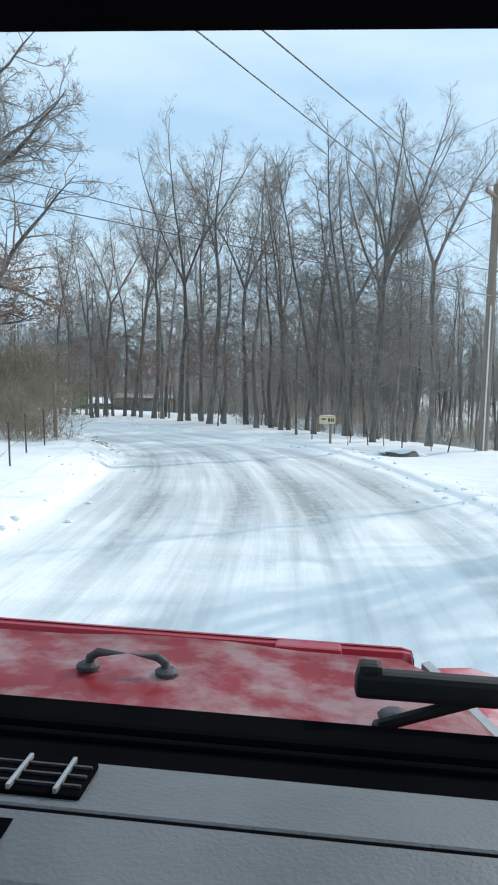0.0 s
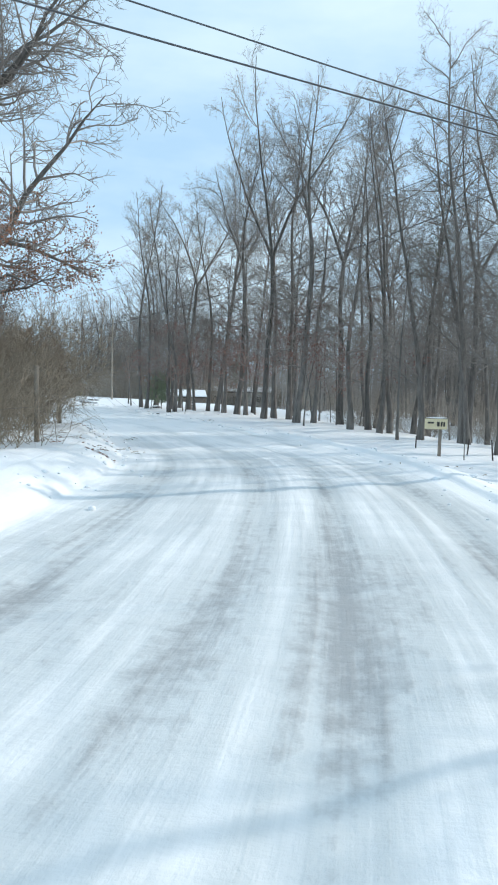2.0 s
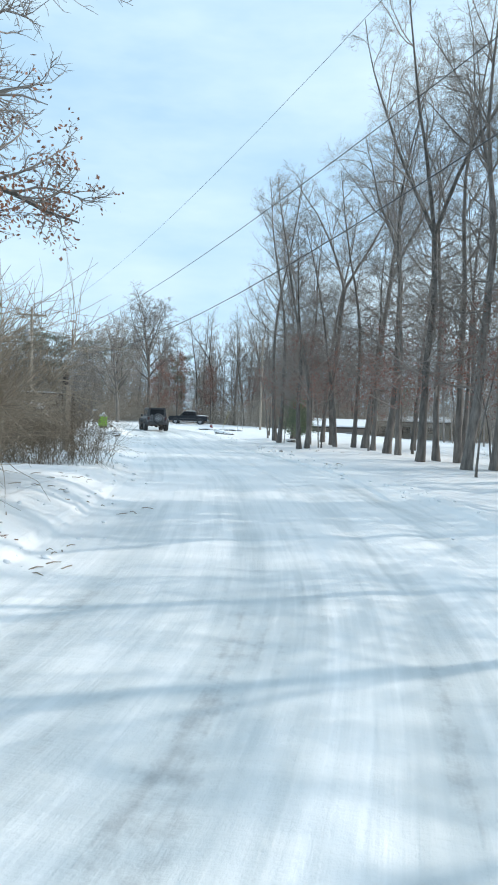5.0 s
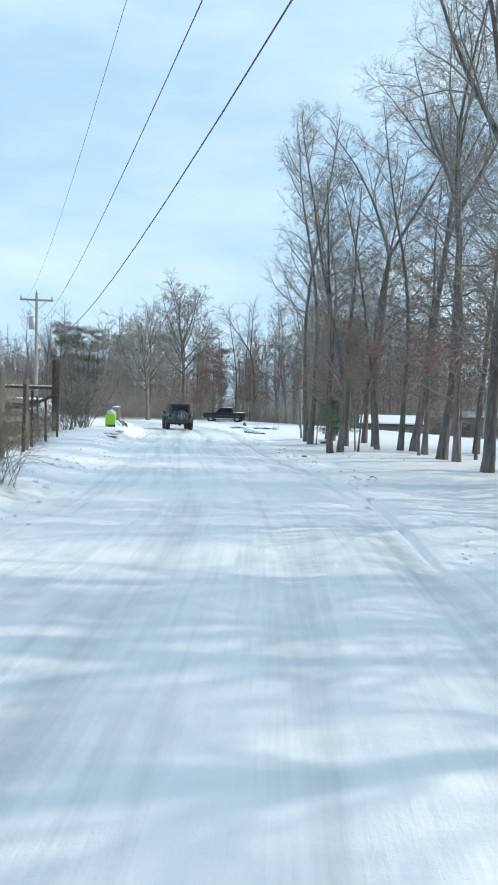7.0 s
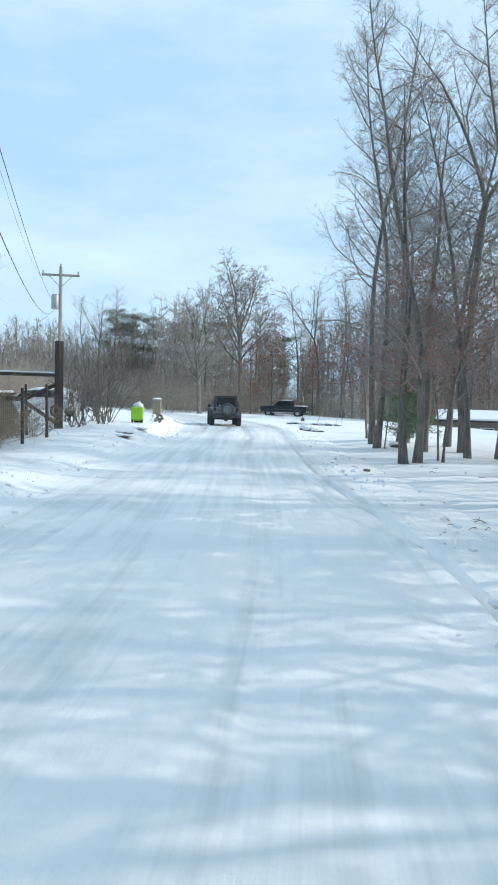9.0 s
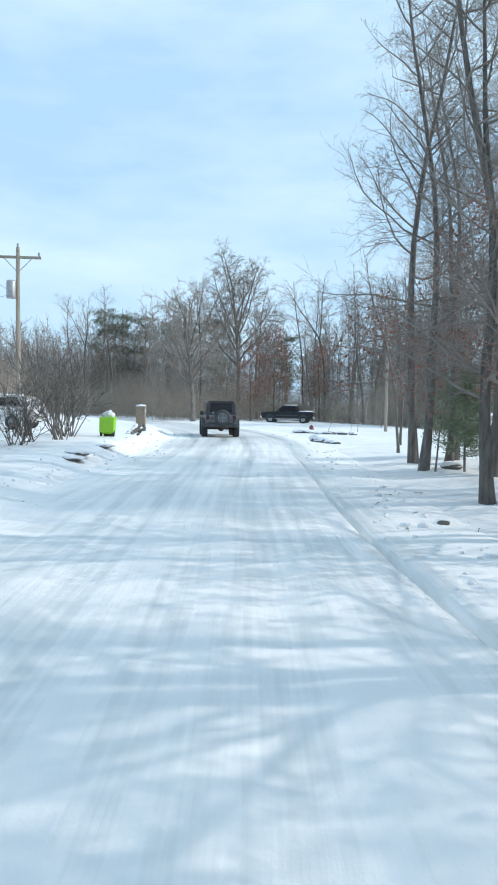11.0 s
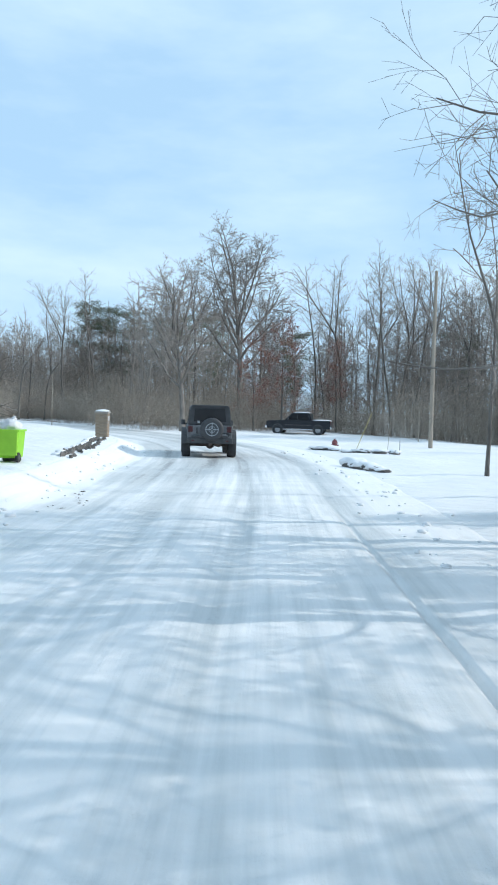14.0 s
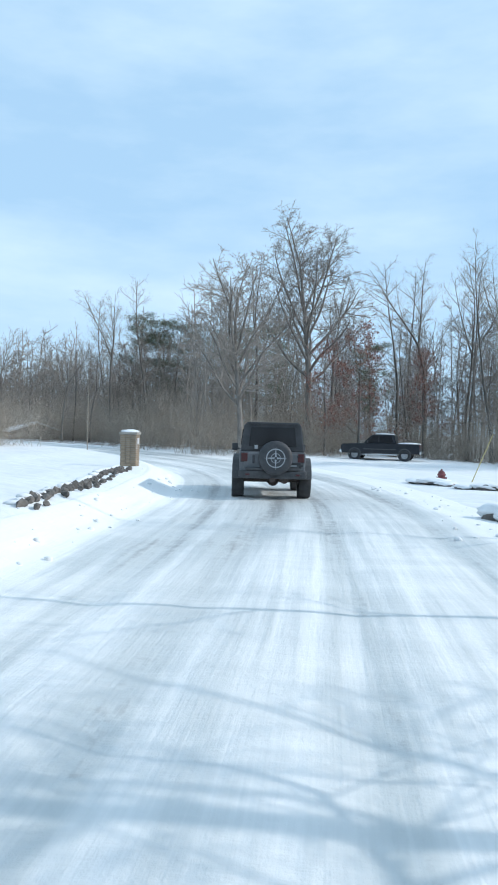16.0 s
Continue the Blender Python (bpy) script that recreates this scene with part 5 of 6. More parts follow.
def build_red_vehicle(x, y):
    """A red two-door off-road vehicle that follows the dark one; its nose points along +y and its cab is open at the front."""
    car = thing("red_off_road_vehicle", x, y, ground_z(x, y), 0, "red off-road vehicle with salt and painted glare on its bonnet, black dashboard and wipers", "vehicle")
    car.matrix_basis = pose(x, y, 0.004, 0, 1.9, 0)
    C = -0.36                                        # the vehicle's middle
    # bonnet, tapered to the front, with a low swelling along its middle
    bm = bmesh.new()
    n, k = 15, 10
    rows = []
    for i in range(k + 1):
        u = i / k
        yy = 0.90 + 0.85 * u
        half = 0.75 - 0.155 * u - 0.07 * max(0.0, (u - 0.8) / 0.2) ** 2
        row = []
        for j in range(n + 1):
            a = -1 + 2 * j / n
            drop = 0.035 * max(0.0, (abs(a) - 0.86) / 0.14) ** 2 + 0.03 * max(0.0, (u - 0.9) / 0.1) ** 2
            row.append(bm.verts.new((C + a * half, yy, 1.168 - 0.030 * u + 0.012 * math.exp(-(a / 0.35) ** 4) - drop)))
        rows.append(row)
    for r0, r1 in zip(rows, rows[1:]):
        for j in range(n):
            bm.faces.new((r0[j], r0[j + 1], r1[j + 1], r1[j]))
    bmesh.ops.solidify(bm, geom=bm.faces[:], thickness=0.03)
    bmesh.ops.recalc_face_normals(bm, faces=bm.faces[:])
    bonnet = part("bonnet", bm, SALT_GLARE_RED, car, "red bonnet with pale blotches of salt and painted windscreen glare", True)
    hx, hy, hz = -0.425, 1.41, 1.172
    loop = Tubes()
    loop.tube([(hx - 0.082, hy, hz - 0.01), (hx - 0.078, hy, hz + 0.016), (hx - 0.062, hy, hz + 0.027), (hx, hy, hz + 0.030), (hx + 0.062, hy, hz + 0.027), (hx + 0.078, hy, hz + 0.016), (hx + 0.082, hy, hz - 0.01)], [0.0095] * 7, 10)
    tagged(new("grab_loop", loop.mesh("grab_loop", BLACKTRIM)), "black steel loop on the bonnet").parent = bonnet
    for sx in (-1, 1):
        part("loop_foot", lathe(bmesh.new(), [(0.024, 0), (0.024, 0.008), (0.014, 0.014), (0.001, 0.014)], "z", 14, (hx + sx * 0.082, hy, hz - 0.008)), BLACKTRIM, bonnet)
    part("rubber_stop", box(bmesh.new(), C + 0.30, 1.715, 1.131, 0.16, 0.05, 0.022, 0.008), REDPAINT, bonnet)
    part("washer_jet", lump(bmesh.new(), 0.10, 1.28, 1.175, 0.03, 0.025, 0.014, 2, 0.2), BLACKTRIM, bonnet, "", True)
    part("cowl", box(bmesh.new(), C, 0.85, 1.235, 1.44, 0.10, 0.10, 0.02), REDPAINT, car)
    # wings; a pale added strip imitates sky reflected in the bonnet gap
    for sx in (-1, 1):
        edge = [(C + sx * 0.755, 0.80), (C + sx * 0.59, 1.745), (C + sx * 0.70, 1.78), (C + sx * 0.88, 1.66), (C + sx * 0.90, 0.98), (C + sx * 0.80, 0.80)]
        part("wing", slab(bmesh.new(), edge if sx > 0 else edge[::-1], 0.84, lambda a, b: 1.135 - 0.04 * (b - 0.9) - 0.10 * max(0.0, abs(a - C) - 0.70), 0.03), SALT_GLARE_RED, car, "red front wing")
        part("gap_glint", slab(bmesh.new(), [(C + sx * 0.738, 0.92), (C + sx * 0.570, 1.72), (C + sx * 0.592, 1.74), (C + sx * 0.756, 0.92)], 1.08, lambda a, b: 1.140 - 0.03 * (b - 0.9)), GALV, car, "pale strip added for the sky's reflection in the bonnet gap")
        for yy in (1.36, -1.30):
            bm = bmesh.new()
            for i in range(10):
                a0, a1 = math.pi * (0.06 + 0.88 * i / 10), math.pi * (0.06 + 0.88 * (i + 1) / 10)
                p = [(yy + rr * math.cos(a), 0.40 + rr * math.sin(a)) for a in (a0, a1) for rr in (0.49, 0.53)]
                v = [bm.verts.new((C + sx * xx, p[q][0], p[q][1])) for xx in (0.72, 0.95) for q in (0, 1, 3, 2)]
                for q in ((0, 1, 2, 3), (7, 6, 5, 4), (0, 4, 5, 1), (1, 5, 6, 2), (2, 6, 7, 3), (3, 7, 4, 0)):
                    bm.faces.new([v[j] for j in q])
            bmesh.ops.remove_doubles(bm, verts=bm.verts[:], dist=0.001)
            bmesh.ops.recalc_face_normals(bm, faces=bm.faces[:])
            part("fender_flare", bm, BLACKTRIM, car)
            wheel(car, C + sx * 0.78, yy, 0.40, 0.27, sx)
    # nose: slotted grille, round headlights, bumper
    grille = part("grille", box(bmesh.new(), C, 1.775, 0.90, 1.12, 0.05, 0.46, 0.03), REDPAINT, car)
    for i in range(7):
        part("slot", box(bmesh.new(), C - 0.27 + 0.09 * i, 1.802, 0.92, 0.045, 0.012, 0.30, 0.004), DASHBLACK, grille)
    for sx in (-1, 1):
        part("headlight", lathe(bmesh.new(), [(0.001, 0.055), (0.06, 0.05), (0.09, 0.03), (0.098, 0.0), (0.001, 0.0)], "y", 24, (C + sx * 0.42, 1.80, 0.95)), LENS, car, "round clear headlight", True)
    part("front_bumper", box(bmesh.new(), C, 1.98, 0.64, 1.56, 0.14, 0.16, 0.03), BLACKTRIM, car)
    for sx in (-0.38, 0.38):
        part("bumper_bracket", box(bmesh.new(), C + sx, 1.86, 0.64, 0.08, 0.20, 0.10, 0.01), STEEL, car)
    # tub: floor, sides with doors, firewall, tailgate
    part("floor_pan", box(bmesh.new(), C, -0.50, 0.60, 1.44, 2.70, 0.06, 0.01), DASHBLACK, car)
    part("firewall", box(bmesh.new(), C, 0.83, 0.90, 1.42, 0.04, 0.60, 0.01), REDPAINT, car)
    for sx in (-1, 1):
        part("side_panel", box(bmesh.new(), C + sx * 0.74, -1.08, 0.90, 0.05, 1.56, 0.62, 0.015), REDPAINT, car)
        door = part("door", box(bmesh.new(), C + sx * 0.745, 0.25, 0.92, 0.06, 1.06, 0.64, 0.02), REDPAINT, car)
        part("door_handle", box(bmesh.new(), C + sx * 0.785, -0.16, 1.12, 0.03, 0.14, 0.035, 0.008), BLACKTRIM, door)
        part("window_frame", bar((C + sx * 0.735, -0.27, 1.22), (C + sx * 0.70, -0.27, 1.98), 0.028), BLACKTRIM, door)
        part("rear_pillar", bar((C + sx * 0.735, -1.82, 1.20), (C + sx * 0.70, -1.78, 1.98), 0.045), HARDTOP, car)
        bm = bmesh.new()
        box(bm, C + sx * 0.90, 0.70, 1.34, 0.18, 0.07, 0.15, 0.03)
        cyl(bm, (C + sx * 0.76, 0.72, 1.26), (C + sx * 0.84, 0.70, 1.30), 0.015, seg=8)
        part("side_mirror", bm, BLACKTRIM, car)
        part("tail_light", box(bmesh.new(), C + sx * 0.66, -1.885, 0.98, 0.14, 0.05, 0.18, 0.012), TAILRED, car)
    part("tailgate", box(bmesh.new(), C, -1.85, 0.90, 1.46, 0.05, 0.62, 0.02), REDPAINT, car)
    part("rear_bumper", box(bmesh.new(), C, -1.98, 0.62, 1.50, 0.16, 0.14, 0.03), BLACKTRIM, car)
    part("spare_tyre", lathe(bmesh.new(), [(0.22, -2.16), (0.37, -2.16), (0.40, -2.12), (0.40, -1.98), (0.36, -1.93), (0.001, -1.93)], "y", 28, (C + 0.12, 0, 1.02)), RUBBER, car, smooth=True)
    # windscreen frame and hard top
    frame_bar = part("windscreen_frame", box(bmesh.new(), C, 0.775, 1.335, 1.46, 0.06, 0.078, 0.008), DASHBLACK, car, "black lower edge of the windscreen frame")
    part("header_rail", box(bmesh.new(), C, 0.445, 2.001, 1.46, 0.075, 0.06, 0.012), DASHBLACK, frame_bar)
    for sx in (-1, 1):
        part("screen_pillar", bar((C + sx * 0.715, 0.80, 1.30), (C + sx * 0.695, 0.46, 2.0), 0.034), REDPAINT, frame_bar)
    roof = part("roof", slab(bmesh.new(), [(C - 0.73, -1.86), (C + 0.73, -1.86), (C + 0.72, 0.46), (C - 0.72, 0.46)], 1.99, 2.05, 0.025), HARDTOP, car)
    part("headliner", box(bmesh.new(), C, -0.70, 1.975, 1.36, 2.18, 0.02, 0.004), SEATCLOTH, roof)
    # dashboard: grey top with a pale-edged pad, black trough before the screen, defroster grid
    bm = bmesh.new()
    prof = [(0.30, 1.02), (0.345, 1.20), (0.385, 1.30), (0.43, 1.352), (0.49, 1.376), (0.565, 1.383), (0.568, 1.379), (0.575, 1.383), (0.655, 1.380), (0.66, 1.345), (0.745, 1.335), (0.745, 1.02)]
    a = [[bm.verts.new((C - 0.70 + 1.40 * t / 20, yy, zz)) for yy, zz in prof] for t in range(21)]
    for r0, r1 in zip(a, a[1:]):
        for j in range(len(prof)):
            q = (j + 1) % len(prof)
            bm.faces.new((r0[j], r1[j], r1[q], r0[q]))
    bm.faces.new(a[0])
    bm.faces.new(a[-1][::-1])
    bmesh.ops.recalc_face_normals(bm, faces=bm.faces[:])
    dash = part("dashboard", bm, DASH, car, "dark grey grained dashboard top")
    part("screen_trough", box(bmesh.new(), C, 0.703, 1.349, 1.38, 0.082, 0.024, 0.006), DASHBLACK, dash)
    part("trough_ridge", box(bmesh.new(), C, 0.735, 1.362, 1.38, 0.012, 0.012, 0.004), DASHBLACK, dash)
    vent = part("defroster_vent", box(bmesh.new(), C - 0.06, 0.616, 1.3835, 0.34, 0.058, 0.006, 0.002), DASHBLACK, dash, "black defroster opening with a pale grid")
    for i in range(8):
        part("vent_slat", box(bmesh.new(), C - 0.21 + 0.0425 * i, 0.616, 1.388, 0.004, 0.056, 0.006, 0.001), GALV, vent)
    for i in range(3):
        part("vent_slat", box(bmesh.new(), C - 0.06, 0.600 + 0.016 * i, 1.387, 0.335, 0.0025, 0.004), BLACKTRIM, vent)
    part("seam", box(bmesh.new(), C, 0.568, 1.3815, 1.39, 0.004, 0.003), DASHBLACK, dash)
    part("pad_gap", box(bmesh.new(), C + 0.06, 0.49, 1.376, 0.012, 0.14, 0.012), DASHBLACK, dash)
    part("grab_bar", bar((C + 0.22, 0.335, 1.24), (C + 0.55, 0.335, 1.24), 0.016), BLACKTRIM, dash)
    # wiper that rests across the screen
    wiper = part("wiper", box(bmesh.new(), 0.235, 0.845, 1.405, 0.475, 0.026, 0.033, 0.008), WIPERBLACK, car, "thick black wiper blade")
    part("wiper_spine", box(bmesh.new(), 0.30, 0.850, 1.424, 0.24, 0.022, 0.014, 0.005), WIPERBLACK, wiper)
    part("wiper_tip", box(bmesh.new(), 0.015, 0.847, 1.412, 0.03, 0.028, 0.036, 0.008), WIPERBLACK, wiper)
    part("wiper_arm", bar((0.03, 0.85, 1.352), (0.16, 0.845, 1.402), 0.008), WIPERBLACK, wiper)
    part("wiper_pivot", lathe(bmesh.new(), [(0.02, 0), (0.02, 0.03), (0.012, 0.04), (0.001, 0.04)], "z", 14, (0.03, 0.855, 1.285)), WIPERBLACK, wiper)
    part("wiper_post", bar((0.03, 0.855, 1.31), (0.03, 0.85, 1.355), 0.009), WIPERBLACK, wiper)
    # steering wheel and seats
    bm = bmesh.new()
    lathe(bm, [(0.185 + 0.014 * math.cos(2 * math.pi * i / 8), 0.014 * math.sin(2 * math.pi * i / 8)) for i in range(8)] + [(0.199, 0.0)], "y", 28)
    bmesh.ops.rotate(bm, verts=bm.verts[:], cent=(0, 0, 0), matrix=Matrix.Rotation(radians(-28), 3, "X"))
    bmesh.ops.translate(bm, verts=bm.verts[:], vec=(C - 0.36, 0.20, 1.20))
    part("steering_wheel", bm, BLACKTRIM, car, smooth=True)
    part("steering_column", bar((C - 0.36, 0.20, 1.20), (C - 0.36, 0.42, 1.10), 0.03), BLACKTRIM, car)
    for sx in (-0.36, 0.36):
        seat = part("seat", box(bmesh.new(), C + sx, -0.42, 0.88, 0.46, 0.50, 0.16, 0.05), SEATCLOTH, car)
        part("backrest", box(bmesh.new(), C + sx, -0.74, 1.20, 0.46, 0.14, 0.62, 0.05, rot=Matrix.Rotation(radians(-10), 3, "X")), SEATCLOTH, seat)
        part("headrest", box(bmesh.new(), C + sx, -0.83, 1.60, 0.26, 0.10, 0.18, 0.04), SEATCLOTH, seat)
        part("seat_base", box(bmesh.new(), C + sx, -0.42, 0.71, 0.40, 0.42, 0.20, 0.01), DASHBLACK, seat)
    bm = bmesh.new()
    for yy in (1.36, -1.30):
        cyl(bm, (C - 0.72, yy, 0.40), (C + 0.72, yy, 0.40), 0.05, seg=10)
    for sx in (-0.38, 0.38):
        box(bm, C + sx, 0.0, 0.54, 0.09, 3.8, 0.10)
    part("axles", bm, STEEL, car)
    part("inner_bay", box(bmesh.new(), C, 1.32, 0.86, 1.04, 0.84, 0.40, 0.02), DASHBLACK, car)
    item = tagged(new("yellow_handle", mesh_of("yellow_handle", lathe(bmesh.new(), [(0.001, -0.045), (0.012, -0.044), (0.015, -0.03), (0.013, 0.0), (0.016, 0.03), (0.012, 0.044), (0.001, 0.045)], "x", 10), YELLOW)), "small clear yellow plastic handle lying on the dashboard", "tool")
    item.matrix_basis = car.matrix_basis @ pose(C - 0.20, 0.53, 1.3985, 0, 0, 20)
    return car


build_offroader(-32.25, 70.85, 45.0)
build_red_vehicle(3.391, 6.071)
build_pickup(-44.3, 93.4, 206.0, 0.80)
build_suv(-38.6, 62.0, 205.0, "white car under snow behind the wire fence")


# ---- poles and wires ----
def utility_pole(x, y, tall, r, label, arm=0.0, arm_turn=0.0, material=POLEWOOD, conduit=False, can=False, lean=(0, 0)):
    ob = thing("utility_pole", x, y, ground_z(x, y) - 0.1, 0, label, "pole")
    ob.matrix_basis = pose(x, y, ground_z(x, y) - 0.1, lean[0], lean[1], 0)
    part("pole_shaft", lathe(bmesh.new(), [(r * (1 - 0.35 * k / 8) * (1 + 0.02 * math.sin(5 * k)), tall * k / 8) for k in range(9)], "z", 14), material, ob)
    if arm:
        u = Vector((math.cos(radians(arm_turn)), math.sin(radians(arm_turn)), 0))
        zz = tall - 0.45
        bm = bmesh.new()
        box(bm, 0, 0, 0, arm, 0.11, 0.12, 0.01, rot=Matrix.Rotation(radians(arm_turn), 3, "Z"))
        bmesh.ops.translate(bm, verts=bm.verts[:], vec=(0, 0, zz))
        bar = part("crossarm", bm, material, ob)
        for k in (-0.46, 0.46, 0.0):
            p = u * arm * k + Vector((0, 0, zz + 0.06 if k else tall))
            part("insulator", lathe(bmesh.new(), [(0.02, 0), (0.055, 0.05), (0.04, 0.10), (0.06, 0.14), (0.02, 0.20), (0.001, 0.20)], "z", 10, p), GALV, bar)
        for k in (-0.3, 0.3):
            part("brace", cyl(bmesh.new(), u * arm * k + Vector((0, 0, zz - 0.05)), (0, 0, zz - 0.7), 0.018, seg=6), GALV, bar)
    if conduit:
        part("conduit", cyl(bmesh.new(), (-0.02, -r - 0.03, 0), (-0.02, -r * 0.8 - 0.03, 5.2), 0.028, seg=8), LENS, ob, "pale cable guard")
    if can:
        part("transformer", lathe(bmesh.new(), [(0.001, 0), (0.20, 0.02), (0.21, 0.1), (0.21, 0.75), (0.17, 0.84), (0.001, 0.86)], "z", 18, (0.0, -0.36, tall - 2.4)), GALV, ob, "grey steel transformer can", True)
    return ob


utility_pole(9.12, 32.5, 9.4, 0.19, "tall brown utility pole at the road's edge", 2.2, 60, conduit=True, lean=(0, 1.5))
utility_pole(-37.7, 62.6, 8.5, 0.13, "pale utility pole with a crossarm and a transformer", 2.1, 45, PALEPOLE, can=True)
utility_pole(-31.1, 86.2, 9.0, 0.11, "thin bare wooden pole standing in the snow", 0, 0, PALEPOLE)
utility_pole(-4.0, -2.6, 7.0, 0.15, "brown utility pole behind the bank")
utility_pole(-12.0, 8.2, 6.6, 0.13, "brown utility pole in the snowy field")
utility_pole(13.0, 27.7, 4.1, 0.11, "low brown utility pole among the trees")
utility_pole(14.2, 22.0, 10.9, 0.16, "brown utility pole at the wood's edge")


def wire(p, q, sag, r, label):
    pts = [Vector(p).lerp(Vector(q), k / 28) - Vector((0, 0, 4 * sag * (k / 28) * (1 - k / 28))) for k in range(29)]
    t = Tubes()
    t.tube([tuple(v) for v in pts], [r] * 29, 6)
    tagged(new("overhead_wire", t.mesh("overhead_wire", WIRE)), label, "wire", "overhead wires")


wire((9.2, 32.5, 7.93), (-3.2, -2.6, 3.65), 0.02, 0.011, "black overhead wire between poles")
wire((9.75, 32.5, 6.05), (-4.25, -2.6, 4.75), 0.02, 0.009, "thin overhead wire between poles")
wire((13.0, 27.5, 3.45), (-12.0, 8.5, 6.25), 0.10, 0.007, "black overhead wire crossing the road")
wire((13.0, 27.9, 3.75), (-12.0, 7.9, 5.4), 0.12, 0.008, "black overhead wire crossing the road")
wire((14.4, 22.2, 8.45), (-37.8, 62.4, 6.73), 3.55, 0.0085, "thick dark overhead cable across the road")
wire((14.25, 22.1, 8.35), (-37.8, 62.4, 6.75), 2.09, 0.007, "thin overhead wire across the road")
wire((14.2, 22.0, 10.7), (-38.4, 61.9, 8.2), 2.75, 0.004, "thin overhead wire across the road")


# ---- roadside things, first part ----
def post(x, y, tall, r, label, material=WOOD, name="fence_post", square=False, lean=(0, 0), group="fence posts"):
    bm = bmesh.new()
    if square:
        box(bm, 0, 0, tall / 2 - 0.1, r * 2, r * 2, tall + 0.2, 0.012)
    else:
        lathe(bm, [(r * (1.05 - 0.04 * k) * (1 + 0.06 * math.sin(4 * k)), tall * k / 5 - (0.15 if k == 0 else 0)) for k in range(6)], "z", 9)
    ob = new(name, mesh_of(name, bm, material))
    ob.matrix_basis = pose(x, y, ground_z(x, y), lean[0], lean[1], 17 * x)
    return tagged(ob, label, "post", group)


post(-4.25, 26.3, 1.55, 0.055, "weathered wooden fence post in brush", lean=(1, -1))
post(-6.6, 31.4, 1.15, 0.055, "weathered wooden post at the end of the brush", lean=(0, 2))
post(-7.35, 31.0, 1.35, 0.05, "weathered pole leaning against a fence post", name="leaning_pole", lean=(8, 48))
for x, y, h in ((-2.9, 21.0, 0.85), (-3.2, 22.8, 0.85), (-5.6, 24.6, 0.9), (-7.9, 26.4, 0.9), (-2.2, 18.6, 0.8)):
    post(x, y, h, 0.017, "thin rusty steel fence stake in the snow", STEEL, "fence_stake", lean=(2, 1), group="fence stakes")
t = Tubes()
for zz in (0.35, 0.72):
    pts = [(-1.2, 15.5), (-2.2, 18.6), (-2.9, 21.0), (-3.2, 22.8), (-4.25, 26.3)]
    t.tube([(a, b, ground_z(a, b) + zz) for a, b in pts], [0.004] * 5, 4)
tagged(new("fence_wire", t.mesh("fence_wire", STEEL)), "thin wire strung between fence stakes", "fence wire")
for x, y, h, lx in ((4.55, 35.4, 0.5, 6), (5.15, 33.6, 0.55, -5), (7.7, 31.2, 0.55, 8), (6.2, 31.6, 0.6, 0), (3.0, 37.5, 0.4, 3)):
    post(x, y, h, 0.022, "short broken stub standing in the snow", DARKWOOD, "stub", lean=(lx, -lx), group="stubs")


def build_sign(x, y, rz):
    ob = thing("roadside_sign", x, y, ground_z(x, y), rz, "small cream sign board on a wooden post", "sign")
    part("post", box(bmesh.new(), 0.13, 0.03, 0.34, 0.085, 0.085, 0.90, 0.01), WOOD, ob)
    board = part("board", box(bmesh.new(), 0, -0.03, 0.90, 0.62, 0.035, 0.29, 0.008), CREAM, ob, "cream painted board with dark marks")
    part("frame_edge", box(bmesh.new(), 0, -0.02, 1.055, 0.64, 0.05, 0.025, 0.005), WOOD, board)
    for k, (cx, w) in enumerate(((-0.15, 0.17), (0.06, 0.07), (0.15, 0.05), (0.22, 0.05))):
        part("dark_bar", box(bmesh.new(), cx, -0.052, 0.90 if k else 0.935, w, 0.008, 0.13 if k else 0.05, 0.0), INK, board)
    bm = bmesh.new()
    lump(bm, 0, -0.03, 1.075, 0.30, 0.05, 0.02, 5, 0.2)
    part("snow", bm, SNOW, ob, "thin line of snow on the board", True)


build_sign(3.62, 34.1, 8.0)


def build_culvert(x, y):
    z = ground_z(x, y)
    ob = thing("culvert", x, y, z - 0.22, 25, "dark culvert mouth with snowy stones beside the road", "culvert")
    part("snow", lump(bmesh.new(), 0.0, 0.1, 0.36, 0.62, 0.34, 0.10, 31, 0.3, 3), SNOW, ob, smooth=True)
    part("pipe", lathe(bmesh.new(), [(0.36, -0.5), (0.40, -0.5), (0.40, 0.6), (0.36, 0.6), (0.34, 0.0), (0.36, -0.5)], "x", 20, (0, 0, 0.0)), PIT, ob, "dark concrete pipe", True)
    for k, (a, b, r) in enumerate(((-0.5, 0.30, 0.22), (0.55, 0.35, 0.25), (0.1, 0.5, 0.2), (-0.75, -0.2, 0.16), (0.8, -0.15, 0.2))):
        part("stone", lump(bmesh.new(), a, b, 0.10, r * 1.3, r, r * 0.8, k + 1, 0.35), ROCK, ob, smooth=False)
        part("snow", lump(bmesh.new(), a, b, 0.10 + r * 0.62, r * 1.15, r * 0.9, r * 0.3, k + 9, 0.3), SNOW, ob, smooth=True)


build_culvert(5.85, 29.6)


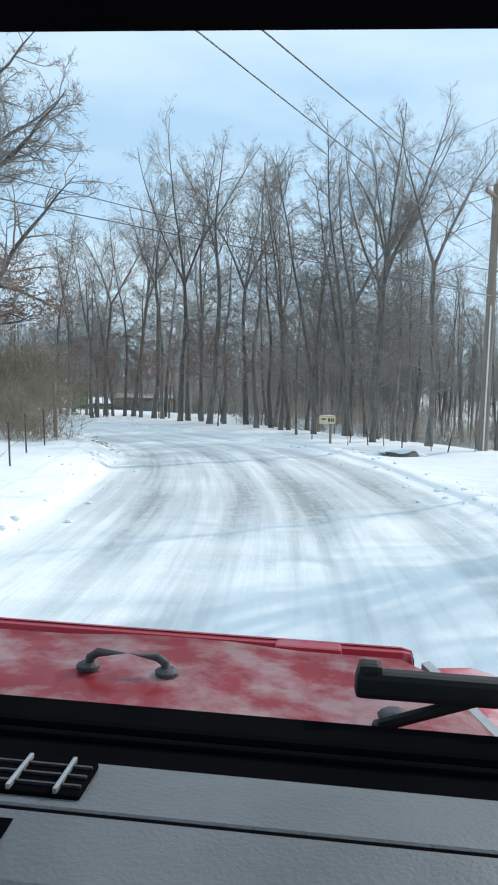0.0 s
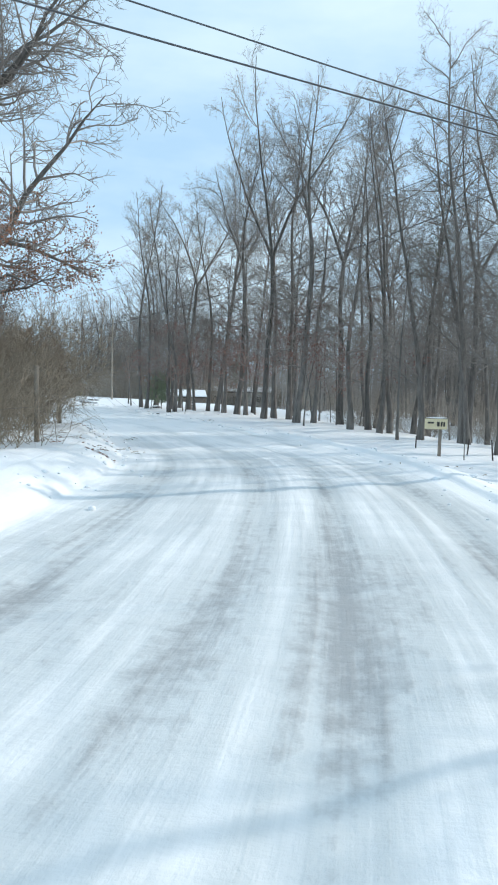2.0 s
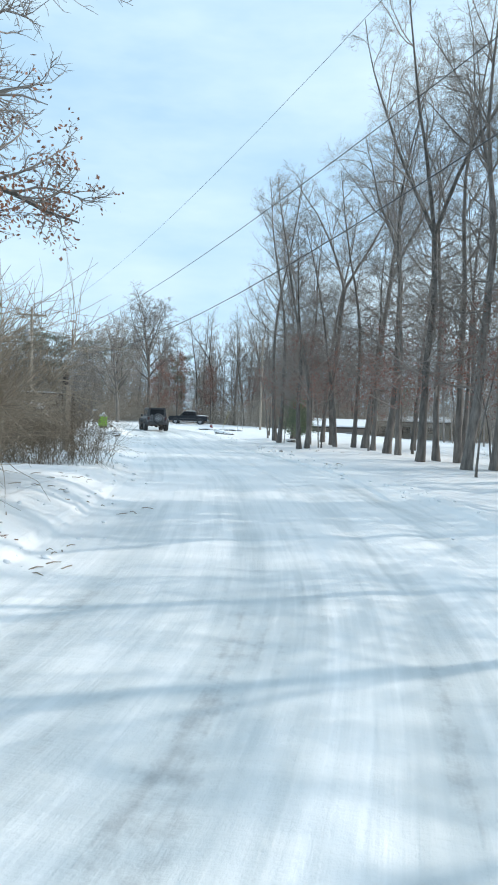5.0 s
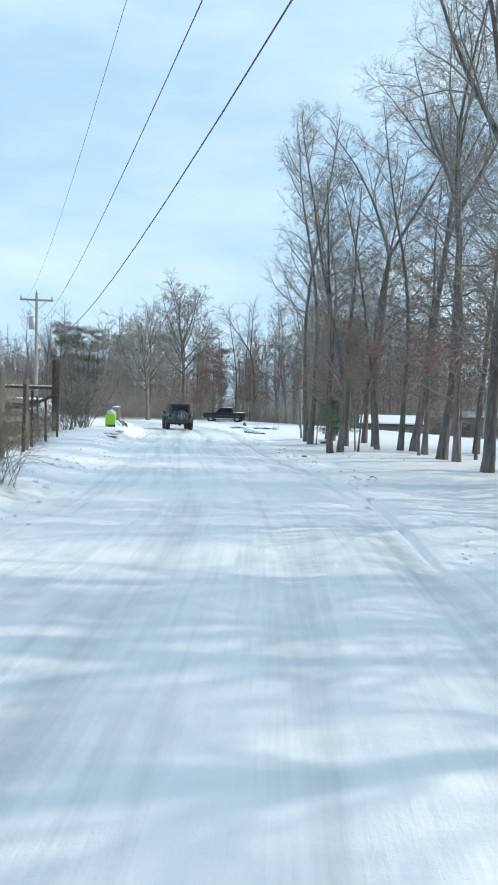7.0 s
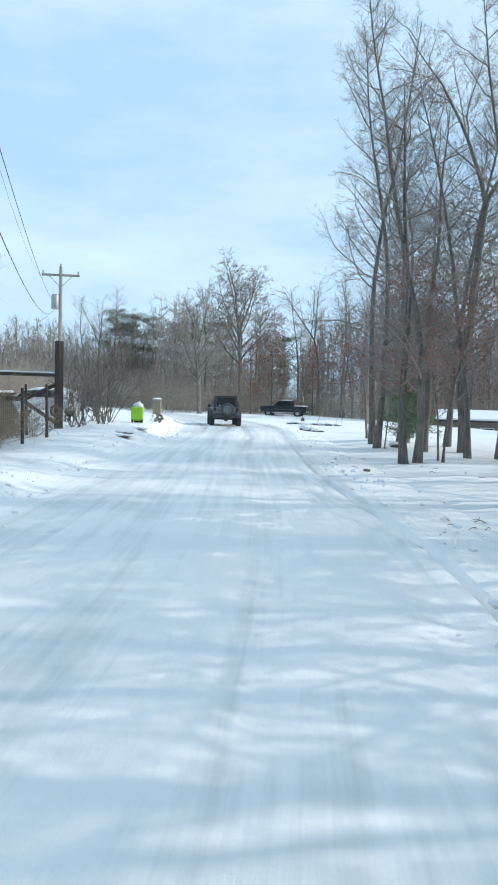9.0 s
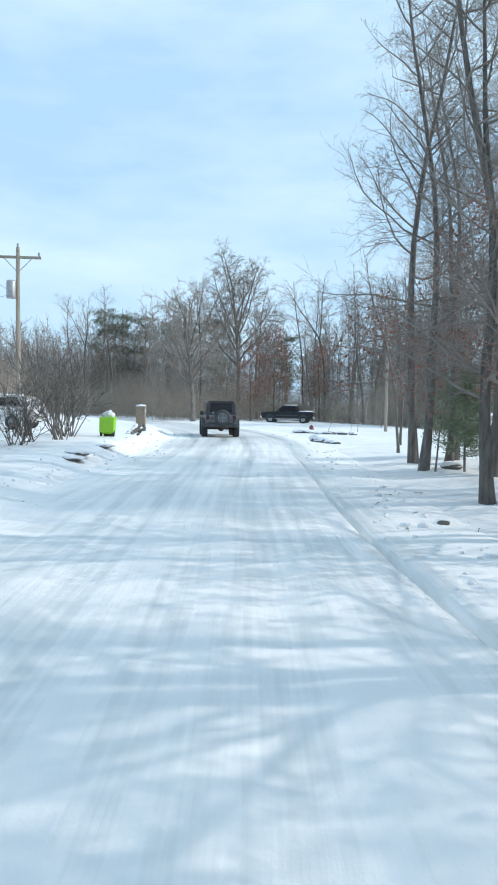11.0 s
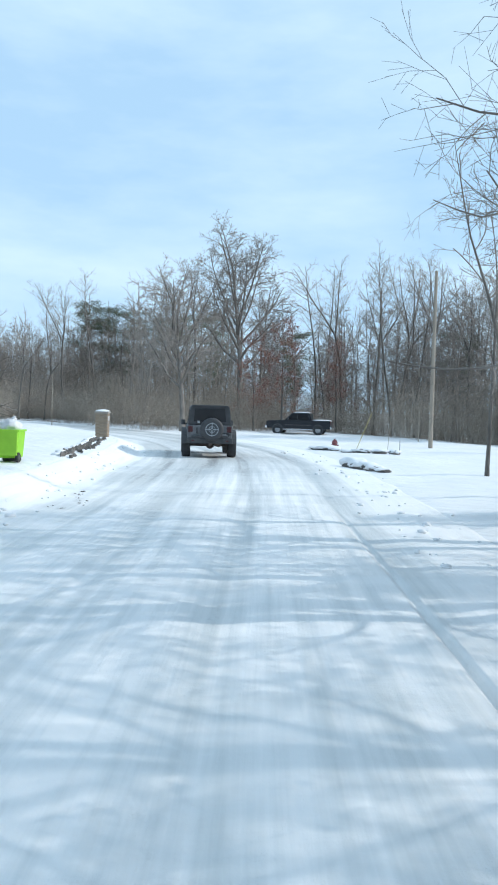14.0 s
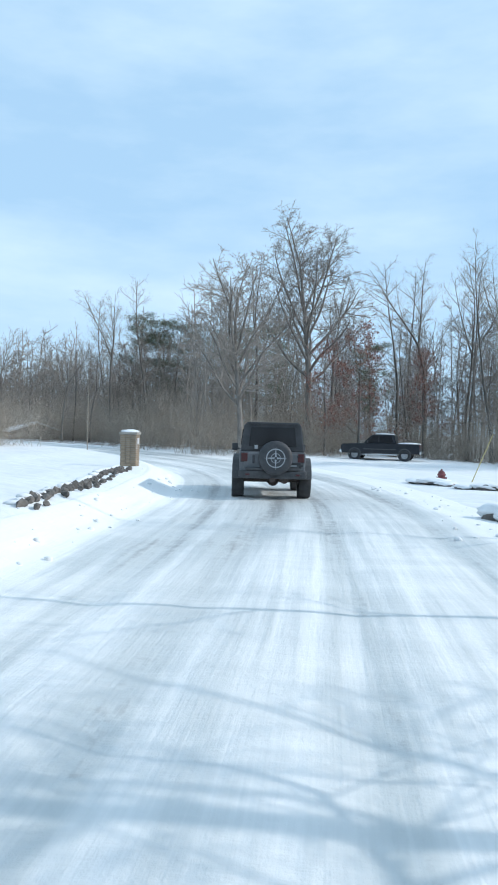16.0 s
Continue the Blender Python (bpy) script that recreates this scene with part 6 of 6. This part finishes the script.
def twigs_on_snow(x, y, seed, n, span, label):
    """Dead stalks lying on the snow."""
    g = np.random.default_rng(seed)
    tb = Tubes()
    for _ in range(n):
        a, c = x + g.normal() * span, y + g.normal() * span
        w = g.uniform(0, 6.28)
        ln = g.uniform(0.08, 0.28)
        z = ground_z(a, c) + 0.02
        tb.tube([(a, c, z), (a + math.cos(w) * ln * 0.5, c + math.sin(w) * ln * 0.5, z + g.uniform(0.0, 0.03)), (a + math.cos(w) * ln, c + math.sin(w) * ln, z)], [0.008, 0.007, 0.004], 4)
    tagged(new("dead_stalks", tb.mesh("dead_stalks", BRUSH)), label, "twigs", kind="stuff")


for k, (x, y, n, sp) in enumerate(((-3.6, 27.6, 8, 0.4), (-4.2, 29.6, 14, 0.5), (-7.6, 34.6, 14, 0.4), (-6.4, 33.0, 10, 0.5), (3.4, 30.4, 6, 0.6), (-7.4, 47.4, 8, 0.35), (-12.0, 54.0, 12, 1.4), (-14.8, 56.2, 4, 0.3))):
    twigs_on_snow(x, y, 200 + k, n, sp, "dead brown stalks poking out of the snow")


def leaf_patch(x, y, seed, n, long, wide, turn, material, label):
    """Fallen leaves and crumbs of turf that lie flat on the snow in an uneven patch."""
    g = np.random.default_rng(seed)
    u, w = g.normal(size=n) * long, g.normal(size=n) * wide
    w = w + 0.5 * wide * np.sin(u * 5.0 / max(long, 0.1))
    c, q = math.cos(radians(turn)), math.sin(radians(turn))
    px, py = x + u * c - w * q, y + u * q + w * c
    tb = Tubes()
    tb.quads(np.c_[px, py, height(px, py) + g.uniform(0.016, 0.04, n)], 0.045, g, 0.75, 0.7)
    tagged(new("fallen_leaves", tb.mesh("fallen_leaves", material)), label, "leaves", kind="stuff")


for k, (x, y, n, long, wide) in enumerate(((-2.95, 26.55, 44, 0.16, 0.06), (-3.25, 27.3, 16, 0.12, 0.04), (-4.1, 27.6, 16, 0.16, 0.04), (-3.7, 26.2, 12, 0.14, 0.03), (-4.4, 29.8, 10, 0.08, 0.04))):
    leaf_patch(x, y, 300 + k, n, long, wide, 25 + 20 * k, OAKLEAF, "brown leaves lying on the snowy bank")
for k, (x, y, n) in enumerate(((-26.5, 60.8, 8), (-26.0, 60.35, 7), (-25.4, 60.0, 6), (-24.9, 59.2, 5))):
    leaf_patch(x, y, 320 + k, n, 0.26, 0.05, 132 + 9 * k, ROCK, "dark bits of turf showing through at the road's edge")


# ---- the left side, second part ----
def build_board_fence(points, tall, label):
    ob = thing("board_fence", points[0][0], points[0][1], 0, 0, label, "fence")
    ox, oy = points[0]
    for x, y in points:
        z = ground_z(x, y)
        part("fence_post", box(bmesh.new(), x - ox, y - oy, z + tall / 2, 0.14, 0.14, tall + 0.3, 0.012), WOOD, ob)
    for (x0, y0), (x1, y1) in zip(points, points[1:]):
        z0, z1 = ground_z(x0, y0), ground_z(x1, y1)
        ln = math.hypot(x1 - x0, y1 - y0)
        for k in range(3):
            zz = 0.45 + k * 0.55
            bm = bmesh.new()
            box(bm, 0, 0, 0, ln, 0.035, 0.15, 0.006, rot=Matrix.Rotation(-math.atan2(z1 - z0, ln), 3, "Y"))
            bmesh.ops.rotate(bm, verts=bm.verts[:], cent=(0, 0, 0), matrix=Matrix.Rotation(math.atan2(y1 - y0, x1 - x0), 3, "Z"))
            bmesh.ops.translate(bm, verts=bm.verts[:], vec=((x0 + x1) / 2 - ox, (y0 + y1) / 2 - oy - 0.09, (z0 + z1) / 2 + zz))
            part("fence_board", bm, WOOD, ob)


build_board_fence([(-15.8, 42.95), (-18.48, 45.96)], 2.1, "weathered wooden board fence beside the snowy road")
for x, y, h in ((-17.3, 44.9, 2.0), (-19.8, 47.3, 1.95), (-21.4, 49.3, 1.6), (-22.9, 51.2, 1.7), (-24.3, 51.4, 1.7)):
    post(x, y, h, 0.05, "dark wooden fence post by the road", DARKWOOD, lean=(1, 1))


def build_wire_fence():
    ob = thing("wire_fence", -18.6, 45.9, 0, 0, "sagging wire mesh fence with snow behind it", "fence")
    line = [(-18.6, 45.9), (-19.8, 47.3), (-21.4, 49.3), (-22.9, 51.2), (-26.4, 54.2)]
    for k in range(8):
        tb = Tubes()
        pts = [(a + 18.6, b - 45.9, ground_z(a, b) + 0.15 + 0.16 * k) for a, b in line]
        tb.tube(pts, [0.005] * len(pts), 4)
        new("fence_strand", tb.mesh("fence_strand", STEEL)).parent = ob
    tb = Tubes()
    for (x0, y0), (x1, y1) in zip(line, line[1:]):
        n = int(math.hypot(x1 - x0, y1 - y0) / 0.16)
        for k in range(n):
            a, b = x0 + (x1 - x0) * k / n, y0 + (y1 - y0) * k / n
            z = ground_z(a, b)
            tb.tube([(a + 18.6, b - 45.9, z + 0.1), (a + 18.6, b - 45.9, z + 1.3)], [0.004, 0.004], 3)
    o = new("fence_mesh", tb.mesh("fence_mesh", STEEL))
    o.parent = ob
    tagged(o, kind="stuff")


build_wire_fence()


def build_gate_frame(x, y):
    """A tall dark post with a beam to its left and a diagonal brace."""
    z = ground_z(x, y)
    ob = thing("gate_frame", x, y, z, 0, "tall dark timber gate frame with beam and brace", "gate frame")
    part("gate_post", box(bmesh.new(), 0, 0, 1.6, 0.24, 0.24, 3.5, 0.02), DARKWOOD, ob)
    far = Vector((-6.4, -4.6, 0))
    bm = bmesh.new()
    cyl(bm, (0, 0, 2.05), far + Vector((0, 0, 2.1)), 0.07, seg=8)
    part("beam", bm, DARKWOOD, ob)
    part("brace", cyl(bmesh.new(), far * 0.18 + Vector((0, 0, 1.05)), (0, 0, 1.75), 0.075, seg=8), DARKWOOD, ob)
    part("brace", cyl(bmesh.new(), far * 0.18 + Vector((0, 0, 1.05)), (0, 0, 0.15), 0.075, seg=8), DARKWOOD, ob)
    part("low_beam", cyl(bmesh.new(), far * 0.18 + Vector((0, 0, 1.10)), far * 0.55 + Vector((0, 0, 1.22)), 0.09, seg=8), DARKWOOD, ob)
    part("gate_post", box(bmesh.new(), far.x, far.y, 1.1, 0.2, 0.2, 2.5, 0.02), DARKWOOD, ob)
    part("beam_snow", cyl(bmesh.new(), Vector((0, 0, 2.13)), far + Vector((0, 0, 2.18)), 0.035, seg=6), SNOW, ob)


build_gate_frame(-26.5, 54.3)
post(-15.06, 41.66, 0.85, 0.02, "thin rusty steel stake in the snow", STEEL, "fence_stake", lean=(0, 6), group="fence stakes")


def build_low_shed(x, y, rz):
    """A low open-fronted lean-to of grey boards under snow."""
    ob = thing("lean_to", x, y, ground_z(x, y), rz, "low lean-to of weathered grey boards with snow on its roof", "shed")
    for k in range(16):
        part("board", box(bmesh.new(), -2.4 + 0.32 * k, 0.9, 0.55 + 0.01 * math.sin(9 * k), 0.30, 0.03, 1.3, 0.004), WOOD, ob)
    for sx in (-2.4, 0.0, 2.4):
        part("corner_post", box(bmesh.new(), sx, -0.9, 0.55, 0.11, 0.11, 1.35, 0.01), DARKWOOD, ob)
    roof = part("roof", box(bmesh.new(), 0, 0, 1.25, 5.2, 2.2, 0.09, 0.01), DARKWOOD, ob)
    part("roof_snow", box(bmesh.new(), 0, 0, 1.345, 5.1, 2.1, 0.10, 0.04), SNOW, roof, "layer of snow on the roof")


build_low_shed(-31.6, 52.4, 36.0)
SHRUB = thicket_mesh(140, 0.7, 0.5, 4.0, 15, 0.024, BARK, 9, 0.26, 2)
for x, y, sz, h in ((-28.9, 58.4, 1.0, 1.0), (-30.2, 59.8, 1.0, 0.95), (-31.6, 60.4, 1.1, 0.95), (-31.8, 58.8, 1.0, 0.9), (-26.9, 55.4, 0.8, 0.5), (-28.0, 56.6, 0.6, 0.45)):
    ob = new("shrub", SHRUB)
    ob.matrix_basis = pose(x, y, ground_z(x, y), 0, 0, 50 * x)
    ob.scale = (sz, sz, h)
    tagged(ob, "tall leafless shrub with bare upright stems", "shrub", "leafless shrubs")


def build_bin(x, y, rz):
    ob = thing("wheeled_bin", x, y, ground_z(x, y) + 0.0, rz, "lime green wheeled bin, lid open, stuffed with a white bag", "bin")
    bm = bmesh.new()
    box(bm, 0, 0, 0.40, 0.42, 0.46, 0.62, 0.03, taper=(1.22, 1.2))
    box(bm, 0, 0, 0.71, 0.55, 0.59, 0.045, 0.015)
    box(bm, 0, -0.255, 0.40, 0.20, 0.03, 0.30, 0.01)
    part("body", bm, LIME, ob, "lime green plastic body")
    part("lid", box(bmesh.new(), 0.325, 0.0, 0.44, 0.045, 0.56, 0.56, 0.018, rot=Matrix.Rotation(radians(-7), 3, "Y")), LIMELID, ob, "open lid hanging down at the side")
    part("handle", cyl(bmesh.new(), (0.30, -0.22, 0.72), (0.30, 0.22, 0.72), 0.018, seg=8), LIMELID, ob)
    for sy in (-0.24, 0.24):
        wh = thing("wheel", 0.17, sy, 0.11)
        wh.parent = ob
        part("tyre", lathe(bmesh.new(), [(0.05, -0.03), (0.11, -0.03), (0.115, 0), (0.11, 0.03), (0.05, 0.03)], "y", 18), RUBBER, wh)
        part("hub", lathe(bmesh.new(), [(0.001, -0.034), (0.055, -0.034), (0.055, 0.034), (0.001, 0.034)], "y", 12), BLACKTRIM, wh)
    part("foot", box(bmesh.new(), -0.12, 0, 0.06, 0.14, 0.40, 0.12, 0.02), BLACKTRIM, ob)
    part("rubbish_bag", lump(bmesh.new(), -0.03, 0.0, 0.80, 0.24, 0.25, 0.15, 8, 0.35, 3), BAG, ob, "crumpled white plastic bag", True)
    part("bag_knot", lump(bmesh.new(), -0.12, 0.04, 0.96, 0.05, 0.06, 0.08, 9, 0.5, 2), BAG, ob, "", True)


build_bin(-29.7, 61.3, -52.0)


def build_pillar(x, y, rz):
    """A brick pillar with a stone cap under snow; its bricks are pieces of their own."""
    z = ground_z(x, y)
    ob = thing("brick_pillar", x, y, z, rz, "square brick mailbox pillar with a snow-covered cap", "pillar")
    part("core", box(bmesh.new(), 0, 0, 0.45, 0.47, 0.47, 1.1, 0.0), MORTAR, ob, "grey mortar")
    part("cap", box(bmesh.new(), 0, 0, 1.045, 0.60, 0.60, 0.07, 0.015), MORTAR, ob, "pale stone cap")
    part("snow", lump(bmesh.new(), 0, 0, 1.10, 0.29, 0.29, 0.075, 2, 0.15, 3), SNOW, ob, "rounded cap of snow", True)
    part("mailbox_door", box(bmesh.new(), 0.259, 0.02, 0.80, 0.03, 0.22, 0.20, 0.01), WHITEPAINT, ob, "pale mailbox door in the brickwork")
    part("number_strip", box(bmesh.new(), 0.262, -0.16, 0.70, 0.012, 0.05, 0.34, 0.002), LENS, ob, "pale plate with no writing")
    bm = bmesh.new()
    box(bm, 0, 0, 0, 0.150, 0.055, 0.052, 0.005)
    me = mesh_of("brick", bm, BRICK)
    for row in range(16):
        zz = 0.03 + row * 0.0625
        for side in range(4):
            for k in range(3):
                u = -0.162 + k * 0.162 + (0.012 if row % 2 else -0.012) * (1 if side % 2 else -1)
                b = new("brick", me)
                b.parent = ob
                b.matrix_basis = pose(0, 0, zz, 0, 0, 90 * side) @ pose(u, -0.232, 0)


build_pillar(-39.5, 72.0, 40.0)


def build_rock_border():
    """Loose field stones along the left edge of the road up to the pillar."""
    ob = thing("stone_border", -30.9, 63.6, 0, 0, "low border of rough brown stones half covered with snow", "stone border")
    g = random.Random(8)
    turn = Matrix.Rotation(math.atan2(8.0, -8.3), 3, "Z")
    n = 62
    for k in range(n):
        u = (k + g.uniform(-0.3, 0.3)) / (n - 1)
        x, y = -31.0 - 7.6 * u, 63.7 + 7.3 * u + 0.15 * math.sin(u * 3.1)
        long, deep, tall = g.uniform(0.06, 0.17), g.uniform(0.05, 0.11), g.uniform(0.05, 0.10)
        for row in range(2):
            if row and g.random() < 0.55:
                continue
            bm = lump(bmesh.new(), 0, 0, 0, long * (0.7 if row else 1.0), deep, tall * (0.8 if row else 1.0), k + 70 * row, 0.55, 1)
            bmesh.ops.rotate(bm, verts=bm.verts[:], cent=(0, 0, 0), matrix=turn @ Matrix.Rotation(g.uniform(-0.35, 0.35), 3, "Z") @ Matrix.Rotation(g.uniform(-0.25, 0.25), 3, "X"))
            dx, dy = (g.uniform(0.12, 0.24), g.uniform(0.12, 0.24)) if row else (g.uniform(-0.08, 0.08), g.uniform(-0.08, 0.08))
            z = ground_z(x + dx, y + dy)
            bmesh.ops.translate(bm, verts=bm.verts[:], vec=(x + dx + 30.9, y + dy - 63.6, z + tall * 0.35))
            st = part("stone", bm, ROCK, ob)
        if g.random() < 0.85:
            part("snow", lump(bmesh.new(), x + 30.9 - 0.12, y - 63.6 - 0.10, z + tall * 0.85, long * 0.9, long * 0.8, 0.05, k + 60, 0.3), SNOW, st, smooth=True)


build_rock_border()


def stone_pile(points, label, seed):
    ob = thing("stone_pile", points[0][0], points[0][1], 0, 0, label, "stones")
    g = random.Random(seed)
    for k, (x, y, r, h) in enumerate(points):
        z = ground_z(x, y)
        dx, dy = x - points[0][0], y - points[0][1]
        st = part("stone", lump(bmesh.new(), dx, dy, z + h * 0.4, r, r * 0.7, h, k + seed, 0.3), ROCK, ob)
        part("snow", lump(bmesh.new(), dx - 0.03, dy + 0.06, z + h * 0.80, r * 1.12, r * 0.86, h * 0.80, k + seed + 40, 0.32, 3), SNOW, st, smooth=True)


stone_pile([(-33.4, 79.5, 0.46, 0.11), (-32.7, 79.3, 0.52, 0.13), (-32.1, 78.9, 0.34, 0.10)], "flat stones under snow near the hydrant", 3)
stone_pile([(-31.2, 78.4, 0.34, 0.10), (-30.5, 78.4, 0.42, 0.13), (-29.8, 78.6, 0.36, 0.12), (-29.2, 78.8, 0.26, 0.12)], "low reddish stones under snow", 5)
stone_pile([(-27.0, 71.8, 0.42, 0.22), (-26.6, 71.5, 0.30, 0.17), (-26.2, 71.4, 0.34, 0.15), (-25.8, 71.1, 0.30, 0.11), (-25.4, 70.9, 0.24, 0.08)], "heap of stones drifted over with snow", 7)
stone_pile([(-23.2, 54.6, 0.4, 0.06), (-24.0, 55.4, 0.45, 0.07), (-25.8, 57.8, 0.35, 0.06)], "flat stones sunk in the snow", 9)
stone_pile([(-15.9, 61.6, 0.3, 0.12), (-12.4, 53.2, 0.10, 0.05)], "small stones under snow by the trees", 11)


def build_hydrant(x, y):
    ob = thing("fire_hydrant", x, y, ground_z(x, y) - 0.12, 30, "dull red fire hydrant half buried in snow", "hydrant")
    part("barrel", lathe(bmesh.new(), [(0.16, -0.05), (0.16, 0.03), (0.11, 0.05), (0.11, 0.33), (0.145, 0.34), (0.145, 0.38), (0.12, 0.40), (0.10, 0.46), (0.05, 0.51), (0.03, 0.515), (0.03, 0.56), (0.001, 0.56)], "z", 20), HYDRED, ob, smooth=False)
    for a in (0, 90, 180):
        c, s_ = math.cos(radians(a)), math.sin(radians(a))
        part("outlet", cyl(bmesh.new(), (c * 0.09, s_ * 0.09, 0.24), (c * 0.18, s_ * 0.18, 0.24), 0.055, seg=12), HYDRED, ob)


build_hydrant(-33.0, 80.2)
ob = post(-32.3, 81.0, 1.75, 0.018, "thin pale stake leaning in the snow", ORANGE, "leaning_stake", lean=(10, -19), group="thin stakes")
post(-31.2, 81.9, 1.75, 0.012, "thin pale stick standing in the snow", PALEPOLE, "leaning_stake", lean=(1, -4), group="thin stakes")
post(-55.1, 80.6, 3.6, 0.028, "thin pale pole before the far shrubs", PALEPOLE, "marker_post", group="thin stakes")
post(-34.6, 92.0, 1.9, 0.03, "pale marker post before the trees", PALEPOLE, "marker_post", group="thin stakes")
post(-29.8, 92.6, 2.0, 0.03, "pale marker post before the trees", PALEPOLE, "marker_post", group="thin stakes")
post(-29.6, 80.0, 0.55, 0.012, "thin wire stake in the snow", STEEL, "wire_stake", group="thin stakes")


# ---- houses ----
def build_house(x, y, rz, lx, ly, wall, rise, siding, label, windows=3, sink=0.3):
    z = ground_z(x, y) - sink
    ob = thing("house", x, y, z, rz, label, "house")
    part("wall", box(bmesh.new(), 0, 0, wall / 2, lx, ly, wall, 0.02), siding, ob)
    bm = bmesh.new()
    prism(bm, [(-ly / 2 - 0.4, wall - 0.08), (ly / 2 + 0.4, wall - 0.08), (ly / 2 + 0.4, wall + 0.06), (0, wall + rise), (-ly / 2 - 0.4, wall + 0.06)], -lx / 2 - 0.4, lx / 2 + 0.4)
    bmesh.ops.rotate(bm, verts=bm.verts[:], cent=(0, 0, 0), matrix=Matrix.Rotation(radians(90), 3, "Z"))
    roof = part("roof", bm, DARKWOOD, ob)
    bm = bmesh.new()
    prism(bm, [(-ly / 2 - 0.42, wall + 0.08), (0, wall + rise + 0.02), (ly / 2 + 0.42, wall + 0.08), (ly / 2 + 0.42, wall + 0.22), (0, wall + rise + 0.18), (-ly / 2 - 0.42, wall + 0.22)], -lx / 2 - 0.42, lx / 2 + 0.42, 0.03)
    bmesh.ops.rotate(bm, verts=bm.verts[:], cent=(0, 0, 0), matrix=Matrix.Rotation(radians(90), 3, "Z"))
    part("roof_snow", bm, SNOW, roof, "thick snow on the roof")
    for sy in (-1, 1):
        for k in range(windows):
            cx = (k - (windows - 1) / 2) * lx / (windows + 0.4)
            w = part("window", box(bmesh.new(), cx, sy * (ly / 2 + 0.02), wall * 0.58, 1.1, 0.07, 0.95, 0.01), WHITEPAINT, ob)
            part("pane", box(bmesh.new(), cx, sy * (ly / 2 + 0.045), wall * 0.58, 0.94, 0.04, 0.80), CARGLASS, w)
    return ob


build_house(-26.5, 95.6, 22.0, 5.0, 5.0, 2.3, 0.7, SIDING, "low brown house with snow on its roof behind trees", 2, 1.55)
build_house(-24.0, 112.0, 12.0, 10.0, 6.0, 2.2, 0.6, PALESIDING, "pale house with a snowy roof far behind trees")
build_house(-83.5, 93.0, -20.0, 5.0, 4.0, 1.7, 0.9, SIDING, "small shed with a snowy roof among bare shrubs", 1, 1.15)


# ---- small things on the snow ----
def snow_clods(seed, count, s0, s1, side, label):
    """Crumbs and clods of thrown-up snow along one edge of the road."""
    g = random.Random(seed)
    bm = bmesh.new()
    for k in range(count):
        i = S0 + g.uniform(s0, s1)
        j = int(i)
        d = side * (HALF + g.gauss(0.15, 0.38))
        x, y = WAY[j] + TAN[j] * (i - j) + LEFT[j] * d
        r = 0.015 + 0.05 * g.random() ** 3
        lump(bm, float(x), float(y), ground_z(x, y) + 0.014 + r * 0.25, r * g.uniform(0.9, 1.7), r * g.uniform(0.8, 1.4), r * g.uniform(0.6, 0.9), k, 0.5, 1)
    tagged(new("snow_clods", mesh_of("snow_clods", bm, SNOW, True)), label, "snow", kind="stuff")


snow_clods(401, 330, 9, 88, 1, "crumbled clods of snow along the road's left edge")
snow_clods(402, 330, 9, 88, -1, "crumbled clods of snow along the road's right edge")
